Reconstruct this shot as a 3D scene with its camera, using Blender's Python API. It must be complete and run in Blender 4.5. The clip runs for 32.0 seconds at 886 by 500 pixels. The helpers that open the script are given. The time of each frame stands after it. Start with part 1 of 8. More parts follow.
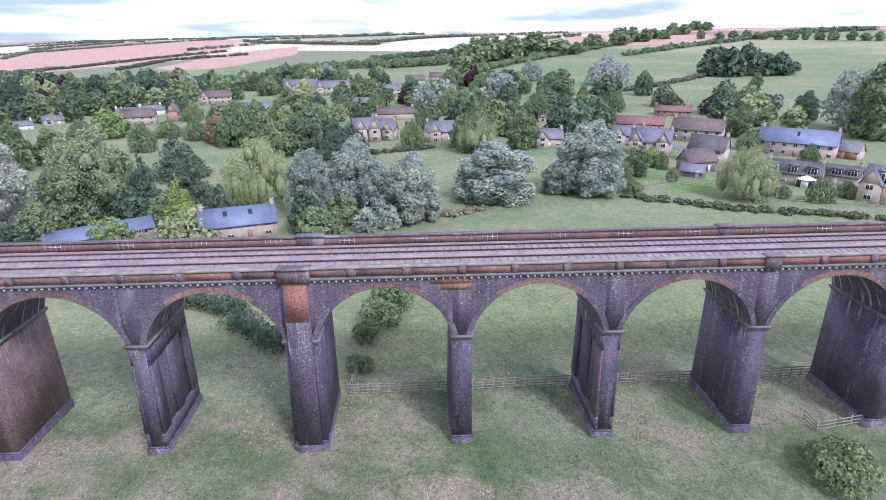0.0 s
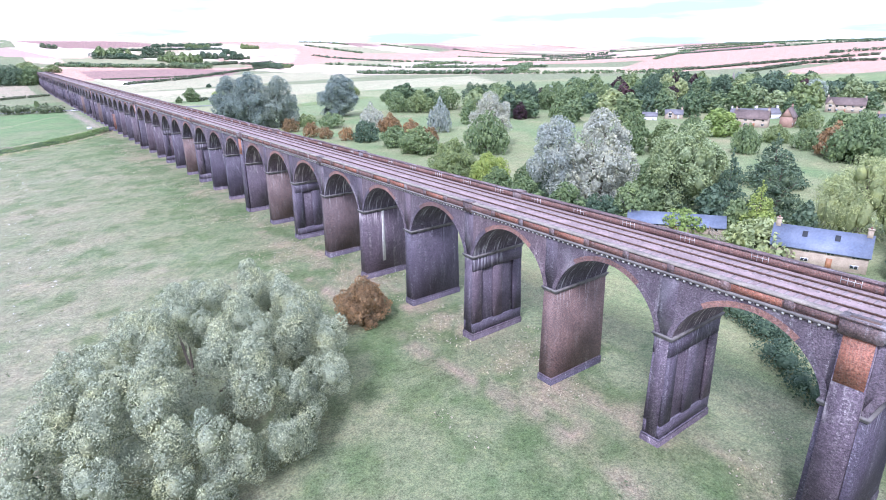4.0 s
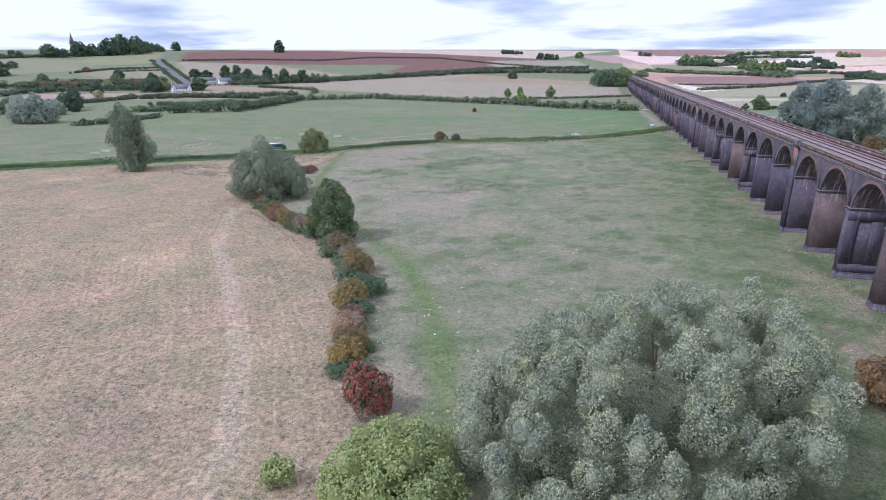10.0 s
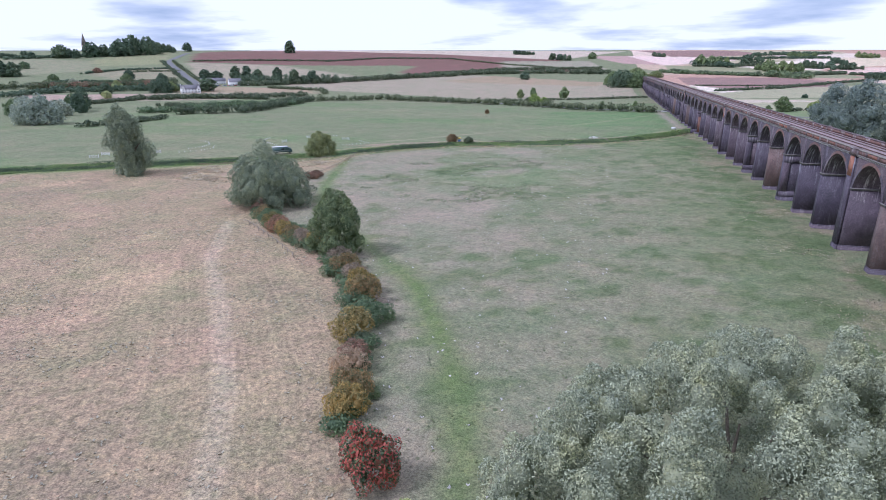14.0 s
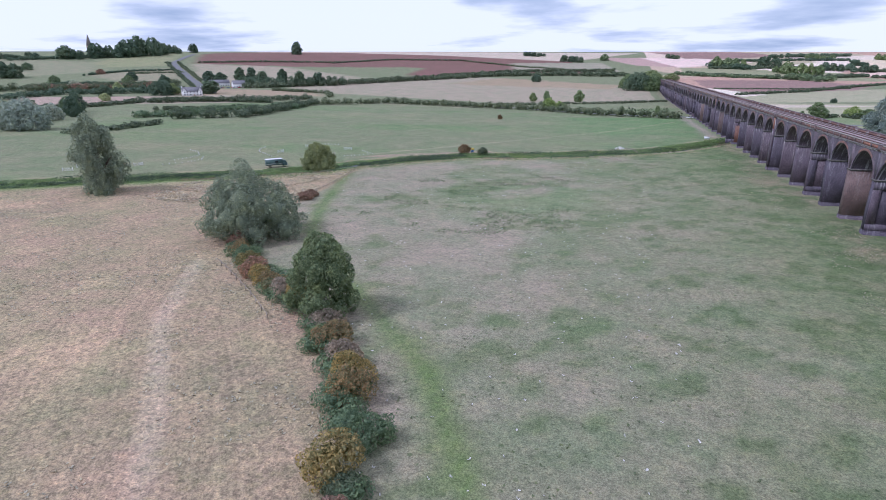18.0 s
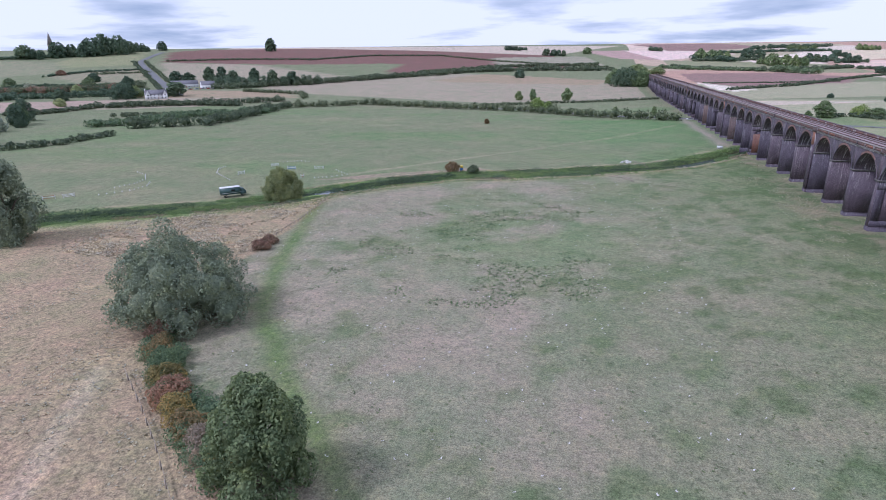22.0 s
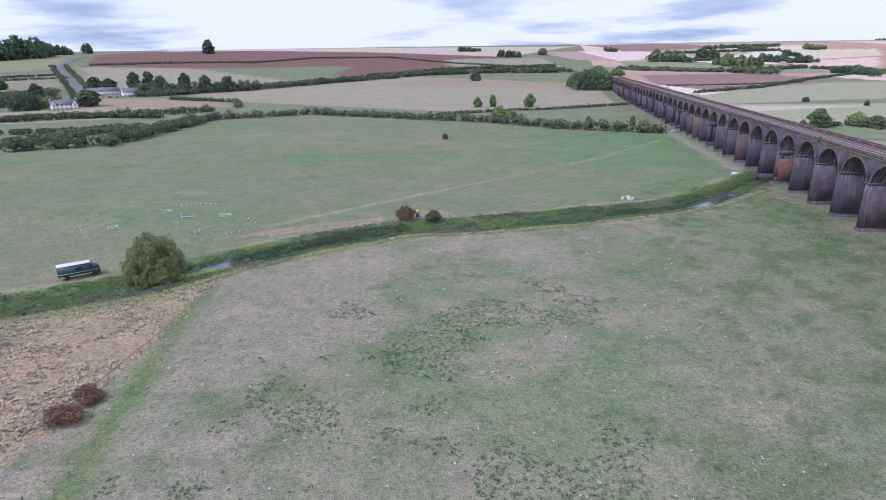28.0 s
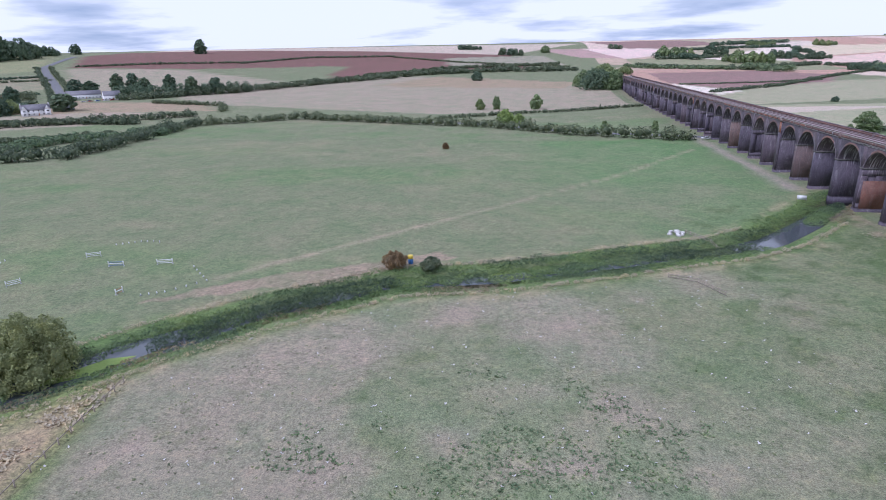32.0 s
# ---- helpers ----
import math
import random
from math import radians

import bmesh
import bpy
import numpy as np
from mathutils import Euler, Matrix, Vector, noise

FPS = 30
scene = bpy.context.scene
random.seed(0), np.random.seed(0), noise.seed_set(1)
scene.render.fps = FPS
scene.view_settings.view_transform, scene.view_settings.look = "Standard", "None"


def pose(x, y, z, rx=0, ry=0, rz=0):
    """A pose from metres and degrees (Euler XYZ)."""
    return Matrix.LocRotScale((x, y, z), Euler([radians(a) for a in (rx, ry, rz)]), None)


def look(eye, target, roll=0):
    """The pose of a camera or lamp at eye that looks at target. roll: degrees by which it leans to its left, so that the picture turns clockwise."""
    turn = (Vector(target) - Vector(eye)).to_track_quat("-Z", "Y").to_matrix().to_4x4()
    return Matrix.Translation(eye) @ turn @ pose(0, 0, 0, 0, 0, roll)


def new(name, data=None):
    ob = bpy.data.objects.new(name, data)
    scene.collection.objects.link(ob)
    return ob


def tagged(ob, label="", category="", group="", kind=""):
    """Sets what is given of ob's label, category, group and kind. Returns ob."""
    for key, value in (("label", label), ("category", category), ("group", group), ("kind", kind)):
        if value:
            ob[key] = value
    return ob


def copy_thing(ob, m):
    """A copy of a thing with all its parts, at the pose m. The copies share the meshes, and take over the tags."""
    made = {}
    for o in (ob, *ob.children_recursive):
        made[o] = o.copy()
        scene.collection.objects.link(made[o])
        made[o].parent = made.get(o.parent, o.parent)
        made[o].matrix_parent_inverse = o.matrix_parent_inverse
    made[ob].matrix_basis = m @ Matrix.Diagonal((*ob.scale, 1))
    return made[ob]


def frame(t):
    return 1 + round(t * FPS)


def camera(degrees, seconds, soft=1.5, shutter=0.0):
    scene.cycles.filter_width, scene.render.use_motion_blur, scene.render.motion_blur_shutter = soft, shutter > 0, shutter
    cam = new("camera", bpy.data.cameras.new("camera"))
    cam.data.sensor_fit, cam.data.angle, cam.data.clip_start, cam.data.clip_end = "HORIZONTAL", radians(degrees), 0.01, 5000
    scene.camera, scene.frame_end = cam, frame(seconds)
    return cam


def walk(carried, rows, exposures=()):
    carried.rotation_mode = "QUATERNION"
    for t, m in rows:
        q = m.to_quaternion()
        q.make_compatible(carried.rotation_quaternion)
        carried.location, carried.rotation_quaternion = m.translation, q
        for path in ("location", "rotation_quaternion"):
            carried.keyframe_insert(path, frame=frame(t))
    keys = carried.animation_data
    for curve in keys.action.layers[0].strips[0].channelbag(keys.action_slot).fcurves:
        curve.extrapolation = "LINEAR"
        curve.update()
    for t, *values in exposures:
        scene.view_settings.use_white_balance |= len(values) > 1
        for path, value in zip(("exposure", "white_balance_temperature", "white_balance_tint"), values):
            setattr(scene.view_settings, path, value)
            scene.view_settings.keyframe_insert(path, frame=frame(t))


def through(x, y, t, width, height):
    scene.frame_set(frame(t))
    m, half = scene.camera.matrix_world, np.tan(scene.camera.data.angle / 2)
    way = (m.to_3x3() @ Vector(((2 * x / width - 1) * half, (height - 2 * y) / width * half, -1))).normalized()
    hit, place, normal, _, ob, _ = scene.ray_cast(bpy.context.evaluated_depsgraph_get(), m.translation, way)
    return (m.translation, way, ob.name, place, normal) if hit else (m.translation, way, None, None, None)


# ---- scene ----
cam = camera(75.5, 32.0, 0.9)
PATH = [
    (0, (-46.13, -10.86, 37.153), (-44.255, -10.942, 36.463), -0.6),
    (0.5, (-46.03, -10.772, 37.12), (-44.153, -10.76, 36.43), -0.6),
    (1, (-45.844, -10.824, 37.001), (-43.985, -10.561, 36.314), -0.8),
    (1.5, (-45.499, -10.87, 36.85), (-43.698, -10.333, 36.168), -0.8),
    (2, (-45.369, -10.875, 36.765), (-43.663, -10.077, 36.089), -0.8),
    (2.5, (-45.252, -10.822, 36.736), (-43.671, -9.798, 36.064), -0.7),
    (3, (-44.884, -10.755, 36.745), (-43.438, -9.547, 36.075), -0.7),
    (3.5, (-44.337, -10.672, 36.723), (-43.04, -9.304, 36.055), -0.8),
    (4, (-43.992, -10.722, 36.657), (-42.858, -9.213, 35.996), -0.8),
    (4.5, (-43.642, -10.352, 36.559), (-42.682, -8.724, 35.905), -0.7),
    (6.5, (-42.391, -8.006, 35.137), (-42.134, -6.125, 34.508), -0.3),
    (7, (-41.539, -7.177, 35.131), (-41.455, -5.279, 34.505), -0.8),
    (8, (-41.343, -6.477, 34.846), (-41.547, -4.587, 34.223), -0.5),
    (9, (-41.219, -6.023, 34.376), (-41.654, -4.172, 33.755), -0.3),
    (10, (-41.129, -5.823, 34.089), (-41.604, -3.981, 33.471), -0.3),
    (11, (-41.231, -5.113, 33.884), (-41.715, -3.273, 33.267), -0.2),
    (12, (-42.019, -2.727, 33.731), (-42.514, -0.89, 33.116), -0.2),
    (13, (-43.303, 0.774, 33.635), (-43.804, 2.61, 33.02), -0.2),
    (14, (-44.865, 5.144, 33.692), (-45.373, 6.978, 33.077), -0.3),
    (14.5, (-45.726, 7.595, 33.694), (-46.237, 9.429, 33.08), -0.3),
    (16.5, (-49.444, 19.179, 33.72), (-49.971, 21.008, 33.107), -0.3),
    (17, (-50.78, 22.564, 33.772), (-51.309, 24.393, 33.16), -0.3),
    (18, (-53.33, 30.145, 34.504), (-53.863, 31.974, 33.893), -0.2),
    (19, (-56.115, 37.84, 36.117), (-56.655, 39.666, 35.506), -0.3),
    (20, (-58.782, 45.565, 37.634), (-59.359, 47.376, 37.011), -0.5),
    (20.5, (-60.062, 49.498, 38.13), (-60.642, 51.307, 37.504), -0.6),
    (21, (-61.289, 53.49, 38.536), (-61.843, 55.306, 37.907), -0.8),
    (22, (-63.89, 61.693, 39.274), (-64.364, 63.53, 38.642), -0.9),
    (23, (-66.682, 70.724, 40.152), (-67.07, 72.58, 39.517), -1.2),
    (24, (-68.726, 80.071, 40.678), (-69.041, 81.94, 40.04), -1.3),
    (25, (-70.629, 89.559, 40.975), (-70.938, 91.429, 40.338), -1.3),
    (25.5, (-71.731, 94.403, 41.103), (-72.045, 96.274, 40.467), -1.2),
    (27.5, (-75.364, 113.887, 41.689), (-75.692, 115.754, 41.053), -1.2),
    (28, (-76.284, 118.693, 41.642), (-76.614, 120.562, 41.009), -1.2),
    (29, (-78.341, 128.336, 41.742), (-78.669, 130.205, 41.11), -1.2),
    (30, (-80.182, 137.679, 41.749), (-80.512, 139.548, 41.117), -1.1),
    (31, (-81.537, 147.57, 41.801), (-81.867, 149.438, 41.169), -1.2),
    (32, (-82.715, 157.358, 42.051), (-83.048, 159.224, 41.414), -1.6),
]
EXPOSURES = ((0, 0.5, 5350, 30), (2, 0.8, 5350, 29), (4, 1.0, 5350, 28), (4.5, 1.0, 5350, 28), (6.5, 0.26, 5400, 26), (9, 0.02, 5400, 26), (14, 0.0, 5400, 26), (21, -0.18, 5400, 26), (32, -0.12, 5400, 27))
walk(cam, [(t, look(eye, target, roll)) for t, eye, target, roll in PATH], EXPOSURES)

# ---- light ----
SUN_ELEVATION, SUN_TURN = 46, 238
world = bpy.data.worlds.new("sky")
scene.world = world
world.use_nodes = True
wn, wl = world.node_tree.nodes, world.node_tree.links
wn.clear()
sky = wn.new("ShaderNodeTexSky")
sky.sky_type, sky.sun_disc = "NISHITA", False
sky.sun_elevation, sky.sun_rotation = radians(SUN_ELEVATION), radians(SUN_TURN)
coord = wn.new("ShaderNodeTexCoord")
split = wn.new("ShaderNodeSeparateXYZ")
wl.new(coord.outputs["Generated"], split.inputs[0])
lift = wn.new("ShaderNodeMath")
lift.operation, lift.inputs[1].default_value = "ADD", 0.10
wl.new(split.outputs[2], lift.inputs[0])
floor_z = wn.new("ShaderNodeMath")
floor_z.operation, floor_z.inputs[1].default_value = "MAXIMUM", 0.06
wl.new(lift.outputs[0], floor_z.inputs[0])
flat = wn.new("ShaderNodeVectorMath")
flat.operation = "DIVIDE"
both = wn.new("ShaderNodeCombineXYZ")
for n in range(3):
    wl.new(floor_z.outputs[0], both.inputs[n])
wl.new(coord.outputs["Generated"], flat.inputs[0])
wl.new(both.outputs[0], flat.inputs[1])
clouds = wn.new("ShaderNodeTexNoise")
clouds.inputs["Scale"].default_value, clouds.inputs["Detail"].default_value = 0.5, 6
clouds.inputs["Roughness"].default_value = 0.5
wl.new(flat.outputs[0], clouds.inputs["Vector"])
cover = wn.new("ShaderNodeValToRGB")
cover.color_ramp.elements[0].position, cover.color_ramp.elements[0].color = 0.37, (0.66, 0.82, 0.98, 1)
cover.color_ramp.elements[1].position, cover.color_ramp.elements[1].color = 0.51, (1.55, 1.62, 1.66, 1)
cover.color_ramp.elements.new(0.43).color = (0.95, 1.08, 1.18, 1)
wl.new(clouds.outputs[0], cover.inputs[0])
mixer = wn.new("ShaderNodeMix")
mixer.data_type, mixer.inputs[0].default_value = "RGBA", 0.90
dim = wn.new("ShaderNodeMix")
dim.data_type, dim.blend_type, dim.inputs[0].default_value = "RGBA", "MULTIPLY", 1.0
dim.inputs[7].default_value = (0.10, 0.10, 0.10, 1)
wl.new(sky.outputs[0], dim.inputs[6])
wl.new(dim.outputs[2], mixer.inputs[6])
wl.new(cover.outputs[0], mixer.inputs[7])
backdrop = wn.new("ShaderNodeBackground")
backdrop.inputs[1].default_value = 0.68
wl.new(mixer.outputs[2], backdrop.inputs[0])
wl.new(backdrop.outputs[0], wn.new("ShaderNodeOutputWorld").inputs[0])

sun = new("sun", bpy.data.lights.new("sun", "SUN"))
sun.data.energy, sun.data.angle, sun.data.color = 2.5, radians(13), (1.0, 0.97, 0.93)
a, e = radians(SUN_TURN), radians(SUN_ELEVATION)
sun.matrix_world = look((math.sin(a) * math.cos(e), math.cos(a) * math.cos(e), math.sin(e)), (0, 0, 0))


# ---- materials ----
def nodes_of(name):
    m = bpy.data.materials.new(name)
    m.use_nodes = True
    return m, m.node_tree.nodes, m.node_tree.links, m.node_tree.nodes["Principled BSDF"]


def noise_node(nt, ln, vector, scale, detail=3.0, rough=0.55):
    n = nt.new("ShaderNodeTexNoise")
    n.inputs["Scale"].default_value, n.inputs["Detail"].default_value, n.inputs["Roughness"].default_value = scale, detail, rough
    ln.new(vector, n.inputs["Vector"])
    return n.outputs[0]


def ramp_node(nt, ln, value, *stops):
    r = nt.new("ShaderNodeValToRGB")
    ends = r.color_ramp.elements
    for n, (at, c) in enumerate(stops):
        stop = ends[n] if n < 2 else ends.new(at)
        stop.position, stop.color = at, (*c, 1) if len(c) == 3 else c
    ln.new(value, r.inputs[0])
    return r.outputs[0]


def mix_node(nt, ln, fac, one, two, how="MIX"):
    m = nt.new("ShaderNodeMix")
    m.data_type, m.blend_type = "RGBA", how
    for socket, v in ((0, fac), (6, one), (7, two)):
        if isinstance(v, (int, float)):
            m.inputs[socket].default_value = v
        elif isinstance(v, tuple):
            m.inputs[socket].default_value = (*v, 1)
        else:
            ln.new(v, m.inputs[socket])
    return m.outputs[2]


def bump_node(nt, ln, height, bsdf, strength, far):
    b = nt.new("ShaderNodeBump")
    b.inputs["Strength"].default_value, b.inputs["Distance"].default_value = strength, far
    ln.new(height, b.inputs["Height"])
    ln.new(b.outputs[0], bsdf.inputs["Normal"])


def map_node(nt, ln, value, low, high):
    r = nt.new("ShaderNodeMapRange")
    r.inputs[1].default_value, r.inputs[2].default_value = low, high
    ln.new(value, r.inputs[0])
    return r.outputs[0]


def grey(v):
    return (v, v, v)


def plain(name, one, two, scale=1.5, rough=0.85, fine=12.0, metal=0.0, bump=0.3):
    """A surface whose colour wanders between two shades, with fine grain and relief."""
    m, nt, ln, bsdf = nodes_of(name)
    at = nt.new("ShaderNodeTexCoord").outputs["Object"]
    big = ramp_node(nt, ln, noise_node(nt, ln, at, scale), (0.35, one), (0.65, two))
    small = noise_node(nt, ln, at, fine, 4)
    ln.new(mix_node(nt, ln, 0.5, big, ramp_node(nt, ln, small, (0.3, grey(0.5)), (0.7, grey(1.0))), "MULTIPLY"), bsdf.inputs["Base Color"])
    bsdf.inputs["Roughness"].default_value, bsdf.inputs["Metallic"].default_value = rough, metal
    bump_node(nt, ln, small, bsdf, bump, 0.03)
    return m


def brick(name, one, two, mortar, pale=0.25, wide=0.225, high=0.075, drip=0.0):
    """Brickwork in courses with washed-out lime and soot over it."""
    m, nt, ln, bsdf = nodes_of(name)
    at = nt.new("ShaderNodeNewGeometry").outputs["Position"]
    s = nt.new("ShaderNodeSeparateXYZ")
    ln.new(at, s.inputs[0])
    along = nt.new("ShaderNodeMath")
    ln.new(s.outputs[0], along.inputs[0]), ln.new(s.outputs[1], along.inputs[1])
    v = nt.new("ShaderNodeCombineXYZ")
    ln.new(along.outputs[0], v.inputs[0]), ln.new(s.outputs[2], v.inputs[1])
    b = nt.new("ShaderNodeTexBrick")
    ln.new(v.outputs[0], b.inputs["Vector"])
    b.inputs["Scale"].default_value, b.inputs["Brick Width"].default_value, b.inputs["Row Height"].default_value = 1, wide, high
    b.inputs["Mortar Size"].default_value, b.inputs["Bias"].default_value = 0.008, 0.0
    for key, c in (("Color1", one), ("Color2", two), ("Mortar", mortar)):
        b.inputs[key].default_value = (*c, 1)
    patch = noise_node(nt, ln, at, 0.35, 5, 0.6)
    tone = mix_node(nt, ln, 0.75, b.outputs[0], ramp_node(nt, ln, patch, (0.3, grey(0.55)), (0.7, grey(1.25))), "MULTIPLY")
    stretch = nt.new("ShaderNodeMapping")
    stretch.inputs["Scale"].default_value = (1.6, 1.6, 0.18)
    ln.new(at, stretch.inputs[0])
    streak = noise_node(nt, ln, stretch.outputs[0], 0.9, 6, 0.65)
    spots = noise_node(nt, ln, at, 4.0, 5, 0.7)
    where = nt.new("ShaderNodeMath")
    where.operation = "MULTIPLY"
    ln.new(streak, where.inputs[0]), ln.new(spots, where.inputs[1])
    lime = ramp_node(nt, ln, where.outputs[0], (0.285, grey(0.0)), (0.39, grey(pale)))
    speck = ramp_node(nt, ln, noise_node(nt, ln, at, 11.0, 4, 0.75), (0.49, grey(0.08)), (0.60, grey(1.0)))
    tone = mix_node(nt, ln, mix_node(nt, ln, 0.8, lime, speck, "MULTIPLY"), tone, (0.46, 0.445, 0.45))
    tone = mix_node(nt, ln, 0.7, tone, ramp_node(nt, ln, noise_node(nt, ln, at, 7.0, 3, 0.7), (0.35, grey(0.35)), (0.65, grey(1.6))), "MULTIPLY")
    if drip:
        runs = nt.new("ShaderNodeMapping")
        runs.inputs["Scale"].default_value = (3.2, 0.3, 0.17)
        ln.new(at, runs.inputs[0])
        run = ramp_node(nt, ln, noise_node(nt, ln, runs.outputs[0], 1.0, 5, 0.6), (0.55, grey(0.0)), (0.64, grey(1.0)))
        band = ramp_node(nt, ln, map_node(nt, ln, s.outputs[2], 4.0, 18.0), (0.0, grey(0.0)), (0.36, grey(0.0)), (0.60, grey(drip)), (0.95, grey(drip * 0.6)))
        both = mix_node(nt, ln, 0.45, mix_node(nt, ln, 1.0, run, band, "MULTIPLY"), speck, "MULTIPLY")
        tone = mix_node(nt, ln, both, tone, (0.60, 0.58, 0.58))
    own = ramp_node(nt, ln, nt.new("ShaderNodeObjectInfo").outputs["Random"], (0.0, (0.66, 0.68, 0.76)), (0.6, grey(1.0)), (1.0, (1.22, 1.1, 1.02)))
    tone = mix_node(nt, ln, 0.8, tone, own, "MULTIPLY")
    ln.new(tone, bsdf.inputs["Base Color"])
    bsdf.inputs["Roughness"].default_value = 0.72
    bump_node(nt, ln, b.outputs["Fac"], bsdf, -0.25, 0.02)
    return m


def leaf(name, one, two, rough=0.6, through=0.3, berry=None):
    """Leaves: each one, each clump and each plant a little different in tone, with some light coming through."""
    m, nt, ln, bsdf = nodes_of(name)
    geo = nt.new("ShaderNodeNewGeometry")
    ob = nt.new("ShaderNodeObjectInfo")
    at = nt.new("ShaderNodeTexCoord").outputs["Object"]
    stops = ((0.0, one), (1.0, two)) if berry is None else ((0.0, one), (1.0, berry), (0.42, two), (0.58, berry))
    tone = ramp_node(nt, ln, geo.outputs["Random Per Island"], *stops)
    clump = ramp_node(nt, ln, noise_node(nt, ln, at, 0.45, 4, 0.65), (0.3, (0.66, 0.72, 0.80)), (0.5, (0.98, 1.0, 1.0)), (0.7, (1.32, 1.24, 0.98)))
    tone = mix_node(nt, ln, 0.8, tone, clump, "MULTIPLY")
    each = ramp_node(nt, ln, ob.outputs["Random"], (0.0, (0.78, 0.83, 0.80)), (0.5, (0.98, 1.0, 0.98)), (1.0, (1.2, 1.12, 0.96)))
    tone = mix_node(nt, ln, 0.85, tone, each, "MULTIPLY")
    ln.new(tone, bsdf.inputs["Base Color"])
    bsdf.inputs["Roughness"].default_value = rough
    bsdf.inputs["Specular IOR Level"].default_value = 0.25
    clear = nt.new("ShaderNodeBsdfTranslucent")
    ln.new(tone, clear.inputs[0])
    mixed = nt.new("ShaderNodeMixShader")
    mixed.inputs[0].default_value = through
    ln.new(bsdf.outputs[0], mixed.inputs[1]), ln.new(clear.outputs[0], mixed.inputs[2])
    ln.new(mixed.outputs[0], nt["Material Output"].inputs[0])
    return m


BLUE_BRICK = brick("blue_brick", (0.140, 0.104, 0.132), (0.056, 0.042, 0.058), (0.165, 0.145, 0.16), 0.9, drip=0.25)
SOFFIT_BRICK = brick("soffit_brick", (0.125, 0.095, 0.125), (0.055, 0.043, 0.06), (0.15, 0.13, 0.15), 1.0, drip=1.2)
PIER_BRICK = brick("pier_brick", (0.122, 0.093, 0.126), (0.050, 0.039, 0.058), (0.14, 0.122, 0.145), 0.8, drip=1.1)
BROWN_BRICK = brick("brown_brick", (0.185, 0.118, 0.105), (0.11, 0.074, 0.074), (0.16, 0.13, 0.125), 0.5, drip=0.8)
RED_BRICK = brick("red_brick", (0.33, 0.125, 0.075), (0.22, 0.08, 0.055), (0.28, 0.2, 0.15), 0.5)
RING_BRICK = brick("ring_brick", (0.27, 0.13, 0.10), (0.17, 0.09, 0.078), (0.22, 0.17, 0.15), 0.5)
RUST_BRICK = brick("rust_brick", (0.27, 0.135, 0.105), (0.165, 0.09, 0.08), (0.16, 0.13, 0.11), 0.5)
COPING = plain("coping_stone", (0.34, 0.30, 0.25), (0.20, 0.18, 0.16), 0.8, 0.9, 6)
SOOT_STONE = plain("soot_stone", (0.14, 0.13, 0.125), (0.22, 0.205, 0.19), 1.2, 0.9, 7)
PALE_BLOCK = plain("pale_block", (0.72, 0.70, 0.66), (0.50, 0.48, 0.45), 3, 0.9)
BALLAST = plain("ballast", (0.375, 0.285, 0.28), (0.26, 0.20, 0.20), 0.6, 0.95, 9, bump=0.9)
SLEEPER = plain("sleeper", (0.33, 0.27, 0.265), (0.25, 0.205, 0.205), 1, 0.9)
RAIL = plain("rail_steel", (0.10, 0.06, 0.045), (0.16, 0.1, 0.075), 2, 0.55, metal=0.5)
BARK = plain("bark", (0.12, 0.095, 0.07), (0.2, 0.17, 0.13), 2.5, 0.95, 14, bump=0.8)
STONE = plain("stone_wall", (0.52, 0.43, 0.32), (0.42, 0.34, 0.25), 0.6, 0.9, 4)
RED_WALL = plain("warm_brick_wall", (0.42, 0.27, 0.20), (0.34, 0.21, 0.16), 0.6, 0.9, 5)
WHITE_WALL = plain("white_wall", (0.88, 0.87, 0.85), (0.82, 0.81, 0.79), 0.5, 0.8, 3)
CREAM_WALL = plain("cream_wall", (0.58, 0.46, 0.37), (0.50, 0.39, 0.31), 0.5, 0.85, 4)
DARK_BOARD = plain("weathered_board", (0.17, 0.14, 0.12), (0.24, 0.21, 0.18), 1.0, 0.9, 6)
GREY_SLATE = plain("grey_slate", (0.17, 0.165, 0.185), (0.235, 0.225, 0.245), 0.7, 0.6, 3)
BLUE_SLATE = plain("blue_slate", (0.165, 0.20, 0.29), (0.215, 0.25, 0.34), 0.5, 0.5, 3)
BROWN_TILE = plain("brown_tile", (0.15, 0.11, 0.10), (0.21, 0.155, 0.135), 0.8, 0.85, 4)
RED_TILE = plain("red_tile", (0.30, 0.15, 0.12), (0.23, 0.115, 0.095), 0.8, 0.85, 4)
DARK_TILE = plain("dark_tile", (0.10, 0.09, 0.09), (0.15, 0.135, 0.13), 0.8, 0.8, 4)
WHITE_PAINT = plain("white_paint", (0.80, 0.80, 0.79), (0.72, 0.72, 0.71), 2, 0.5, 8, bump=0.05)
GREEN_PAINT = plain("green_paint", (0.05, 0.10, 0.095), (0.065, 0.125, 0.115), 1.5, 0.45, 8, bump=0.05)
BLUE_PAINT = plain("blue_paint", (0.05, 0.16, 0.40), (0.07, 0.20, 0.46), 1.5, 0.5, 8, bump=0.05)
YELLOW_PAINT = plain("yellow_paint", (0.75, 0.55, 0.06), (0.65, 0.47, 0.05), 1.5, 0.5, 8, bump=0.05)
ORANGE_WOOD = plain("orange_wood", (0.42, 0.20, 0.10), (0.34, 0.16, 0.08), 1.5, 0.6, 8)
TYRE = plain("tyre_rubber", (0.02, 0.02, 0.02), (0.03, 0.03, 0.03), 3, 0.9)
ASPHALT = plain("asphalt", (0.20, 0.20, 0.205), (0.15, 0.15, 0.155), 0.4, 0.9, 5)
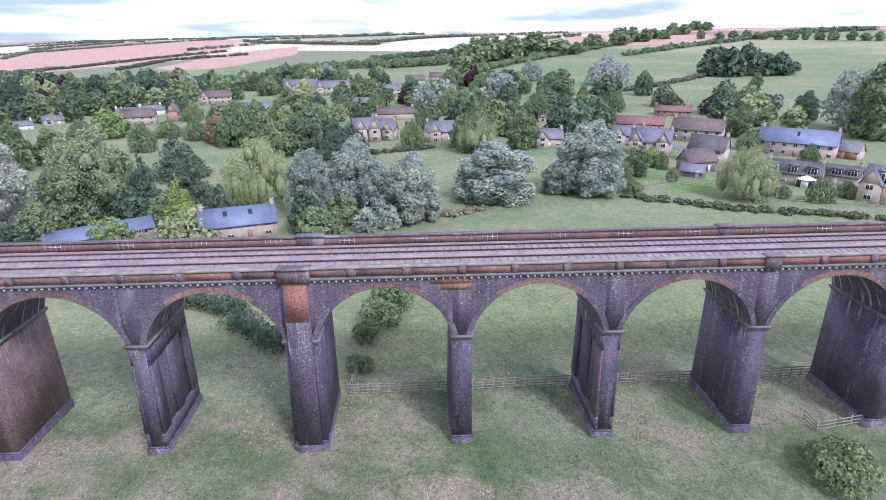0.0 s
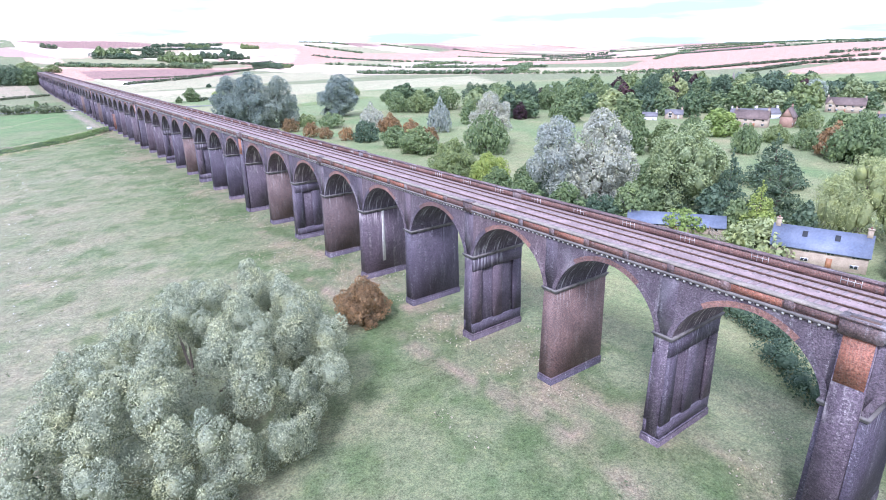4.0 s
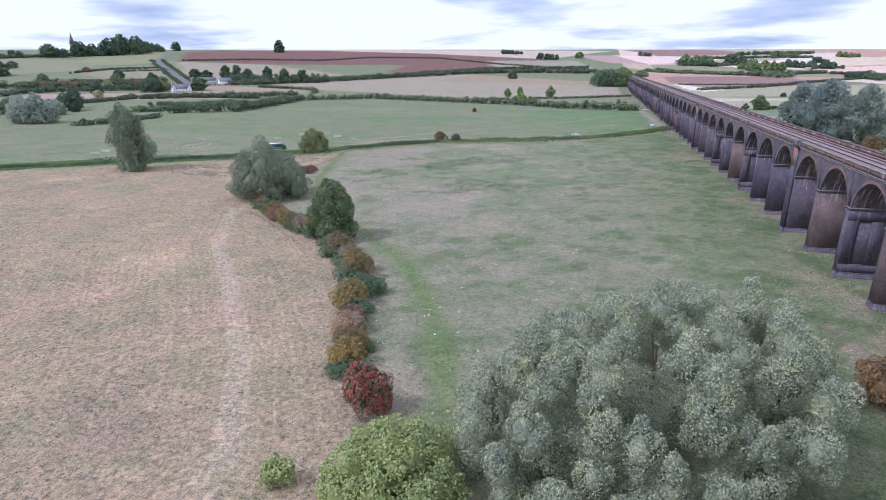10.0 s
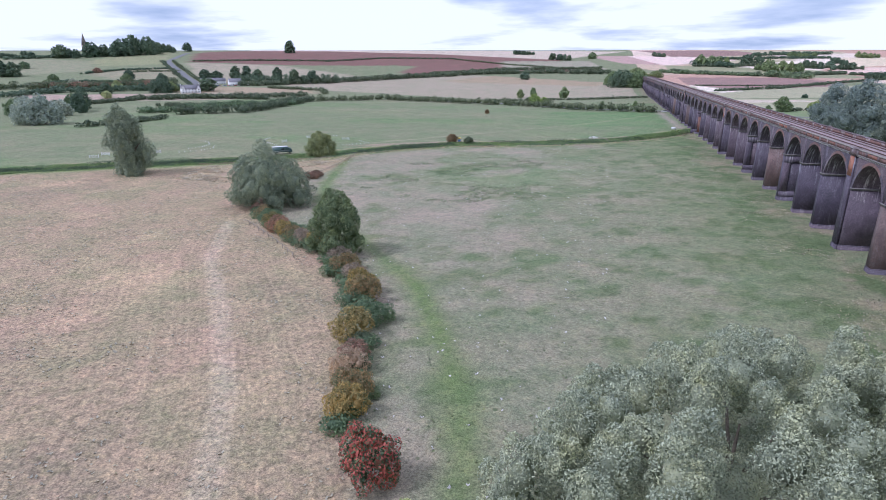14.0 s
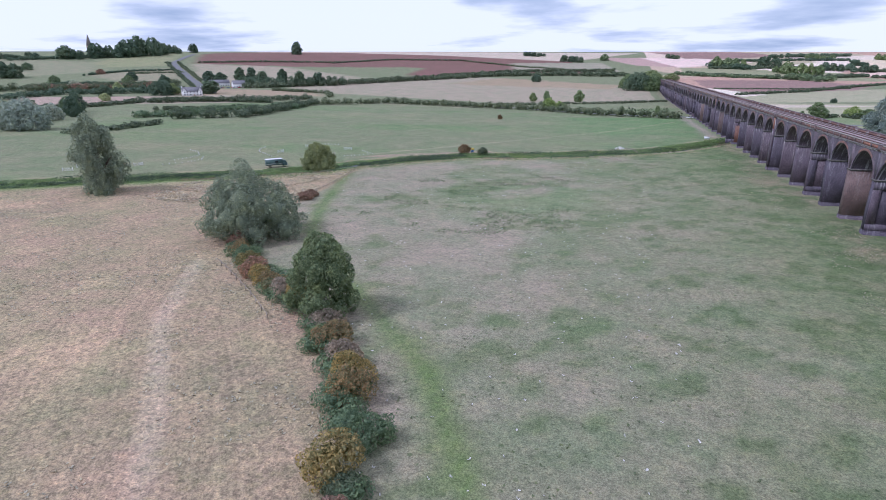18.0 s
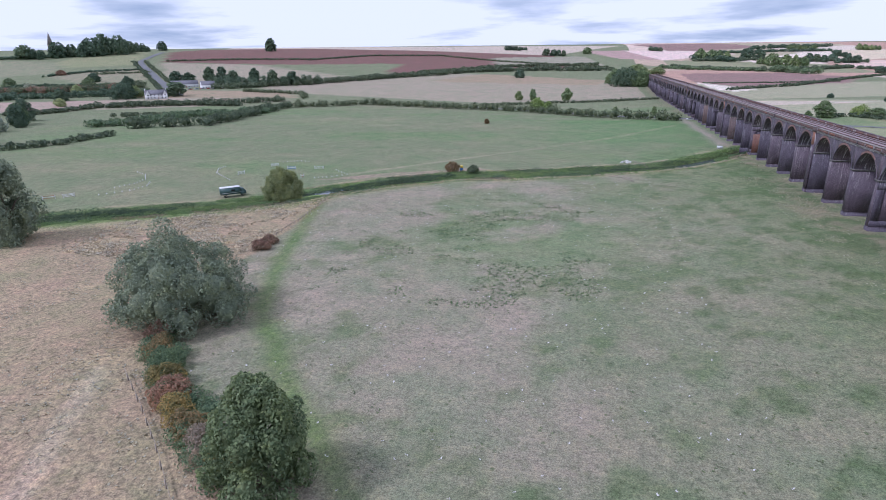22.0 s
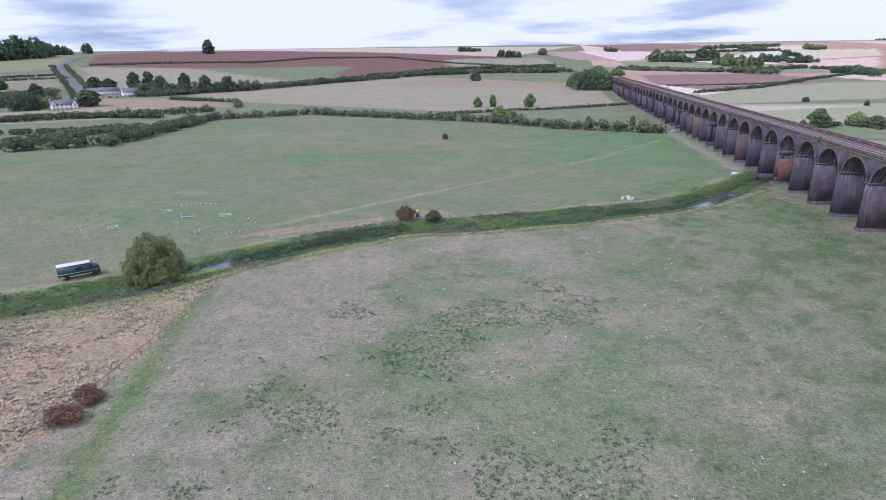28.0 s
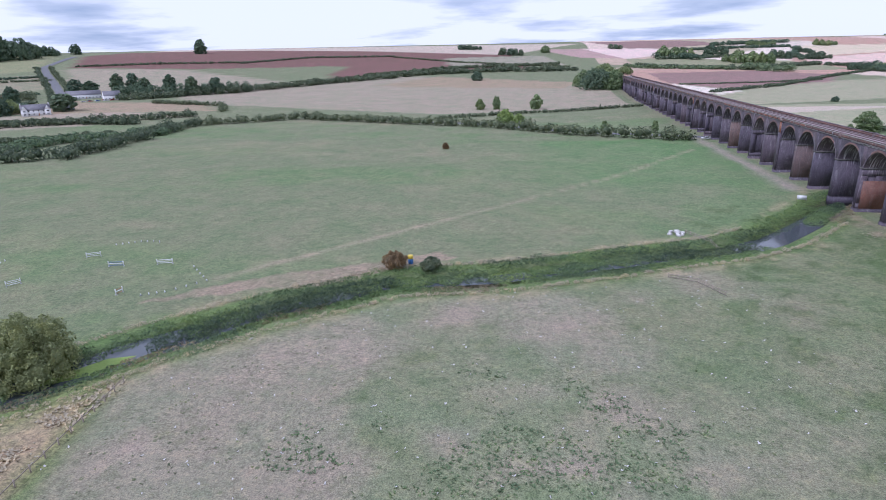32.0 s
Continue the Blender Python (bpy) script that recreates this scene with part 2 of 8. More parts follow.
PANE = plain("window_glass", (0.02, 0.025, 0.03), (0.035, 0.04, 0.045), 0.8, 0.08, 2, bump=0.02)
TIMBER = plain("grey_timber", (0.42, 0.36, 0.29), (0.32, 0.27, 0.22), 2, 0.9, 15)
LEAVES = {
    "willow": leaf("willow_leaves", (0.16, 0.19, 0.135), (0.54, 0.585, 0.44)),
    "grey": leaf("grey_willow_leaves", (0.26, 0.30, 0.24), (0.50, 0.55, 0.46)),
    "poplar": leaf("poplar_leaves", (0.15, 0.19, 0.165), (0.33, 0.385, 0.345)),
    "sallow": leaf("sallow_leaves", (0.175, 0.205, 0.13), (0.37, 0.41, 0.285)),
    "oak": leaf("oak_leaves", (0.11, 0.155, 0.075), (0.25, 0.30, 0.15)),
    "nettle": leaf("nettle_leaves", (0.10, 0.155, 0.08), (0.19, 0.26, 0.14)),
    "silver": leaf("silver_leaves", (0.29, 0.315, 0.28), (0.50, 0.53, 0.475)),
    "green": leaf("green_leaves", (0.13, 0.185, 0.085), (0.29, 0.36, 0.175)),
    "mid": leaf("mid_green_leaves", (0.10, 0.155, 0.085), (0.225, 0.295, 0.16)),
    "dark": leaf("dark_leaves", (0.07, 0.115, 0.075), (0.165, 0.225, 0.145)),
    "ash": leaf("ash_leaves", (0.21, 0.26, 0.12), (0.44, 0.50, 0.27)),
    "lime": leaf("lime_leaves", (0.20, 0.28, 0.075), (0.38, 0.46, 0.16)),
    "weeping": leaf("weeping_leaves", (0.28, 0.32, 0.14), (0.50, 0.54, 0.28)),
    "bank": leaf("bank_tree_leaves", (0.15, 0.185, 0.085), (0.31, 0.35, 0.175)),
    "hedge": leaf("hedge_leaves", (0.075, 0.105, 0.065), (0.18, 0.215, 0.13)),
    "russet": leaf("russet_leaves", (0.19, 0.13, 0.07), (0.40, 0.25, 0.13)),
    "haw": leaf("hawthorn_leaves", (0.16, 0.185, 0.09), (0.48, 0.29, 0.14)),
    "amber": leaf("amber_leaves", (0.17, 0.165, 0.065), (0.46, 0.33, 0.13)),
    "mauve": leaf("mauve_twig_leaves", (0.30, 0.24, 0.17), (0.50, 0.38, 0.29)),
    "red": leaf("berry_leaves", (0.055, 0.10, 0.055), (0.13, 0.17, 0.09), berry=(0.47, 0.13, 0.105)),
    "thorn": leaf("thorn_leaves", (0.20, 0.155, 0.10), (0.44, 0.24, 0.18)),
    "purple": leaf("purple_leaves", (0.04, 0.022, 0.03), (0.105, 0.06, 0.07)),
    "reed": leaf("reed_leaves", (0.12, 0.20, 0.075), (0.28, 0.37, 0.16)),
    "rush": leaf("rush_leaves", (0.06, 0.10, 0.06), (0.13, 0.175, 0.105)),
    "tuft": leaf("tuft_leaves", (0.09, 0.125, 0.065), (0.17, 0.205, 0.115)),
    "young": leaf("young_leaves", (0.33, 0.37, 0.13), (0.60, 0.63, 0.29)),
    "bleached": leaf("bleached_leaves", (0.42, 0.36, 0.27), (0.62, 0.54, 0.42)),
    "straw": leaf("straw_leaves", (0.28, 0.22, 0.14), (0.44, 0.36, 0.25)),
}


# ---- mesh helpers ----
def quads(name, verts, faces, mat=None):
    me = bpy.data.meshes.new(name)
    verts, faces = np.asarray(verts, np.float32), np.asarray(faces, np.int32)
    me.vertices.add(len(verts)), me.loops.add(faces.size), me.polygons.add(len(faces))
    me.vertices.foreach_set("co", verts.ravel())
    me.loops.foreach_set("vertex_index", faces.ravel())
    me.polygons.foreach_set("loop_start", np.arange(0, faces.size, faces.shape[1], dtype=np.int32))
    me.update(calc_edges=True)
    if mat:
        me.materials.append(mat)
    return me


BOX = np.array([[0, 3, 2, 1], [4, 5, 6, 7], [0, 1, 5, 4], [1, 2, 6, 5], [2, 3, 7, 6], [3, 0, 4, 7]])


class Solid:
    """Boxes and tapered blocks joined into one mesh."""

    def __init__(self):
        self.v, self.f, self.n = [], [], 0

    def block(self, low, high):
        """low, high: (x0, x1, y0, y1, z) of the two ends."""
        for x0, x1, y0, y1, z in (low, high):
            self.v += [(x0, y0, z), (x1, y0, z), (x1, y1, z), (x0, y1, z)]
        self.f += (BOX + self.n).tolist()
        self.n += 8
        return self

    def box(self, x0, x1, y0, y1, z0, z1):
        return self.block((x0, x1, y0, y1, z0), (x0, x1, y0, y1, z1))

    def quad(self, *corners):
        self.v += corners
        self.f.append([self.n, self.n + 1, self.n + 2, self.n + 3])
        self.n += 4
        return self

    def mesh(self, name, mat):
        return quads(name, self.v, self.f, mat)


def part(name, data, mat, parent, label="", at=None):
    """Links a mesh or a Solid as one object under a thing or a part."""
    if isinstance(data, Solid):
        data = data.mesh(name, mat)
    ob = new(name, data)
    ob.parent = parent
    if at is not None:
        ob.matrix_basis = at if isinstance(at, Matrix) else Matrix.Translation(at)
    return tagged(ob, label)


def thing(name, label, category, at=(0, 0, 0), turn=0, group="", kind=""):
    ob = new(name)
    ob.matrix_basis = pose(*at, 0, 0, turn)
    return tagged(ob, label, category, group, kind)


def tube(points, radii, sides=7):
    """A bent, tapered round bar through the points."""
    v, f = [], []
    pts = [Vector(p) for p in points]
    for n, (p, r) in enumerate(zip(pts, radii)):
        way = (pts[min(n + 1, len(pts) - 1)] - pts[max(n - 1, 0)]).normalized()
        side = way.cross(Vector((0.3, 0.9, 0.2))).normalized()
        up = way.cross(side)
        for s in range(sides):
            q = 2 * math.pi * s / sides
            v.append(tuple(p + r * (math.cos(q) * side + math.sin(q) * up)))
    for n in range(len(pts) - 1):
        for s in range(sides):
            f.append([n * sides + s, n * sides + (s + 1) % sides, (n + 1) * sides + (s + 1) % sides, (n + 1) * sides + s])
    return v, f


def sstep(a, b, v):
    w = np.clip((v - a) / (b - a), 0, 1)
    return w * w * (3 - 2 * w)


def hill(x, y):
    """Height of the land without its stream bed."""
    north = np.interp(-0.45 * x + 0.89 * y, (640, 760, 900, 1060, 1250, 1440, 1560, 2000, 5000), (0, 5, 9, 18, 38, 60, 69, 82, 84))
    east = np.interp(0.75 * x - 0.66 * y, (220, 420, 650, 900, 1500, 5000), (0, 9, 24, 40, 55, 60))
    return -1.4 * sstep(0, -70, x) + np.maximum(north, east)


# ---- ground ----
STREAM = ((-330, 118), (-250, 158), (-205, 186), (-176, 202), (-157, 216), (-146, 232), (-134, 245), (-113, 263), (-92, 268), (-74, 276), (-57, 284), (-40, 290), (-28, 299), (-13, 316), (4, 338), (30, 352), (90, 372), (200, 420))
HEDGE = ((-131, 133), (-126, 126), (-112, 112), (-103, 106), (-96, 101), (-87, 92), (-80, 81), (-76, 72), (-73, 63), (-69, 54), (-63, 42), (-58, 20), (-54, -20), (-50, -80))


def off_line(x, y, line):
    """Distance to a bent line, and how far to its left a point lies."""
    best, side = np.full(np.shape(x), 1e9), np.zeros(np.shape(x))
    for (ax, ay), (bx, by) in zip(line, line[1:]):
        dx, dy = bx - ax, by - ay
        w = np.clip(((x - ax) * dx + (y - ay) * dy) / (dx * dx + dy * dy), 0, 1)
        d = np.hypot(x - ax - w * dx, y - ay - w * dy)
        s = dx * (y - ay) - dy * (x - ax)
        side = np.where(d < best, np.sign(s), side)
        best = np.minimum(best, d)
    return best, side


def inside(x, y, shape):
    hit = np.zeros(np.shape(x), bool)
    for (ax, ay), (bx, by) in zip(shape, shape[1:] + shape[:1]):
        cross = (ay > y) != (by > y)
        hit ^= cross & (x < (bx - ax) * (y - ay) / (by - ay + 1e-9) + ax)
    return hit


def lie(x, y):
    """Height of the ground with the stream's bed cut into it."""
    d, _ = off_line(x, y, STREAM)
    land = hill(x, y)
    return land + (np.minimum(land, -2.7) - land) * (1 - sstep(1.8, 6.0, d)) + 0.12 * np.sin(x * 0.21 + np.sin(y * 0.13)) * np.sin(y * 0.17)


def ground_z(x, y):
    return float(lie(np.array([float(x)]), np.array([float(y)]))[0])


GREEN, LUSH, DRY, TAN = (0.195, 0.215, 0.13), (0.155, 0.215, 0.105), (0.325, 0.285, 0.215), (0.325, 0.258, 0.18)
PINK_PLOUGH = (0.275, 0.18, 0.165)
PLOUGH, STUBBLE, PALE, EARTH = (0.195, 0.112, 0.098), (0.45, 0.29, 0.235), (0.50, 0.42, 0.35), (0.33, 0.25, 0.195)

WEST_FIELDS = (
    (((-1400, 600), (-640, 770), (-860, 1020), (-960, 1200), (-1500, 1500), (-1600, 900)), GREEN),
    (((-705, 534), (-635, 540), (-520, 593), (-484, 558), (-542, 484), (-563, 466), (-623, 469)), (0.37, 0.285, 0.235)),
    (((-906, 846), (-835, 954), (-709, 834), (-755, 759), (-893, 810)), (0.275, 0.255, 0.175)),
    (((-949, 902), (-874, 986), (-1020, 1195), (-1102, 1149), (-1028, 967)), (0.26, 0.265, 0.155)),
    (((-1300, 700), (-960, 760), (-906, 846), (-1028, 967), (-1400, 900)), (0.25, 0.25, 0.165)),
    (((-589, 668), (-411, 617), (-435, 567), (-493, 561)), (0.36, 0.30, 0.235)),
    (((-640, 775), (-540, 760), (-400, 925), (-660, 1050), (-850, 1020)), DRY),
    (((-850, 1025), (-640, 1060), (-400, 1160), (-150, 1320), (-150, 1420), (-900, 1420), (-960, 1200)), PLOUGH),
    (((-960, 1400), (-150, 1400), (0, 1700), (-1200, 1800)), PALE),
    (((-400, 1000), (-280, 1090), (-100, 1180), (-150, 1320), (-420, 1150)), PLOUGH),
    (((-280, 1080), (-30, 1080), (60, 1250), (-150, 1320), (-100, 1180)), GREEN),
)
NORTH_FIELDS = (
    (((-420, 690), (-160, 625), (-10, 670), (-15, 900), (-280, 1050), (-520, 800)), DRY),
    (((-300, 900), (-60, 860), (-40, 960), (-240, 1040)), TAN),
    (((-560, 600), (-372, 640), (-410, 690), (-600, 720)), TAN),
    (((-500, 505), (-430, 545), (-345, 575), (-372, 612), (-560, 590)), DRY),
    (((10, 640), (420, 780), (430, 1000), (10, 860)), (0.34, 0.325, 0.225)),
    (((12, 300), (330, 360), (520, 660), (12, 660)), (0.345, 0.335, 0.23)),
)
EAST_FIELDS = (
    (((12, 560), (190, 640), (12, 640)), PALE),
    (((66, 913), (106, 838), (252, 928), (315, 1049), (246, 1156), (70, 1100)), PINK_PLOUGH),
    (((66, 903), (104, 833), (122, 816), (92, 782), (74, 788)), (0.68, 0.60, 0.53)),
    (((217, 1403), (473, 1730), (486, 1707), (381, 1400), (275, 1361)), (0.70, 0.59, 0.52)),
    (((500, 1740), (782, 1867), (684, 1663), (421, 1464)), (0.60, 0.50, 0.38)),
    (((418, 1441), (669, 1633), (532, 1352), (387, 1305)), (0.66, 0.49, 0.43)),
    (((-102, 1523), (-1, 1541), (71, 1360), (-15, 1368)), (0.42, 0.29, 0.27)),
    (((-1, 1541), (135, 1588), (253, 1565), (109, 1402), (71, 1360)), (0.68, 0.53, 0.49)),
    (((-279, 1307), (-87, 1400), (-45, 1239), (-240, 1169)), (0.30, 0.28, 0.215)),
    (((71, 1360), (217, 1403), (275, 1361), (381, 1400), (390, 1180), (250, 1160), (70, 1215)), (0.27, 0.27, 0.17)),
    (((430, 800), (900, 900), (1100, 1500), (430, 1020)), PALE),
    (((760, 500), (1060, 330), (1500, 420), (1750, 800), (1300, 900), (800, 620)), STUBBLE),
    (((640, 250), (900, 170), (1120, 210), (1040, 320), (760, 330)), STUBBLE),
    (((430, 250), (640, 130), (700, 190), (560, 300), (470, 330)), (0.20, 0.245, 0.125)),
    (((1000, 60), (1500, -100), (2200, 280), (1150, 200)), DRY),
)


def spread(a, b, step):
    return np.arange(a, b, step)


def coarse(start, end, first, grow=1.12):
    out, step, v = [], first, start
    while v < end:
        step *= grow
        v += step
        out.append(v)
    return np.array(out)


gx = np.concatenate([-coarse(1300, 4800, 12)[::-1], spread(-1300, -240, 14), spread(-240, -30, 1.3), spread(-30, 60, 1.3), spread(60, 260, 4), spread(260, 1000, 14), coarse(1000, 4800, 12)])
gy = np.concatenate([-coarse(100, 4800, 4)[::-1], spread(-100, 300, 1.5), spread(300, 340, 2), spread(340, 700, 5), spread(700, 1700, 14), coarse(1700, 4800, 14)])
GX, GY = np.meshgrid(gx, gy)
GZ = lie(GX, GY)
colour = np.empty((*GX.shape, 3))
colour[:] = GREEN


def paint(mask, c, strength=1.0):
    w = (np.asarray(mask, float) * strength)[..., None]
    colour[:] = colour * (1 - w) + np.array(c) * w


def mottle(x, y, size, seed, steps=4, fade=0.55):
    """Soft uneven patches of about that size, from 0 to 1."""
    total, much = np.zeros(np.shape(x)), 0.0
    for n in range(steps):
        table = np.random.default_rng(seed * 11 + n).random((64, 64))
        k = 2.0**n / size
        q = 0.6 + 1.1 * n
        u, w = (x * math.cos(q) - y * math.sin(q)) * k + 7.3 * n, (x * math.sin(q) + y * math.cos(q)) * k + 3.1 * n
        i, j = np.floor(u).astype(int), np.floor(w).astype(int)
        a, b = u - i, w - j
        a, b = a * a * (3 - 2 * a), b * b * (3 - 2 * b)
        i0, i1, j0, j1 = i % 64, (i + 1) % 64, j % 64, (j + 1) % 64
        value = (table[i0, j0] * (1 - a) + table[i1, j0] * a) * (1 - b) + (table[i0, j1] * (1 - a) + table[i1, j1] * a) * b
        total += value * fade**n
        much += fade**n
    return np.clip((total / much - 0.5) * 1.7 + 0.5, 0, 1)


# a patchwork of distant fields north and east of the viaduct
def far_cell(x, y):
    u, w = 0.85 * x + 0.53 * y, -0.53 * x + 0.85 * y
    return np.floor(u / 300 + 0.22 * np.sin(w / 370)).astype(int), np.floor(w / 250 + 0.25 * np.sin(u / 290)).astype(int)


cell_u, cell_w = far_cell(GX, GY)
distant = (GX > 12) & ((GY > 860) | (0.75 * GX - 0.66 * GY > 620) | (GX + GY > 1250))
for n, c in enumerate(((0.62, 0.53, 0.46), STUBBLE, (0.31, 0.30, 0.20), (0.62, 0.49, 0.42), GREEN, PINK_PLOUGH, (0.47, 0.36, 0.28), (0.40, 0.35, 0.25))):
    paint(distant & ((cell_u * 5 + cell_w * 3 + cell_u * cell_w) % 8 == n), c)
for shape, c in WEST_FIELDS + NORTH_FIELDS + EAST_FIELDS:
    paint(inside(GX, GY, shape), c)
hedge_off, hedge_side = off_line(GX, GY, HEDGE)
stream_off, stream_side = off_line(GX, GY, STREAM)
south = stream_side < 0
west = np.where(GY < 133, hedge_side < 0, GX < np.interp(GY, (133, 160, 200, 224), (-131, -135, -138, -142)))
broad, mean, small = mottle(GX, GY, 55, 1, 3), mottle(GX, GY, 16, 2), mottle(GX, GY, 5, 3)
plain_land = (GX < 0) & south & (GY < 345) & (GY > -400)
grazed = plain_land & ~west
paint(grazed, (0.275, 0.25, 0.187), 0.95)
paint(grazed, (0.19, 0.205, 0.128), 0.8 * sstep(0.35, 0.8, 0.3 * broad + 0.45 * mean + 0.25 * small))
paint(grazed, (0.33, 0.285, 0.225), 0.45 * sstep(0.6, 0.9, 0.4 * mottle(GX, GY, 30, 5) + 0.6 * mottle(GX, GY, 9, 6)))
paint(grazed, (0.165, 0.195, 0.105), 0.85 * (1 - sstep(8, 66, -GX + 26 * (broad - 0.5) + 22 * (mean - 0.5))))
paint(grazed, LUSH, 0.8 * np.exp(-((GX + 78) ** 2 + ((GY - 196) / 1.2) ** 2) / 700) * sstep(0.3, 0.6, mean))
paint(grazed, (0.17, 0.205, 0.11), 0.6 * sstep(205, 260, GY) * sstep(0.25, 0.75, mean))
paint(grazed, (0.12, 0.16, 0.075), 0.55 * sstep(0.62, 0.8, small) * sstep(0.4, 0.7, mean))
dry = plain_land & west
paint(dry, TAN)
paint(dry, (0.43, 0.345, 0.225), 0.5 * sstep(0.55, 0.85, 0.5 * mean + 0.5 * mottle(GX, GY, 7, 9)))
paint(dry, (0.27, 0.215, 0.16), 0.6 * sstep(0.58, 0.85, 0.6 * mottle(GX, GY, 22, 8) + 0.4 * small))
across = (GX < 0) & ~south & (GY < 600)
paint(across & (GX > -420), GREEN, 0.9)
paint(across & (GX > -420), LUSH, 0.8 * sstep(0.45, 0.75, 0.6 * mottle(GX * 0.5, GY * 1.6, 50, 12) + 0.4 * mean))
paint(across & (GX > -420), (0.27, 0.245, 0.165), 0.55 * sstep(0.5, 0.8, 0.6 * mottle(GX * 0.5, GY * 1.5, 60, 13) + 0.4 * mean))
paint(across, (0.115, 0.215, 0.085), 0.85 * sstep(-130, -40, GX) * sstep(320, 390, GY) * (GY < 470) * (0.5 + 0.5 * mean))
PATHWAY = ((-50, 10), (-54, 43), (-57, 57), (-64, 73), (-73, 90), (-90, 109), (-104, 125), (-116, 140), (-124, 158), (-131, 178), (-139, 205), (-143, 218))
TRACK = ((-64, -40), (-65, -20), (-73, 34), (-83.5, 52.5), (-99.5, 74), (-116, 94), (-128.5, 118))
for line, c, wide, much in (
    (PATHWAY, (0.14, 0.185, 0.075), 3.0, 0.5),
    (PATHWAY, (0.12, 0.185, 0.06), 1.5, 0.75),
    (tuple((x - 1.0, y + 0.6) for x, y in TRACK), (0.45, 0.375, 0.295), 0.7, 0.65),
    (tuple((x + 1.0, y - 0.6) for x, y in TRACK), (0.45, 0.375, 0.295), 0.7, 0.65),
    (((-14, -60), (-6, -14), (-6, -4), (-7, 6), (-5.5, 22), (-7, 40), (-8, 80)), (0.29, 0.225, 0.18), 1.3, 0.95),
    (((-4, 350), (-5, 400), (-6, 470)), (0.36, 0.30, 0.27), 3.0, 0.9),
    (((-150, 262), (-98, 324), (-76, 350), (-50, 382), (-15, 433)), (0.33, 0.28, 0.20), 1.3, 0.75),
    (((-330, 330), (-230, 345), (-130, 368), (-60, 395)), LUSH, 5, 0.5),
):
    d, _ = off_line(GX, GY, line)
    paint(np.exp(-((d / (wide * (0.7 + 0.6 * small))) ** 2)), c, much * (0.6 + 0.4 * mean))
paint(np.exp(-((stream_off - 7) / 3.5) ** 2), (0.13, 0.195, 0.07), 0.85)
paint(np.exp(-((stream_off - 10) / 1.6) ** 2) * (GX < 0), (0.37, 0.305, 0.21), 0.6 * sstep(0.35, 0.65, small))
paint(stream_off < 4.5, (0.10, 0.135, 0.055), 0.8)
paint(inside(GX + 3 * small, GY + 4 * mean, ((-158, 248), (-120, 266), (-100, 282), (-104, 286), (-140, 266))), EARTH, 0.75)
for k in range(0, 60):
    y = 14 * k
    paint(np.exp(-((GX + 1) ** 2 / 12 + (GY - y) ** 2 / 16)), EARTH, 0.35)
village = (GX > 20) & (GY < 500)
paint(village & (GX < 700), (0.205, 0.245, 0.12), 0.75 * (0.5 + 0.5 * mean))
paint(village & (GX < 700), LUSH, 0.7 * sstep(0.45, 0.7, broad))
paint(village & (GX < 700), (0.29, 0.26, 0.16), 0.5 * sstep(0.55, 0.8, 0.5 * mean + 0.5 * mottle(GX, GY, 40, 15)))
paint(inside(GX, GY, ((20, -140), (64, -140), (66, -30), (50, -4), (14, -4))), (0.185, 0.215, 0.105), 0.7)
paint(inside(GX, GY, ((103.8, -65.9), (104.8, -76.0), (120.0, -85.6), (118.7, -74.8))), (0.13, 0.22, 0.065), 0.9)
paint(inside(GX, GY, ((94.9, -75.0), (90.0, -85.2), (106.1, -94.1), (109.0, -84.2))), (0.13, 0.22, 0.065), 0.9)
under = (GX > -16) & (GX < 14) & (GY < 330)
rank = mottle(GX, GY, 7, 21)
paint(under & (GY > -100), (0.30, 0.245, 0.17), 0.5 * sstep(0.6, 0.8, rank) * sstep(11, 4, np.abs(GX + 2)))
paint(under & (GY > -100), (0.34, 0.25, 0.20), 0.4 * sstep(0.68, 0.8, mottle(GX, GY, 6, 22)) * sstep(8, 3, np.abs(GX + 1)))
paint(under & (GY > -100), (0.105, 0.15, 0.065), 0.7 * sstep(0.58, 0.75, mottle(GX, GY, 5, 23)))
paint((GX > -45) & (GX < 0) & (GY < 330) & (GY > -100), (0.095, 0.135, 0.06), 0.6 * sstep(0.62, 0.76, mottle(GX, GY, 4, 24)))
furrow, _ = off_line(GX, GY, TRACK)

ids = np.arange(GX.size).reshape(GX.shape)
faces = np.stack([ids[:-1, :-1], ids[:-1, 1:], ids[1:, 1:], ids[1:, :-1]], -1).reshape(-1, 4)
ground_mesh = quads("ground", np.stack([GX, GY, GZ], -1).reshape(-1, 3), faces)
layer = ground_mesh.attributes.new("field", "FLOAT_COLOR", "POINT")
layer.data.foreach_set("color", np.concatenate([colour, np.ones((*GX.shape, 1))], -1).astype(np.float32).ravel())
ground_mesh.polygons.foreach_set("use_smooth", np.ones(len(ground_mesh.polygons), bool))

cover = ground_mesh.attributes.new("cover", "FLOAT_COLOR", "POINT")
cover.data.foreach_set("color", np.stack([dry * 1.0, furrow / 100, np.maximum(grazed, under) * 1.0, np.ones(GX.shape)], -1).astype(np.float32).ravel())

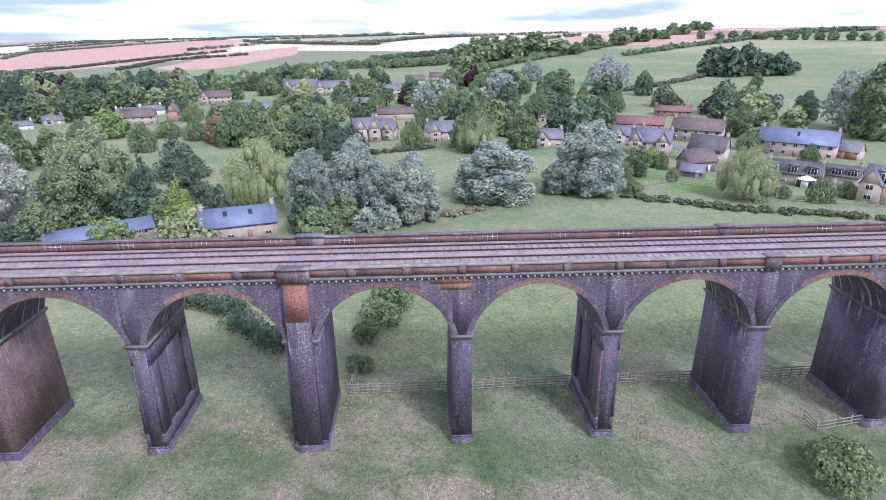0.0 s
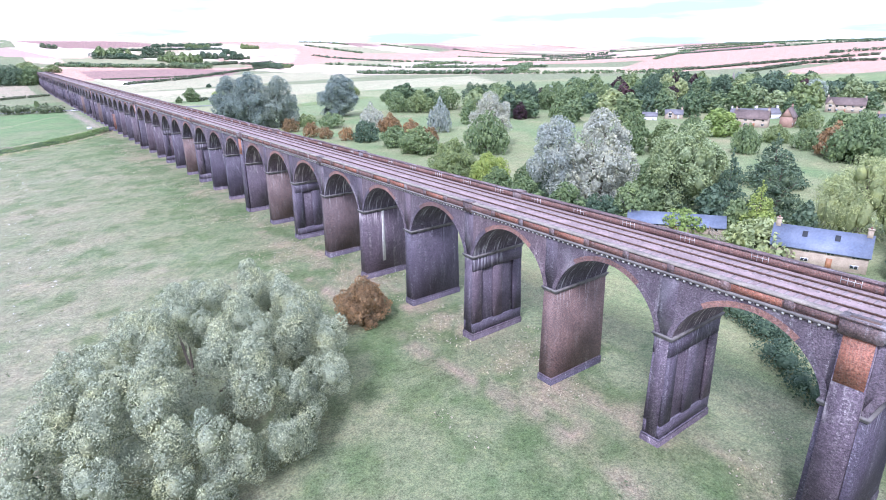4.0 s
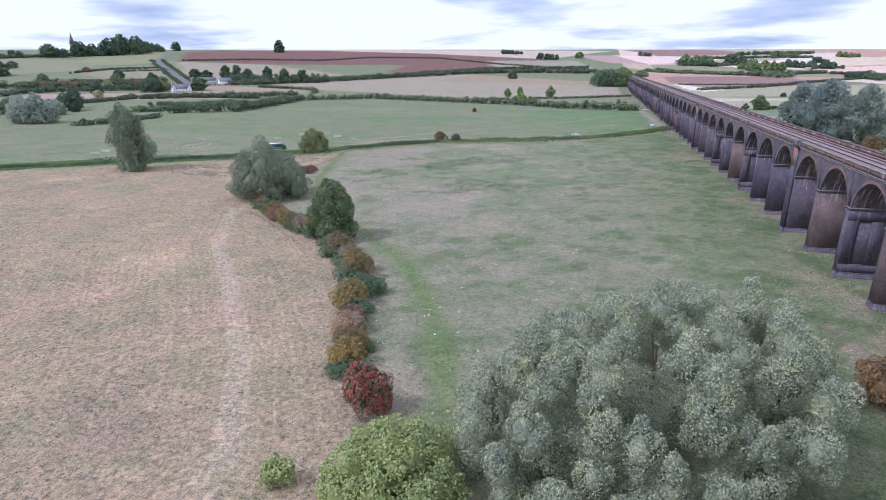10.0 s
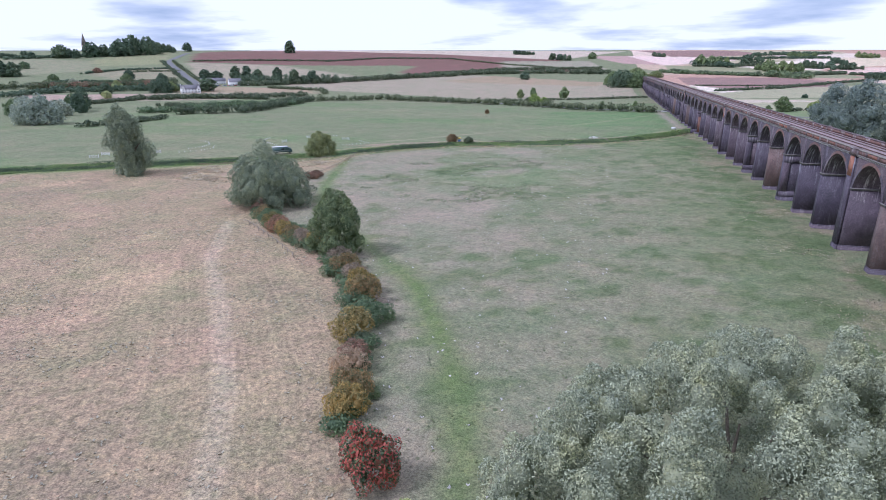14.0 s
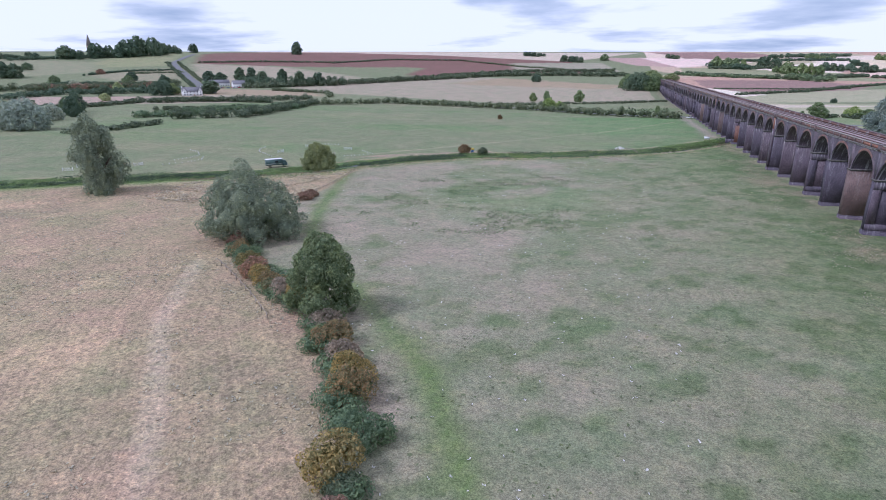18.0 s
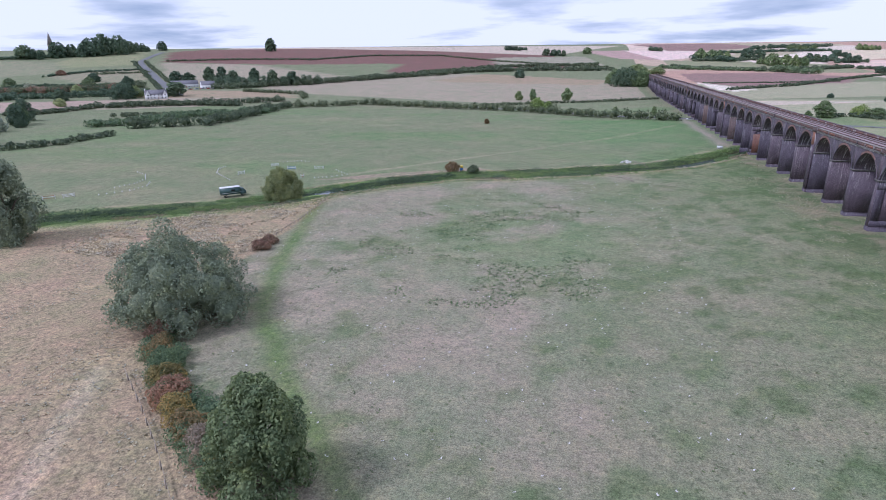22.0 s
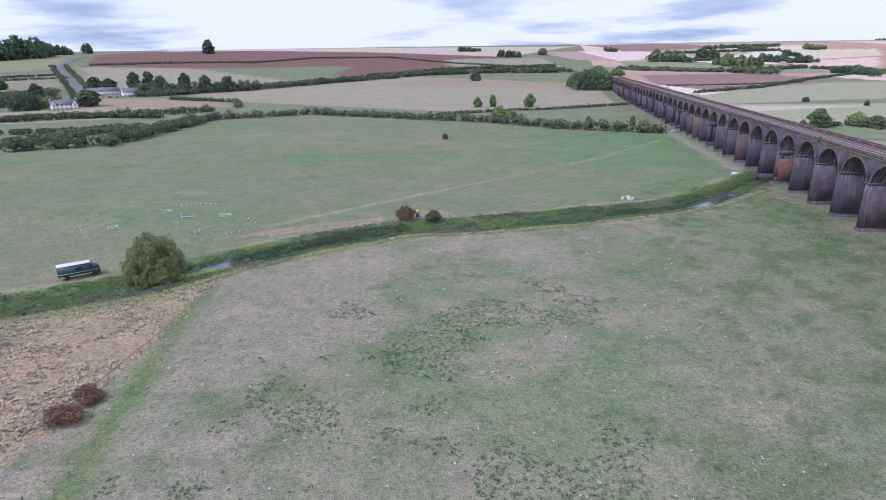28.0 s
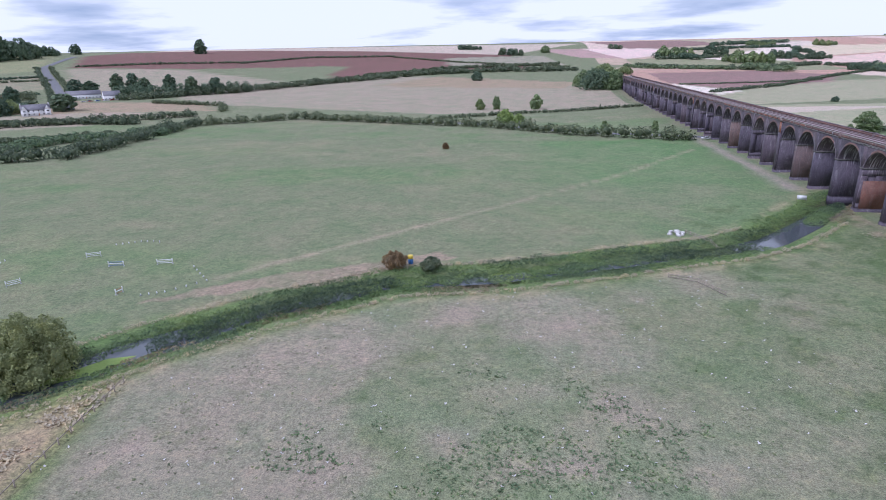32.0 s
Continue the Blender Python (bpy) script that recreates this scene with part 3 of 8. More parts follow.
m, nt, ln, bsdf = nodes_of("turf")
at = nt.new("ShaderNodeNewGeometry").outputs["Position"]
field = nt.new("ShaderNodeAttribute")
field.attribute_name = "field"
mask = nt.new("ShaderNodeAttribute")
mask.attribute_name = "cover"
masks = nt.new("ShaderNodeSeparateColor")
ln.new(mask.outputs[0], masks.inputs[0])
patch = noise_node(nt, ln, at, 0.07, 9, 0.7)
tone = mix_node(nt, ln, 0.7, field.outputs[0], ramp_node(nt, ln, patch, (0.36, (0.78, 0.92, 0.80)), (0.64, (1.2, 1.06, 1.12))), "MULTIPLY")
middle = noise_node(nt, ln, at, 0.45, 6, 0.75)
tone = mix_node(nt, ln, 0.85, tone, ramp_node(nt, ln, middle, (0.34, (0.74, 0.80, 0.72)), (0.5, grey(1.0)), (0.68, (1.22, 1.15, 1.1))), "MULTIPLY")
tuft = noise_node(nt, ln, at, 1.5, 6, 0.75)
tone = mix_node(nt, ln, 0.9, tone, ramp_node(nt, ln, tuft, (0.34, grey(0.66)), (0.5, grey(1.0)), (0.68, (1.26, 1.22, 1.12))), "MULTIPLY")
grain = noise_node(nt, ln, at, 5.0, 6, 0.8)
tone = mix_node(nt, ln, 0.9, tone, ramp_node(nt, ln, grain, (0.36, grey(0.48)), (0.64, grey(1.52))), "MULTIPLY")
# mown lines that follow the wheel track across the dry field
lines = nt.new("ShaderNodeCombineXYZ")
near = nt.new("ShaderNodeMath")
near.operation, near.inputs[1].default_value = "MULTIPLY", 100
ln.new(masks.outputs[1], near.inputs[0]), ln.new(near.outputs[0], lines.inputs[0])
swath = ramp_node(nt, ln, noise_node(nt, ln, lines.outputs[0], 1.3, 4, 0.7), (0.36, grey(0.86)), (0.64, grey(1.14)))
ruffled = mix_node(nt, ln, 0.8, swath, ramp_node(nt, ln, tuft, (0.36, grey(0.72)), (0.6, (1.25, 1.22, 1.12))), "MULTIPLY")
tone = mix_node(nt, ln, masks.outputs[0], tone, mix_node(nt, ln, 0.8, tone, ruffled, "MULTIPLY"))
# weeds eaten round by the stock leave dark spots in the grazing
cells = nt.new("ShaderNodeTexVoronoi")
cells.inputs["Scale"].default_value = 0.62
ln.new(at, cells.inputs["Vector"])
spot = ramp_node(nt, ln, cells.outputs["Distance"], (0.13, grey(0.75)), (0.22, grey(0.0)))
spot = mix_node(nt, ln, 1.0, spot, ramp_node(nt, ln, middle, (0.5, grey(0.0)), (0.6, grey(1.0))), "MULTIPLY")
spot = mix_node(nt, ln, 1.0, spot, masks.outputs[2], "MULTIPLY")
tone = mix_node(nt, ln, spot, tone, (0.085, 0.115, 0.055))
ln.new(tone, bsdf.inputs["Base Color"])
bsdf.inputs["Roughness"].default_value = 0.95
bsdf.inputs["Specular IOR Level"].default_value = 0.1
rise_of = mix_node(nt, ln, 0.5, tuft, grain)
bump_node(nt, ln, rise_of, bsdf, 0.6, 0.25)
ground_mesh.materials.append(m)
tagged(new("ground", ground_mesh), "grazed valley pasture and stubble fields rising to low hills", "ground", kind="structure")

# ---- stream ----
m, nt, ln, bsdf = nodes_of("stream_water")
at = nt.new("ShaderNodeNewGeometry").outputs["Position"]
bsdf.inputs["Base Color"].default_value = (0.075, 0.088, 0.095, 1)
bsdf.inputs["Roughness"].default_value = 0.08
bump_node(nt, ln, noise_node(nt, ln, at, 1.2, 3), bsdf, 0.05, 0.03)
WATER = m
water = Solid()
bank = []
for n, (x, y) in enumerate(STREAM):
    (ax, ay), (bx, by) = STREAM[max(n - 1, 0)], STREAM[min(n + 1, len(STREAM) - 1)]
    far = math.hypot(bx - ax, by - ay)
    reach = 4.6 if -44 < x < -10 or -166 < x < -145 else 2.2
    bank.append((x, y, (by - ay) / far * reach, -(bx - ax) / far * reach))
for (ax, ay, au, av), (bx, by, bu, bv) in zip(bank, bank[1:]):
    water.quad((ax + au, ay + av, -2.0), (bx + bu, by + bv, -2.0), (bx - bu, by - bv, -2.0), (ax - au, ay - av, -2.0))
tagged(new("water", water.mesh("water", WATER)), "dark slow stream between reedy banks", "stream", kind="structure")


# ---- viaduct ----
WIDE, SPRING, CROWN, STRING, RAIL_TOP = 8.6, 11.85, 16.8, 17.75, 18.9
SPAN, PIER, KING = 12.19, 1.70, 3.0
FIRST, LAST = -8, 59


def pier_y(k):
    extra = 0.65 * sum((abs(k) >= n) + (abs(k) > n) for n in (9, 18, 27, 36, 45, 54))
    return 0.0 if k == 0 else math.copysign(14.54 + 13.89 * (abs(k) - 1) + extra, k)


def half(k):
    return (KING if k % 9 == 0 else PIER) / 2


viaduct = thing("viaduct", "long brick railway viaduct of dark blue brick with red patches", "viaduct")


def pier_solid(recessed):
    y = PIER / 2 - (0.22 if recessed else 0)
    return Solid().block((-0.1, WIDE + 0.1, -y - 0.12, y + 0.12, 0.9), (0, WIDE, -y, y, SPRING - 0.4))


def raised_strips():
    """The raised brick margins round the sunk panels on both sides of a pier."""
    h, made = PIER / 2, []
    y = h - 0.22
    for side in (-1, 1):
        for x0, x1 in ((-0.1, 1.5), (3.5, 5.1), (7.1, WIDE + 0.1)):
            a, b = sorted((side * y, side * (h + 0.1)))
            c, d = sorted((side * y, side * h))
            made.append(Solid().block((x0, x1, a, b, 2.4), (max(x0, 0), min(x1, WIDE), c, d, SPRING - 2.1)))
        a, b = sorted((side * y, side * (h + 0.02)))
        made.append(Solid().box(0, WIDE, a, b, SPRING - 2.1, SPRING - 0.4))
        made.append(Solid().box(-0.1, WIDE + 0.1, a - 0.05, b + 0.05, 0.9, 2.4))
    return [s.mesh("pier_margin", PIER_BRICK) for s in made]


def plinth_solid(h):
    s = Solid()
    return s.box(-0.2, WIDE + 0.2, -h - 0.19, h + 0.19, -1.8, 0.75)


def ledge_solid(h):
    return Solid().block((-0.2, WIDE + 0.2, -h - 0.19, h + 0.19, 0.75), (-0.1, WIDE + 0.1, -h - 0.12, h + 0.12, 0.95))


def impost_solid(h):
    s = Solid()
    s.box(-0.22, WIDE + 0.22, -h - 0.22, h + 0.22, SPRING - 0.18, SPRING + 0.02)
    return s.box(-0.1, WIDE + 0.1, -h - 0.1, h + 0.1, SPRING - 0.4, SPRING - 0.18)


def head_solid(h):
    return Solid().box(0, WIDE, -h, h, SPRING + 0.02, STRING)


plain_pier = pier_solid(False).mesh("pier", PIER_BRICK)
panel_pier = pier_solid(True).mesh("pier", PIER_BRICK)
margins = raised_strips()
brown_pier = pier_solid(False).mesh("pier", BROWN_BRICK)
plinth_mesh = plinth_solid(PIER / 2).mesh("plinth", PIER_BRICK)
ledge_mesh = ledge_solid(PIER / 2).mesh("plinth_ledge", PIER_BRICK)
impost_mesh = impost_solid(PIER / 2).mesh("impost", SOOT_STONE)
head_mesh = head_solid(PIER / 2).mesh("pier_head", BLUE_BRICK)

# the arch between two piers
RISE = CROWN - SPRING
RADIUS = ((SPAN / 2) ** 2 + RISE**2) / (2 * RISE)
CENTRE = CROWN - RADIUS
OPEN = math.asin(SPAN / 2 / RADIUS) if CENTRE <= SPRING else math.pi - math.asin(SPAN / 2 / RADIUS)


def arc(q, r):
    return r * math.sin(q), CENTRE + r * math.cos(q)


def arch_solid():
    s, n = Solid(), 26
    for i in range(n):
        (y0, z0), (y1, z1) = (arc(OPEN * (2 * j / n - 1), RADIUS) for j in (i, i + 1))
        s.quad((0, y0, z0), (0, y0, STRING), (0, y1, STRING), (0, y1, z1))
        s.quad((WIDE, y0, z0), (WIDE, y1, z1), (WIDE, y1, STRING), (WIDE, y0, STRING))
        s.quad((0, y0, STRING), (WIDE, y0, STRING), (WIDE, y1, STRING), (0, y1, STRING))
    return s


def soffit_solid():
    s, n = Solid(), 26
    for i in range(n):
        (y0, z0), (y1, z1) = (arc(OPEN * (2 * j / n - 1), RADIUS) for j in (i, i + 1))
        s.quad((0, y0, z0), (0, y1, z1), (WIDE, y1, z1), (WIDE, y0, z0))
    return s


def ring_solid(q0, q1, n, far, thick=0.5, proud=0.07):
    s = Solid()
    for i in range(n):
        qa, qb = q0 + (q1 - q0) * i / n, q0 + (q1 - q0) * (i + 1) / n
        (a, b), (c, d) = (arc(qa, RADIUS), arc(qb, RADIUS))
        (e, f), (g, h) = (arc(qa, RADIUS + thick), arc(qb, RADIUS + thick))
        for x, back in (((-proud, 0.02), (WIDE + proud, WIDE - 0.02))[far],):
            s.quad((x, a, b), (x, e, f), (x, g, h), (x, c, d))
            s.quad((x, e, f), (back, e, f), (back, g, h), (x, g, h))
            s.quad((x, a, b), (x, c, d), (back, c, d), (back, a, b))
    return s


arch_mesh = arch_solid().mesh("arch", BLUE_BRICK)
soffit_mesh = soffit_solid().mesh("soffit", SOFFIT_BRICK)
crown_meshes = [ring_solid(-0.62, 0.62, 14, far).mesh("arch_ring_crown", RING_BRICK) for far in (0, 1)]
flank_meshes = [ring_solid(q0, q1, 8, far).mesh("arch_ring_side", BLUE_BRICK) for q0, q1 in ((-OPEN, -0.62), (0.62, OPEN)) for far in (0, 1)]

pick = random.Random(5)
RECESSED = {-2, 1, 3, 7, 8, 12, 15}
for k in range(FIRST, LAST + 1):
    y = pier_y(k)
    if k % 9 == 0:
        h = KING / 2
        pier = part("pier", Solid().block((-0.1, WIDE + 0.1, -h - 0.12, h + 0.12, 0.9), (0, WIDE, -h, h, SPRING - 0.4)), PIER_BRICK, viaduct, "wide stop pier of dark brick", (0, y, 0))
        part("plinth", plinth_solid(h), PIER_BRICK, viaduct, "", (0, y, 0))
        part("plinth_ledge", ledge_solid(h), PIER_BRICK, viaduct, "", (0, y, 0))
        part("impost", impost_solid(h), SOOT_STONE, viaduct, "", (0, y, 0))
        part("pier_head", head_solid(h), BLUE_BRICK, viaduct, "", (0, y, 0))
        part("pilaster", Solid().box(-0.62, -0.21, -1.2, 1.2, -1.8, 0.8).block((-0.55, -0.02, -1.1, 1.1, 0.8), (-0.42, -0.02, -1.05, 1.05, STRING)), PIER_BRICK, viaduct, "flat pilaster up the face of the stop pier", (0, y, 0))
        part("brick_panel", Solid().block((-0.475, -0.42, -0.98, 0.98, 13.9), (-0.445, -0.40, -0.98, 0.98, STRING - 0.1)), RED_BRICK, viaduct, "bright red brick repair panel", (0, y, 0))
    else:
        shape = panel_pier if k in RECESSED or (k > 15 and pick.random() < 0.35) else plain_pier
        shape = {2: brown_pier, 8: brown_pier, 6: brown_pier, 13: brown_pier, 26: brown_pier, 31: brown_pier}.get(k, shape)
        part("pier", shape, None, viaduct, "", (0, y, 0))
        if k == 5:
            part("lime_streak", Solid().block((3.1, 3.75, -1.01, -0.97, 2.6), (3.35, 3.8, -0.865, -0.84, 11.4)), PALE_BLOCK, viaduct, "long white lime streak down the pier", (0, y, 0))
        if k == 23:
            part("brick_panel", Solid().block((0.6, 7.4, -1.0, -0.9, 0.96), (0.6, 7.4, -0.92, -0.8, 8.4)), RED_BRICK, viaduct, "pier side refaced in red brick", (0, y, 0))
        if shape is panel_pier:
            for me in margins:
                part("pier_margin", me, None, viaduct, "", (0, y, 0))
        part("plinth", plinth_mesh, None, viaduct, "", (0, y, 0))
        part("plinth_ledge", ledge_mesh, None, viaduct, "", (0, y, 0))
        part("impost", impost_mesh, None, viaduct, "", (0, y, 0))
        part("pier_head", head_mesh, None, viaduct, "", (0, y, 0))
    if k < LAST:
        mid = (y + half(k) + pier_y(k + 1) - half(k + 1)) / 2
        part("arch", arch_mesh, None, viaduct, "", (0, mid, 0))
        part("soffit", soffit_mesh, None, viaduct, "arch soffit streaked white with lime", (0, mid, 0))
        for me in crown_meshes:
            part("arch_ring_crown", me, None, viaduct, "red brick crown of the arch ring", (0, mid, 0))
        for me in flank_meshes:
            part("arch_ring_side", me, None, viaduct, "", (0, mid, 0))

part("brick_patch", Solid().box(-0.012, 0.05, -15.3, -12.6, 16.4, 17.0).box(-0.0125, 0.05, -15.2, -11.7, 17.0, 17.58), RED_BRICK, viaduct, "patch of red replacement brick")
Y0, Y1 = pier_y(FIRST) - 1, pier_y(LAST) + 1
for x0, x1 in ((-0.26, 0.0), (WIDE, WIDE + 0.26)):
    part("string_course", Solid().box(x0, x1, Y0, Y1, STRING - 0.02, STRING + 0.2), SOOT_STONE, viaduct)
part("deck", Solid().box(0.0, WIDE, Y0, Y1, STRING, STRING + 0.15), BLUE_BRICK, viaduct)
teeth = Solid()
for n in range(int((Y1 - Y0) / 0.62)):
    y = Y0 + 0.62 * n
    if y < 330:
        teeth.box(-0.2, 0.0, y, y + 0.17, STRING - 0.24, STRING - 0.02)
tagged(part("dentil_course", teeth, PALE_BLOCK, viaduct, "row of small pale corbel blocks"), kind="stuff")
for x0, x1, name in ((-0.12, 0.30, "parapet"), (WIDE - 0.30, WIDE + 0.12, "parapet")):
    part(name, Solid().box(x0, x1, Y0, Y1, STRING + 0.2, 18.72), RUST_BRICK, viaduct)
    part("coping", Solid().box(x0 - 0.1, x1 + 0.1, Y0, Y1, 18.72, 18.88), COPING if x0 < 0 else BROWN_BRICK, viaduct)
red = Solid().box(-0.127, -0.118, -1.95, 1.95, STRING + 0.28, 18.62).mesh("parapet_panel", RED_BRICK)
rust = Solid().box(-0.127, -0.118, -1.95, 1.95, STRING + 0.28, 18.62).mesh("parapet_panel", RUST_BRICK)
rib = Solid().box(-0.22, -0.12, -0.33, 0.33, STRING + 0.2, 18.72).mesh("parapet_pilaster", BROWN_BRICK)
for k in range(FIRST, LAST):
    y, y2 = pier_y(k), pier_y(k + 1)
    for n in range(3):
        mid = y + (y2 - y) * (n + 0.5) / 3
        part("parapet_pilaster", rib, None, viaduct, "", (0, y + (y2 - y) * n / 3, 0))
        if pick.random() < (0.85 if k < 0 else 0.6):
            part("parapet_panel", red if pick.random() < 0.6 else rust, None, viaduct, "", (0, mid, 0))
    if k % 3 == 0:
        big = k % 9 == 0
        for x0, x1 in ((-0.62, 0.36) if big else (-0.34, 0.36), (WIDE - 0.36, WIDE + 0.5)):
            h = 1.35 if big else 0.75
            part("refuge", Solid().box(x0, x1, y - h, y + h, STRING - 0.1, 18.82).box(x0 - 0.08, x1 + 0.08, y - h - 0.08, y + h + 0.08, 18.82, 18.98), BROWN_BRICK, viaduct, "squared refuge block in the parapet")
        # flat dark sheet on the cap: shade of a hollow put in as colour
        if big and k <= 18:
            part("refuge_hollow", Solid().box(-0.35, 0.1, y - h + 0.45, y + h - 0.45, 18.98, 18.985), RAIL, viaduct)

# white tubular catch rails inside the far parapet
catch = Solid()
for y in (-0.75, -0.25, 0.25, 0.75):
    catch.box(WIDE - 0.36, WIDE - 0.32, y - 0.02, y + 0.02, STRING + 0.3, 18.72)
catch.box(WIDE - 0.36, WIDE - 0.32, -0.75, 0.75, 18.4, 18.44)
catch_mesh = catch.mesh("catch_rail", PALE_BLOCK)
for k in range(FIRST, 24):
    for n in range(2):
        y, y2 = pier_y(k), pier_y(k + 1)
        part("catch_rail", catch_mesh, None, viaduct, "white tubular rail inside the parapet", (0, y + (y2 - y) * (0.25 + 0.5 * n), 0))

# the track
track = thing("railway_track", "double railway track on pale pinkish stone ballast", "railway track")
bed = Solid().block((0.32, WIDE - 0.32, Y0, Y1, STRING + 0.15), (0.75, WIDE - 0.75, Y0, Y1, 18.08))
tagged(part("ballast", bed, BALLAST, track, "pale pinkish stone ballast"), kind="stuff")
ties = Solid()
for n in range(int((420 - Y0) / 0.72)):
    y = Y0 + 0.72 * n
    for c in (2.62, 5.98):
        ties.box(c - 1.25, c + 1.25, y, y + 0.25, 18.06, 18.11)
tagged(part("sleeper_bed", ties, SLEEPER, track, "row of weathered sleepers"), kind="stuff")
for c in (2.62, 5.98):
    for s in (-0.75, 0.75):
        part("rail", Solid().box(c + s - 0.06, c + s + 0.06, Y0, Y1, 18.10, 18.13).box(c + s - 0.036, c + s + 0.036, Y0, Y1, 18.13, 18.25), RAIL, track, "brown steel rail")


# ---- plants ----
def billow(rng, lobes, puffs):
    """Breaks each lobe's outside up into smaller rounded puffs."""
    out = [lobes * (1, 1, 1, 0.9, 0.9, 0.9)]
    for n in range(puffs):
        way = rng.normal(size=(len(lobes), 3))
        way[:, 2] += 0.5
        way /= np.linalg.norm(way, axis=1)[:, None]
        s = 0.26 + 0.2 * rng.random((len(lobes), 1))
        out.append(np.concatenate([lobes[:, :3] + way * lobes[:, 3:] * (0.72 + 0.24 * rng.random((len(lobes), 1))), lobes[:, 3:] * s], 1))
    return np.concatenate(out)


def leaf_cloud(rng, lobes, count, size, droop=0.0, slim=0.6, puffs=0, body=0.34, shell=0.56):
    """Leaf sprays as small diamonds over the outside of the lobes, and a ragged inner mass in each lobe."""
    own = np.asarray(lobes, float)
    lobes = billow(rng, own, puffs) if puffs else own
    area = (lobes[:, 3] * lobes[:, 5])
    share = rng.choice(len(lobes), count, p=area / area.sum())
    way = rng.normal(size=(count, 3))
    way[:, 2] += 0.3
    way /= np.linalg.norm(way, axis=1)[:, None]
    lobe = lobes[share]
    bump = shell + (1.06 - shell) * rng.random(count) ** 0.7 + 0.10 * np.sin(way[:, 0] * 7 + share) * np.sin(way[:, 1] * 6 + way[:, 2] * 7 + share)
    bump += 0.2 * (rng.random(count) > 0.975) * rng.random(count)
    at = lobe[:, :3] + way * lobe[:, 3:] * bump[:, None]
    keep = np.ones(count, bool)
    for n, c in enumerate(own[:130]):
        deep = (((at - c[:3]) / (c[3:] * min(0.86, shell + 0.02))) ** 2).sum(1) < 1
        keep &= ~(deep & (share != n))
    at, way = at[keep], way[keep]
    count = len(at)
    along = np.cross(way, rng.normal(size=(count, 3)))
    along /= np.linalg.norm(along, axis=1)[:, None] + 1e-9
    loose = 0.2 if size < 0.2 else 0.42
    along += way * 0.35 + rng.normal(size=(count, 3)) * loose
    along[:, 2] -= droop
    along /= np.linalg.norm(along, axis=1)[:, None]
    side = np.cross(along, way + rng.normal(size=(count, 3)) * loose)
    side /= np.linalg.norm(side, axis=1)[:, None] + 1e-9
    long = size * (0.55 + 0.9 * rng.random(count))[:, None]
    v = np.stack([at - along * long * 0.5, at + side * long * slim * 0.5, at + along * long * 0.5, at - side * long * slim * 0.5], 1).reshape(-1, 3)
    f = np.arange(4 * count).reshape(-1, 4)
    if body <= 0:
        return v, f, None, None
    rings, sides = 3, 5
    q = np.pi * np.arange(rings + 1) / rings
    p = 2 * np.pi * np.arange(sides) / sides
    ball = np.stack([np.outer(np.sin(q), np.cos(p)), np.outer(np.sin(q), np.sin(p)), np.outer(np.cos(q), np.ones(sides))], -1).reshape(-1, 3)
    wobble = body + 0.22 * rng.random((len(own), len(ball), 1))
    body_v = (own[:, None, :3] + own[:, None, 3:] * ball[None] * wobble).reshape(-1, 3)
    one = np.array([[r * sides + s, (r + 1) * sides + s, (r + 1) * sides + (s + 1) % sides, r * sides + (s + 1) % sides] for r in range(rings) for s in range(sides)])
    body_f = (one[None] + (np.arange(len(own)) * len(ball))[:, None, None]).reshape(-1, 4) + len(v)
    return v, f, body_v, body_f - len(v)


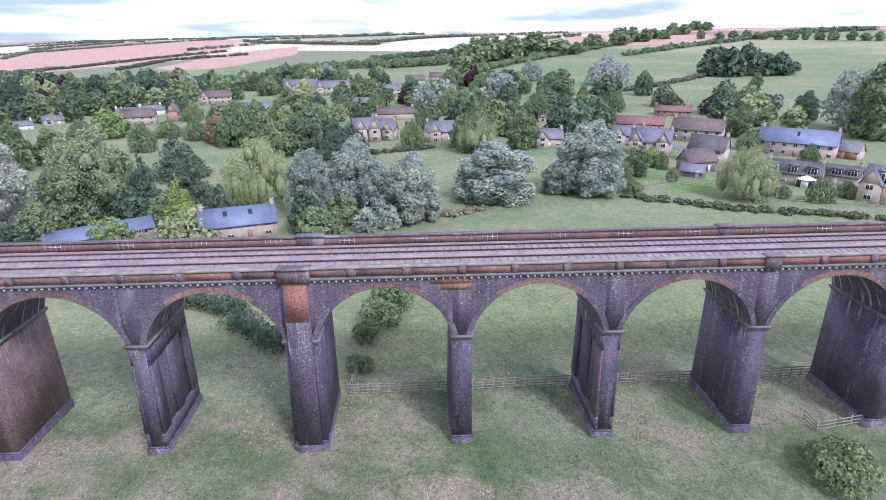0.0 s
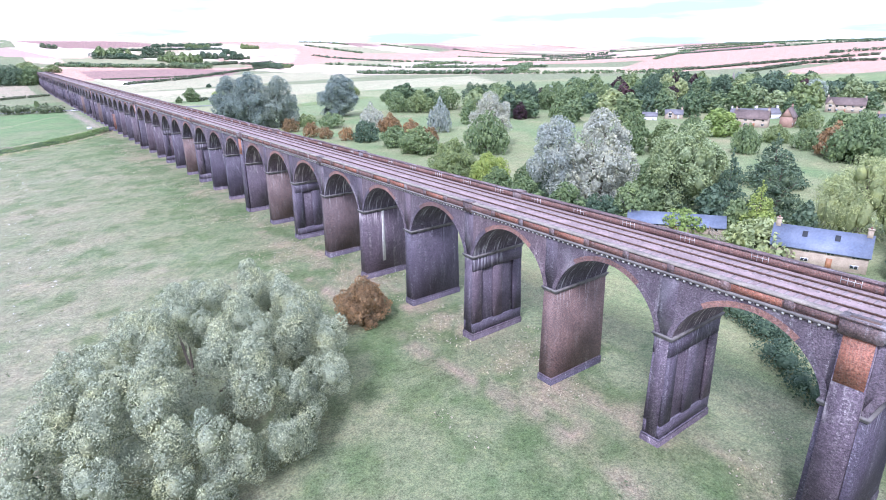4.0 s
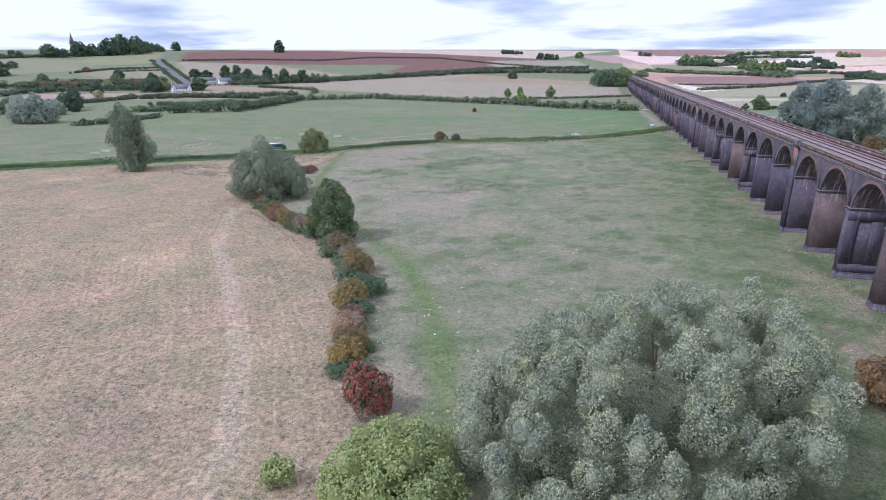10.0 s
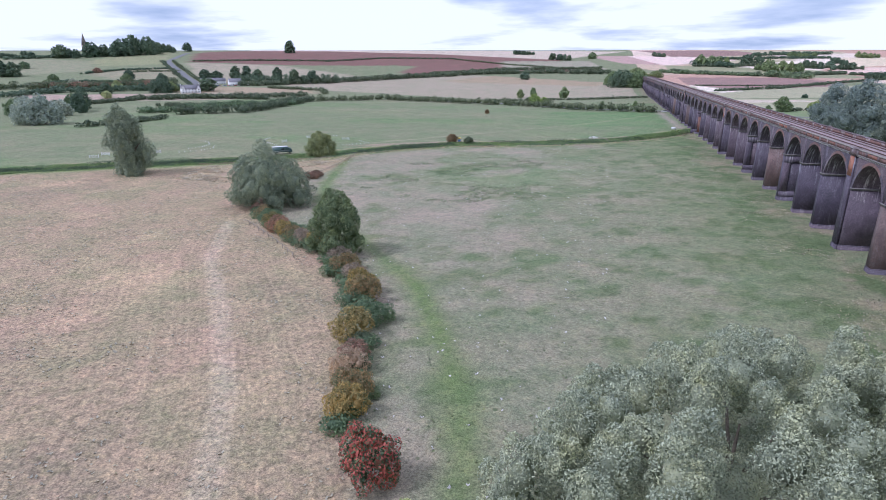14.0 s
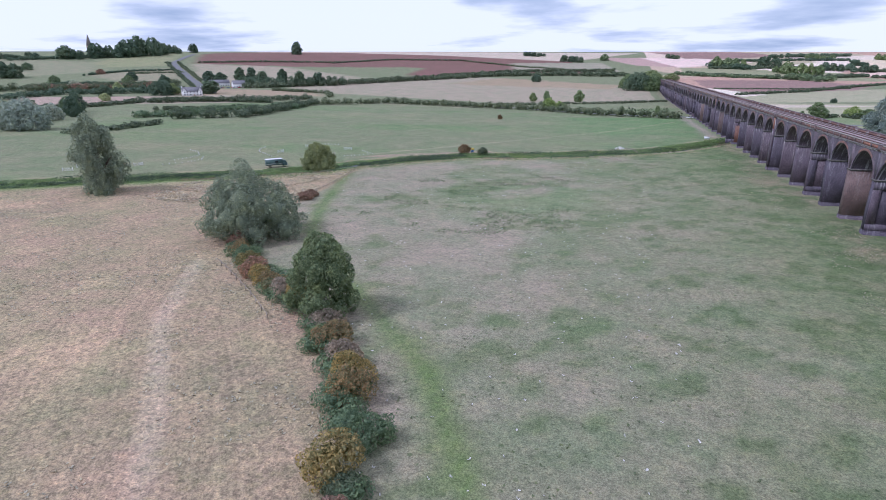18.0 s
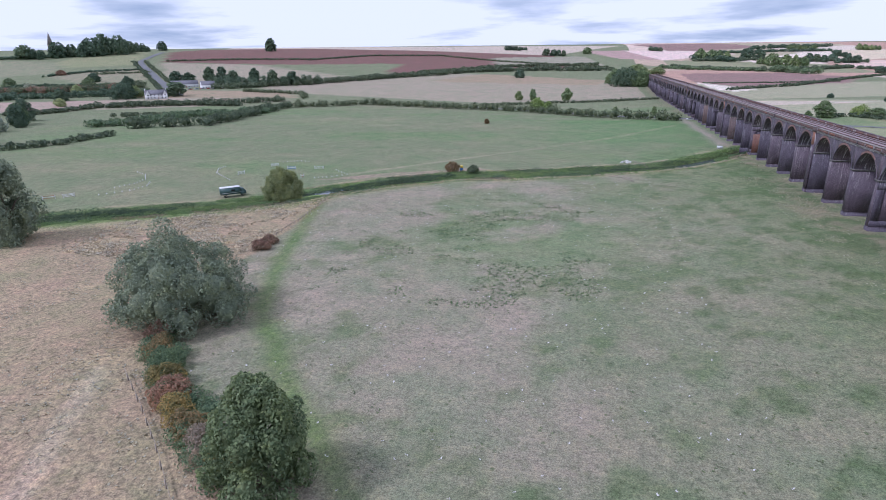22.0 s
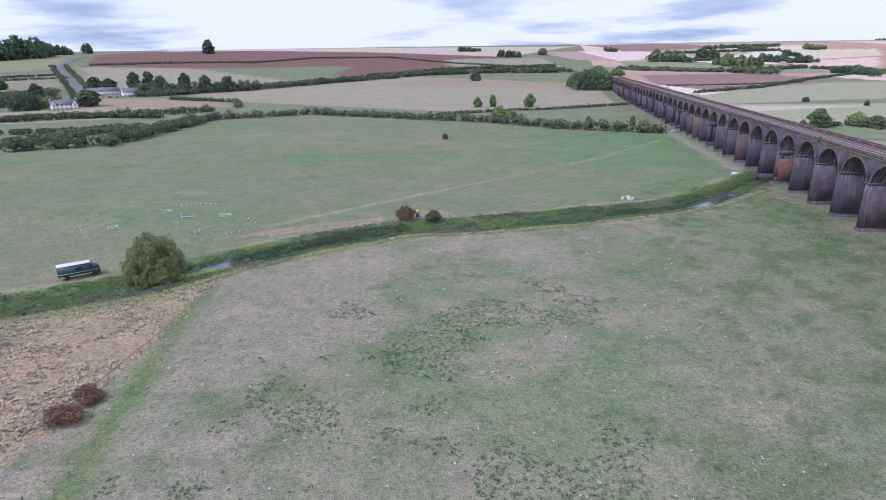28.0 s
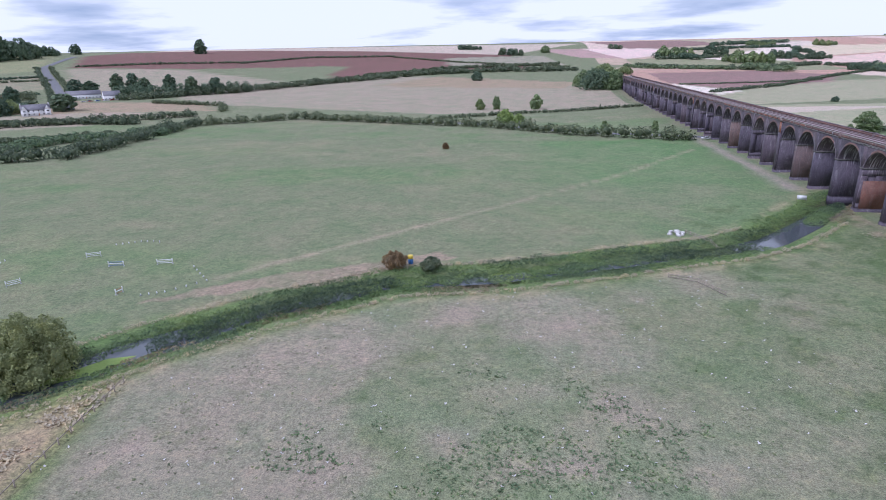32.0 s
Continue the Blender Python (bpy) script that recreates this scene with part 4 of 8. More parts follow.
def lobes_of(style, rng, h, w):
    """Lobes (place and half sizes) of a crown of height h and width w that stands on the ground."""
    out = []
    if style == "conifer":
        for n in range(12):
            t = n / 11
            r = w / 2 * (1.02 - t) ** 0.85
            for s in range(max(1, int(5 * (1.1 - t)))):
                q = rng.random() * 6.28
                out.append((0.45 * r * math.cos(q), 0.45 * r * math.sin(q), h * (0.06 + 0.88 * t), 0.62 * r + 0.15, 0.62 * r + 0.15, h * 0.085 + 0.2))
    elif style == "column":
        for n in range(26):
            t = rng.random()
            r = w / 2 * (0.5 + 0.5 * math.sin(math.pi * min(1, t * 0.8 + 0.15)))
            q, s = rng.random() * 6.28, w * (0.15 + 0.1 * rng.random())
            out.append((0.6 * r * math.cos(q), 0.6 * r * math.sin(q), h * (0.06 + 0.86 * t), s, s, s * 1.7))
    elif style == "weeping":
        for n in range(44):
            q, t = rng.random() * 6.28, rng.random() ** 0.45
            r, s = w / 2 * t * 0.82, w * 0.14
            top = h * (0.95 - 0.28 * t * t)
            out.append((r * math.cos(q), r * math.sin(q), max(h * (0.13 + 0.2 * t), top - h * 0.38 * t - s * 0.6), s, s, h * (0.16 + 0.2 * t)))
    elif style == "cluster":
        total = 112
        for n in range(total):
            c = 1 - 1.62 * (n + 0.5) / total
            q, ring = n * 2.39996 + rng.normal() * 0.2, math.sqrt(1 - c * c)
            s, deep = 1.15 + 1.0 * rng.random(), 0.82 + 0.24 * rng.random()
            a, b = 18.6 * deep * ring * math.cos(q), (12.0 + 1.5 * math.sin(3 * q)) * deep * ring * math.sin(q)
            out.append((0.763 * a - 0.646 * b, 0.646 * a + 0.763 * b, max(1.3, 5.4 + 7.4 * deep * c + 0.05 * a), s, s, s * 1.35))
        out += [(0.763 * a, 0.646 * a, 4.4, 5.0, 5.0, 3.4) for a in (-8.5, 0, 8.5)]
    elif style == "bush":
        for n in range(13):
            q, t = rng.random() * 6.28, rng.random() ** 0.5
            s = w * (0.15 + 0.11 * rng.random())
            out.append((w * 0.33 * t * math.cos(q), w * 0.33 * t * math.sin(q), h * (0.25 + 0.45 * rng.random() * (1.2 - t)), s, s, h * (0.24 + 0.1 * rng.random())))
    else:
        lean = rng.normal(size=2) * 0.04
        for n in range(26 if style == "tree" else 34):
            u = rng.random() ** 0.85
            if style == "tree":
                r = (0.74 + 0.8 * u) if u < 0.32 else math.sqrt(max(0.03, 1 - ((u - 0.32) / 0.74) ** 2))
            else:
                r = math.sqrt(max(0.03, 1 - (max(u - 0.25, 0) / 0.78) ** 2)) * (0.9 if u < 0.1 else 1)
            q, s = n * 2.4 + rng.random(), w * (0.105 + 0.10 * rng.random())
            r = max(0.0, (r * w / 2 - s * 0.9)) * (0.75 + 0.3 * rng.random())
            out.append((r * math.cos(q) + lean[0] * w * u, r * math.sin(q) + lean[1] * w * u, max(s * 0.6, (h - s) * u), s, s, s * (0.9 + 0.35 * rng.random()) * min(1.5, max(1.0, 0.8 * h / w))))
        for u in (0.3, 0.55):
            out.append((0, 0, h * u, w * 0.3, w * 0.3, h * 0.3))
    return out


KINDS = {}


def plant(name, style, tone, x, y, h, w, label, category="tree", count=2600, size=0.5, group="", variant=0, turn=None, stem=True, slim=0.62, sink=0.0, puffs=None):
    """A tree or bush; those of one kind share their meshes, at their own size and turn."""
    key = (name, style, tone, count, variant)
    rng = np.random.default_rng(abs(hash_of(f"{x:.1f} {y:.1f}")) % 2**31)
    z = ground_z(x, y) - 0.1 - sink
    if key not in KINDS:
        size = max(size, math.sqrt({"tree": 26, "dome": 40}.get(style, 18) * w * h / count))
        made = np.random.default_rng(17 + variant * 31 + len(style) * 7 + len(tone))
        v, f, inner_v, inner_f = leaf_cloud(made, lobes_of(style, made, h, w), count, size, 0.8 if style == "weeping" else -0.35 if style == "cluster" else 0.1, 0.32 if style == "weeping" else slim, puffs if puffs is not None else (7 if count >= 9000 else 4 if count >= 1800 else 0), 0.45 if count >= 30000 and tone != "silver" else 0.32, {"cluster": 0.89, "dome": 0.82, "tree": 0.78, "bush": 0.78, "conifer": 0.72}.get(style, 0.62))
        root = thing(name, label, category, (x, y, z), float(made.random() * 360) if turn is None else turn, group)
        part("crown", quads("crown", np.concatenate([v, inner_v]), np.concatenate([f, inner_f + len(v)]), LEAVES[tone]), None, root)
        if stem:
            tv, tf = [], []
            bars = [([(0, 0, -0.6), (0.05 * w * 0.3, 0, h * 0.2), (0, 0.02 * w, h * 0.45), (0, 0, h * 0.8)], [h * 0.032 + 0.06, h * 0.026 + 0.04, h * 0.016, h * 0.005])]
            for n in range(5):
                q = made.random() * 6.28
                bars.append(([(0, 0, h * (0.18 + 0.06 * n)), (w * 0.16 * math.cos(q), w * 0.16 * math.sin(q), h * (0.38 + 0.07 * n)), (w * 0.24 * math.cos(q), w * 0.24 * math.sin(q), h * (0.46 + 0.06 * n))], [h * 0.013 + 0.02, h * 0.009, h * 0.003]))
            for pts, rad in bars:
                bv, bf = tube(pts, rad)
                tf += [[i + len(tv) for i in q] for q in bf]
                tv += bv
            part("trunk", quads("trunk", tv, tf, BARK), None, root)
        KINDS[key] = (root, h, w)
        return root
    root, h0, w0 = KINDS[key]
    ob = copy_thing(root, pose(x, y, z, 0, 0, float(rng.random() * 360) if turn is None else turn))
    ob.scale = (w / w0, w / w0, h / h0)
    return tagged(ob, label, category, group)


def hash_of(text):
    n = 7
    for c in text:
        n = (n * 131 + ord(c)) % 1000003
    return n


def hedge(name, line, h, w, tone, label, per_metre=60, size=0.35, seed=1, category="hedge", kind="", gap=0.0, step=0.3, upright=0.1, slim=0.62, body=0.45, floor=-99):
    """A hedge or belt of shrubs along a line."""
    rng = np.random.default_rng(seed)
    lobes = []
    total = 0.0
    for (ax, ay), (bx, by) in zip(line, line[1:]):
        far = math.hypot(bx - ax, by - ay)
        total += far
        for n in range(max(1, int(far / (w * step)))):
            t = (n + rng.random()) / max(1, int(far / (w * step)))
            if rng.random() < gap:
                continue
            s, hh = w * (0.28 + 0.24 * rng.random()), h * (0.62 + 0.25 * rng.random() + (0.35 * rng.random() if rng.random() < 0.2 else 0))
            x, y = ax + (bx - ax) * t + rng.normal() * w * 0.2, ay + (by - ay) * t + rng.normal() * w * 0.2
            lobes.append((x, y, max(ground_z(x, y), floor) + hh * 0.45, s, s, hh * 0.55))
    lobes = np.array(lobes)
    cx, cy, cz = lobes[0, 0], lobes[0, 1], ground_z(lobes[0, 0], lobes[0, 1])
    lobes[:, :3] -= (cx, cy, cz)
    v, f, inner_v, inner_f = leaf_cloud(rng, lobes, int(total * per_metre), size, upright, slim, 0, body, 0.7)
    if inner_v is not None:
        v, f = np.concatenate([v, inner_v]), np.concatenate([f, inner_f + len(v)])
    if kind == "stuff":
        ob = new(name, quads(name, v, f, LEAVES[tone]))
        ob.location = (cx, cy, cz)
        return tagged(ob, label, category, kind=kind)
    root = thing(name, label, category, (cx, cy, cz))
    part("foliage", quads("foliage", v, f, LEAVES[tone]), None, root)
    stems = Solid()
    for x, y, z, sx, sy, sz in lobes[::max(1, len(lobes) // 120)]:
        low, wide = z - sz * 0.85 - 0.3, 0.03 + 0.02 * sz
        stems.block((x - wide, x + wide, y - wide, y + wide, low), (x - wide * 0.5, x + wide * 0.5, y - wide * 0.5, y + wide * 0.5, z + sz * 0.3))
    tagged(part("woody_growth", stems, BARK, root, "bare woody stems"), kind="stuff")
    return root


# ---- the meadow by the viaduct ----
plant("willow", "cluster", "willow", -34, 44, 13.0, 30, "large grey-green willow with many billowing rounded clumps", count=560000, size=0.19, slim=0.45, puffs=6, turn=0)
plant("round_tree", "dome", "young", -55.5, 33, 6.2, 13.0, "young bright green tree beside the hedge", count=70000, size=0.25, slim=0.6)
plant("hawthorn_bush", "dome", "russet", -8.5, 56, 6.3, 8.4, "rounded russet-brown hawthorn bush on the grass", "bush", count=34000, size=0.18)
plant("round_willow", "dome", "sallow", -128.8, 136.8, 14.6, 24, "broad grey-green willow at the end of the hedge", count=130000, size=0.26)
plant("hedge_tree", "dome", "oak", -94, 102.5, 13.0, 11.5, "dark green oval tree growing in the hedge", count=52000, size=0.28, slim=0.6)
plant("tall_willow", "column", "sallow", -199.3, 165.6, 19, 15.5, "tall narrow grey willow on the stream bank", count=30000, size=0.5, puffs=6)
plant("bank_tree", "dome", "bank", -157, 222, 10.5, 14, "rounded green tree hanging over the stream", count=52000, size=0.32)
plant("berry_bush", "bush", "red", -62.5, 43.8, 7.4, 5.9, "hawthorn bush red with berries", "bush", count=12000, size=0.2, stem=False)
plant("thorn_bush", "bush", "thorn", -135.5, 172, 3.2, 5.0, "brown-red thorn bush in the dry grass", "bush", count=8000, size=0.24, stem=False)
plant("thorn_bush", "bush", "thorn", -136, 177, 2.8, 4.5, "brown-red thorn bush in the dry grass", "bush", count=8000, size=0.24, stem=False)
plant("stream_bush", "bush", "russet", -113.5, 271, 5.0, 5.5, "rounded brown bush on the stream bank", "bush", count=9000, size=0.3, stem=False)
plant("stream_bush", "bush", "hedge", -105.5, 271, 3.6, 4.8, "dark green bush on the stream bank", "bush", count=9000, size=0.3, stem=False)
plant("pier_bush", "bush", "green", -7.3, -47.5, 4.5, 7.5, "mixed hawthorn bush by the fence", "bush", count=12000, size=0.3, stem=False)
for n, (x, y, h, w, tone, about) in enumerate((
    (-68.3, 52.6, 4.6, 5.3, "amber", "amber hawthorn bush of the gappy hedge"), (-69.6, 56.2, 4.3, 5, "haw", "orange-red hawthorn bush of the gappy hedge"),
    (-71.6, 60.6, 3.9, 5.3, "mauve", "half-bare mauve thorn bush of the gappy hedge"), (-72.4, 63.6, 3.5, 4.3, "thorn", "red-brown thorn bush of the gappy hedge"),
    (-75.2, 69.8, 5.3, 6.5, "amber", "rounded amber hawthorn bush of the gappy hedge"), (-74.6, 75.2, 3.8, 6.2, "mid", "low green bramble beside the hedge"),
    (-73.4, 67.6, 2.2, 4.1, "hedge", "low green bramble beside the hedge"), (-78.8, 81, 5.7, 5.8, "haw", "orange hawthorn bush of the gappy hedge"),
    (-80.6, 84.6, 5.4, 6, "amber", "rounded amber hawthorn bush of the gappy hedge"), (-83.6, 88.4, 4.6, 5.4, "mauve", "half-bare mauve thorn bush of the gappy hedge"),
    (-87.2, 93, 4.6, 6.2, "haw", "orange-brown hawthorn bush of the gappy hedge"), (-90.5, 97.2, 4.1, 5.8, "mauve", "half-bare mauve thorn bush of the gappy hedge"),
    (-64.6, 47, 2, 4.3, "hedge", "low green bramble beside the hedge"), (-68.2, 56.4, 1.6, 3.6, "mid", "low green bramble beside the hedge"))):
    plant("hedge_bush", "bush", tone, x, y, h, w, about, "bush", count=9000, size=0.2, stem=False, group="hedge bushes")
for n, (x, y, h, w, tone, about) in enumerate((
    (-99.0, 104.6, 4.6, 5.2, "amber", "yellow-brown hawthorn bush in the dense hedge"), (-102.6, 106.0, 4.4, 5.4, "mauve", "half-bare mauve thorn bush in the dense hedge"),
    (-106.0, 108.2, 4.4, 5.6, "haw", "orange hawthorn bush in the dense hedge"), (-109.6, 110.6, 4.6, 5.6, "amber", "yellow-brown hawthorn bush in the dense hedge"),
    (-112.8, 114.0, 4.4, 5.8, "thorn", "red-brown thorn bush in the dense hedge"), (-116.6, 117.0, 4.2, 5.6, "amber", "yellow-brown hawthorn bush in the dense hedge"),
    (-119.6, 121.0, 4.0, 5.6, "mid", "green bramble bush in the dense hedge"), (-123.4, 124.4, 4.0, 5.4, "haw", "orange hawthorn bush in the dense hedge"),
    (-126.6, 128.2, 3.8, 5.2, "thorn", "red-brown thorn bush in the dense hedge"))):
    plant("hedge_bush", "bush", tone, x, y, h, w, about, "bush", count=9000, size=0.2, stem=False, group="hedge bushes")
hedge("hedge", ((-67, 50), (-70, 57), (-74, 68)), 1.9, 3.6, "mid", "green bramble under the hawthorns", 420, 0.26, 3)
hedge("hedge", ((-77, 76), (-83, 86), (-87, 91), (-93, 98)), 2.6, 5.0, "mid", "dense green bramble under the hawthorns", 520, 0.26, 4)
hedge("hedge", ((-96, 102), (-108, 110.5), (-118, 120), (-128, 130)), 2.6, 5.6, "mid", "dense green hedge under the hawthorns", 520, 0.26, 5)
for n, (x, y, h, w) in enumerate(((31, -7, 5.5, 8), (26, -5, 4.5, 7), (21, -3.5, 3.6, 5), (14, -3.2, 2.6, 4))):
    plant("field_shrub", "bush", "green", x, y, h, w, "green thorn shrub behind the viaduct", "bush", count=5000, size=0.32, stem=False)
hedge("hedge", ((56, 48), (40, 30), (30, 17), (20, 5)), 3.2, 5, "dark", "dark overgrown hedge behind the viaduct", 260, 0.32, 8)

plant("sapling", "bush", "young", -65.8, 31.2, 3.4, 3.6, "spindly yellow-green sapling at the field edge", "bush", count=2600, size=0.22, stem=False)

# reeds and rank herbs along the water
def beside(line, off):
    made = []
    for n, (x, y) in enumerate(line):
        (ax, ay), (bx, by) = line[max(n - 1, 0)], line[min(n + 1, len(line) - 1)]
        far = math.hypot(bx - ax, by - ay)
        made.append((x - (by - ay) / far * off, y + (bx - ax) / far * off))
    return tuple(made)


fine_stream = []
for (ax, ay), (bx, by) in zip(STREAM, STREAM[1:]):
    count = max(1, round(math.hypot(bx - ax, by - ay) / 7))
    fine_stream += [(ax + (bx - ax) * n / count, ay + (by - ay) * n / count) for n in range(count)]
reed_rng = np.random.default_rng(51)
for n, (x, y) in enumerate(fine_stream):
    if not (-260 < x < 14):
        continue
    stretch = tuple(fine_stream[n:n + 3])
    if len(stretch) < 3:
        continue
    open_water = -166 < x < -147 or -104 < x < -96 or -42 < x < -16
    for off, wide, tones in ((5.0, 3.6, ("reed", "mid", "rush", "reed")), (-4.8, 3.4, ("reed", "reed", "mid", "straw")), (0.3, 4.6, ("reed", "rush", "mid", "reed", "rush"))):
        if open_water and off < 1 and (x > -105 or off > -1):
            continue
        tone = tones[int(reed_rng.random() * len(tones))]
        tall = {"rush": 1.2, "straw": 0.5}.get(tone, 0.55) * (0.7 + 0.6 * reed_rng.random()) + (0.35 if abs(off) < 1 else 0)
        hedge("reeds", beside(stretch, off + 0.8 * reed_rng.normal()), tall, wide, tone, {"rush": "dark bulrushes standing in the stream", "straw": "bleached grass on the stream bank"}.get(tone, "lush green reeds and herbs on the stream bank"), 240 if abs(off) < 1 else 95, 0.46, 400 + n * 3 + int(off), "reeds", "stuff", upright=-0.45, slim=0.26, body=0, step=0.2, floor=-2.05)
for line, seed in ((beside(STREAM[3:14], -8.2), 40), (beside(STREAM[4:13], 8.6), 41)):
    hedge("bank_grass", line, 0.7, 1.5, "bleached", "strip of bleached grass along the bank", 80, 0.36, seed, "dry grass", "stuff", upright=-0.5, slim=0.18, body=0, gap=0.25)
pond = Solid().quad((-158, 216.5, -1.98), (-147.5, 224, -1.98), (-146, 229.5, -1.98), (-150, 228, -1.98))
tagged(new("duckweed", pond.mesh("duckweed", plain("duckweed", (0.22, 0.32, 0.06), (0.28, 0.38, 0.09), 2, 0.8))), "bright green duckweed floating on the stream", "duckweed", kind="stuff")


# small herbs, dung spots and pale stones scattered over the grazing
def scatter(name, label, category, mat, count, area, size, seed, blades=5, flat=0.35, keep=None):
    rng = np.random.default_rng(seed)
    x = area[0] + (area[1] - area[0]) * rng.random(count)
    y = area[2] + (area[3] - area[2]) * rng.random(count)
    if keep is not None:
        ok = keep(x, y)
        x, y = x[ok], y[ok]
    z, n = lie(x, y), len(x)
    q = rng.random((n, blades)) * 6.28
    long = size * (0.5 + rng.random((n, blades)))
    base = np.stack([x, y, z], -1)[:, None]
    tip = np.stack([np.cos(q) * long, np.sin(q) * long, flat * long * (0.4 + rng.random((n, blades)))], -1)
    side = np.stack([-np.sin(q) * long * 0.3, np.cos(q) * long * 0.3, 0.25 * tip[..., 2]], -1)
    v = np.stack([base + 0 * tip, base + tip * 0.55 + side, base + tip, base + tip * 0.55 - side], 2).reshape(-1, 3)
    ob = new(name, quads(name, v, np.arange(len(v)).reshape(-1, 4), mat))
    return tagged(ob, label, category, kind="stuff")


def pasture(x, y):
    _, side = off_line(x, y, HEDGE)
    d, bank = off_line(x, y, STREAM)
    edge = np.interp(y, (133, 165, 190, 222), (-131, -135, -138, -142))
    return (d > 9) & (bank < 0) & np.where(y < 133, side > 0, x > edge) & (x < -6)


def dry_field(x, y):
    d, bank = off_line(x, y, STREAM)
    return (d > 9) & (bank < 0) & ~pasture(x, y) & (x < -60)


scatter("dark_tufts", "dark grazed-round weed tufts in the pasture", "weeds", LEAVES["tuft"], 9000, (-145, -6, -20, 300), 0.2, 1, keep=lambda x, y: pasture(x, y) & (mottle(x, y, 14, 37) > 0.42))
scatter("pale_specks", "pale stones and dry specks in the pasture", "stones", PALE_BLOCK, 1700, (-145, -6, 0, 300), 0.22, 2, 4, 0.5, lambda x, y: pasture(x, y) & (x < -42))
scatter("grass_tussocks", "bleached grass tussocks in the dry field", "dry grass", LEAVES["bleached"], 26000, (-240, -60, -40, 215), 0.24, 3, 5, 0.45, lambda x, y: dry_field(x, y) & (mottle(x, y, 9, 41) > 0.5))
scatter("nettles", "dark green nettle patches in the pasture", "weeds", LEAVES["nettle"], 12000, (-122, -60, 150, 236), 0.22, 4, 6, 0.5, lambda x, y: (0.55 * mottle(x, y, 8, 31) + 0.45 * mottle(x, y, 26, 32) > 0.66))
scatter("meadow_tufts", "short green tufts in the meadow", "grass", LEAVES["tuft"], 5000, (-330, -10, 245, 470), 0.22, 5, 5, 0.4, lambda x, y: (off_line(x, y, STREAM)[0] > 9) & (off_line(x, y, STREAM)[1] > 0))
scatter("pier_weeds", "rough weeds round the foot of the viaduct", "weeds", LEAVES["tuft"], 20000, (-16, 14, -90, 330), 0.10, 6, 6, 0.7, lambda x, y: mottle(x, y, 6, 33) > 0.6)
scatter("pier_straw", "dry stalks round the foot of the viaduct", "dry grass", LEAVES["bleached"], 16000, (-14, 12, -90, 330), 0.13, 7, 6, 0.8, lambda x, y: mottle(x, y, 7, 21) > 0.62)
scatter("rough_straw", "bleached rough grass between field and stream", "dry grass", LEAVES["bleached"], 9000, (-185, -138, 160, 222), 0.34, 8, 6, 0.5, lambda x, y: dry_field(x, y) & (mottle(x, y, 6, 35) > 0.45))
scatter("dead_herbs", "brown dead herbs between field and stream", "weeds", LEAVES["straw"], 2200, (-185, -138, 160, 222), 0.3, 9, 6, 0.7, lambda x, y: dry_field(x, y) & (mottle(x, y, 5, 36) > 0.58))


# ---- houses ----
HOUSES = []


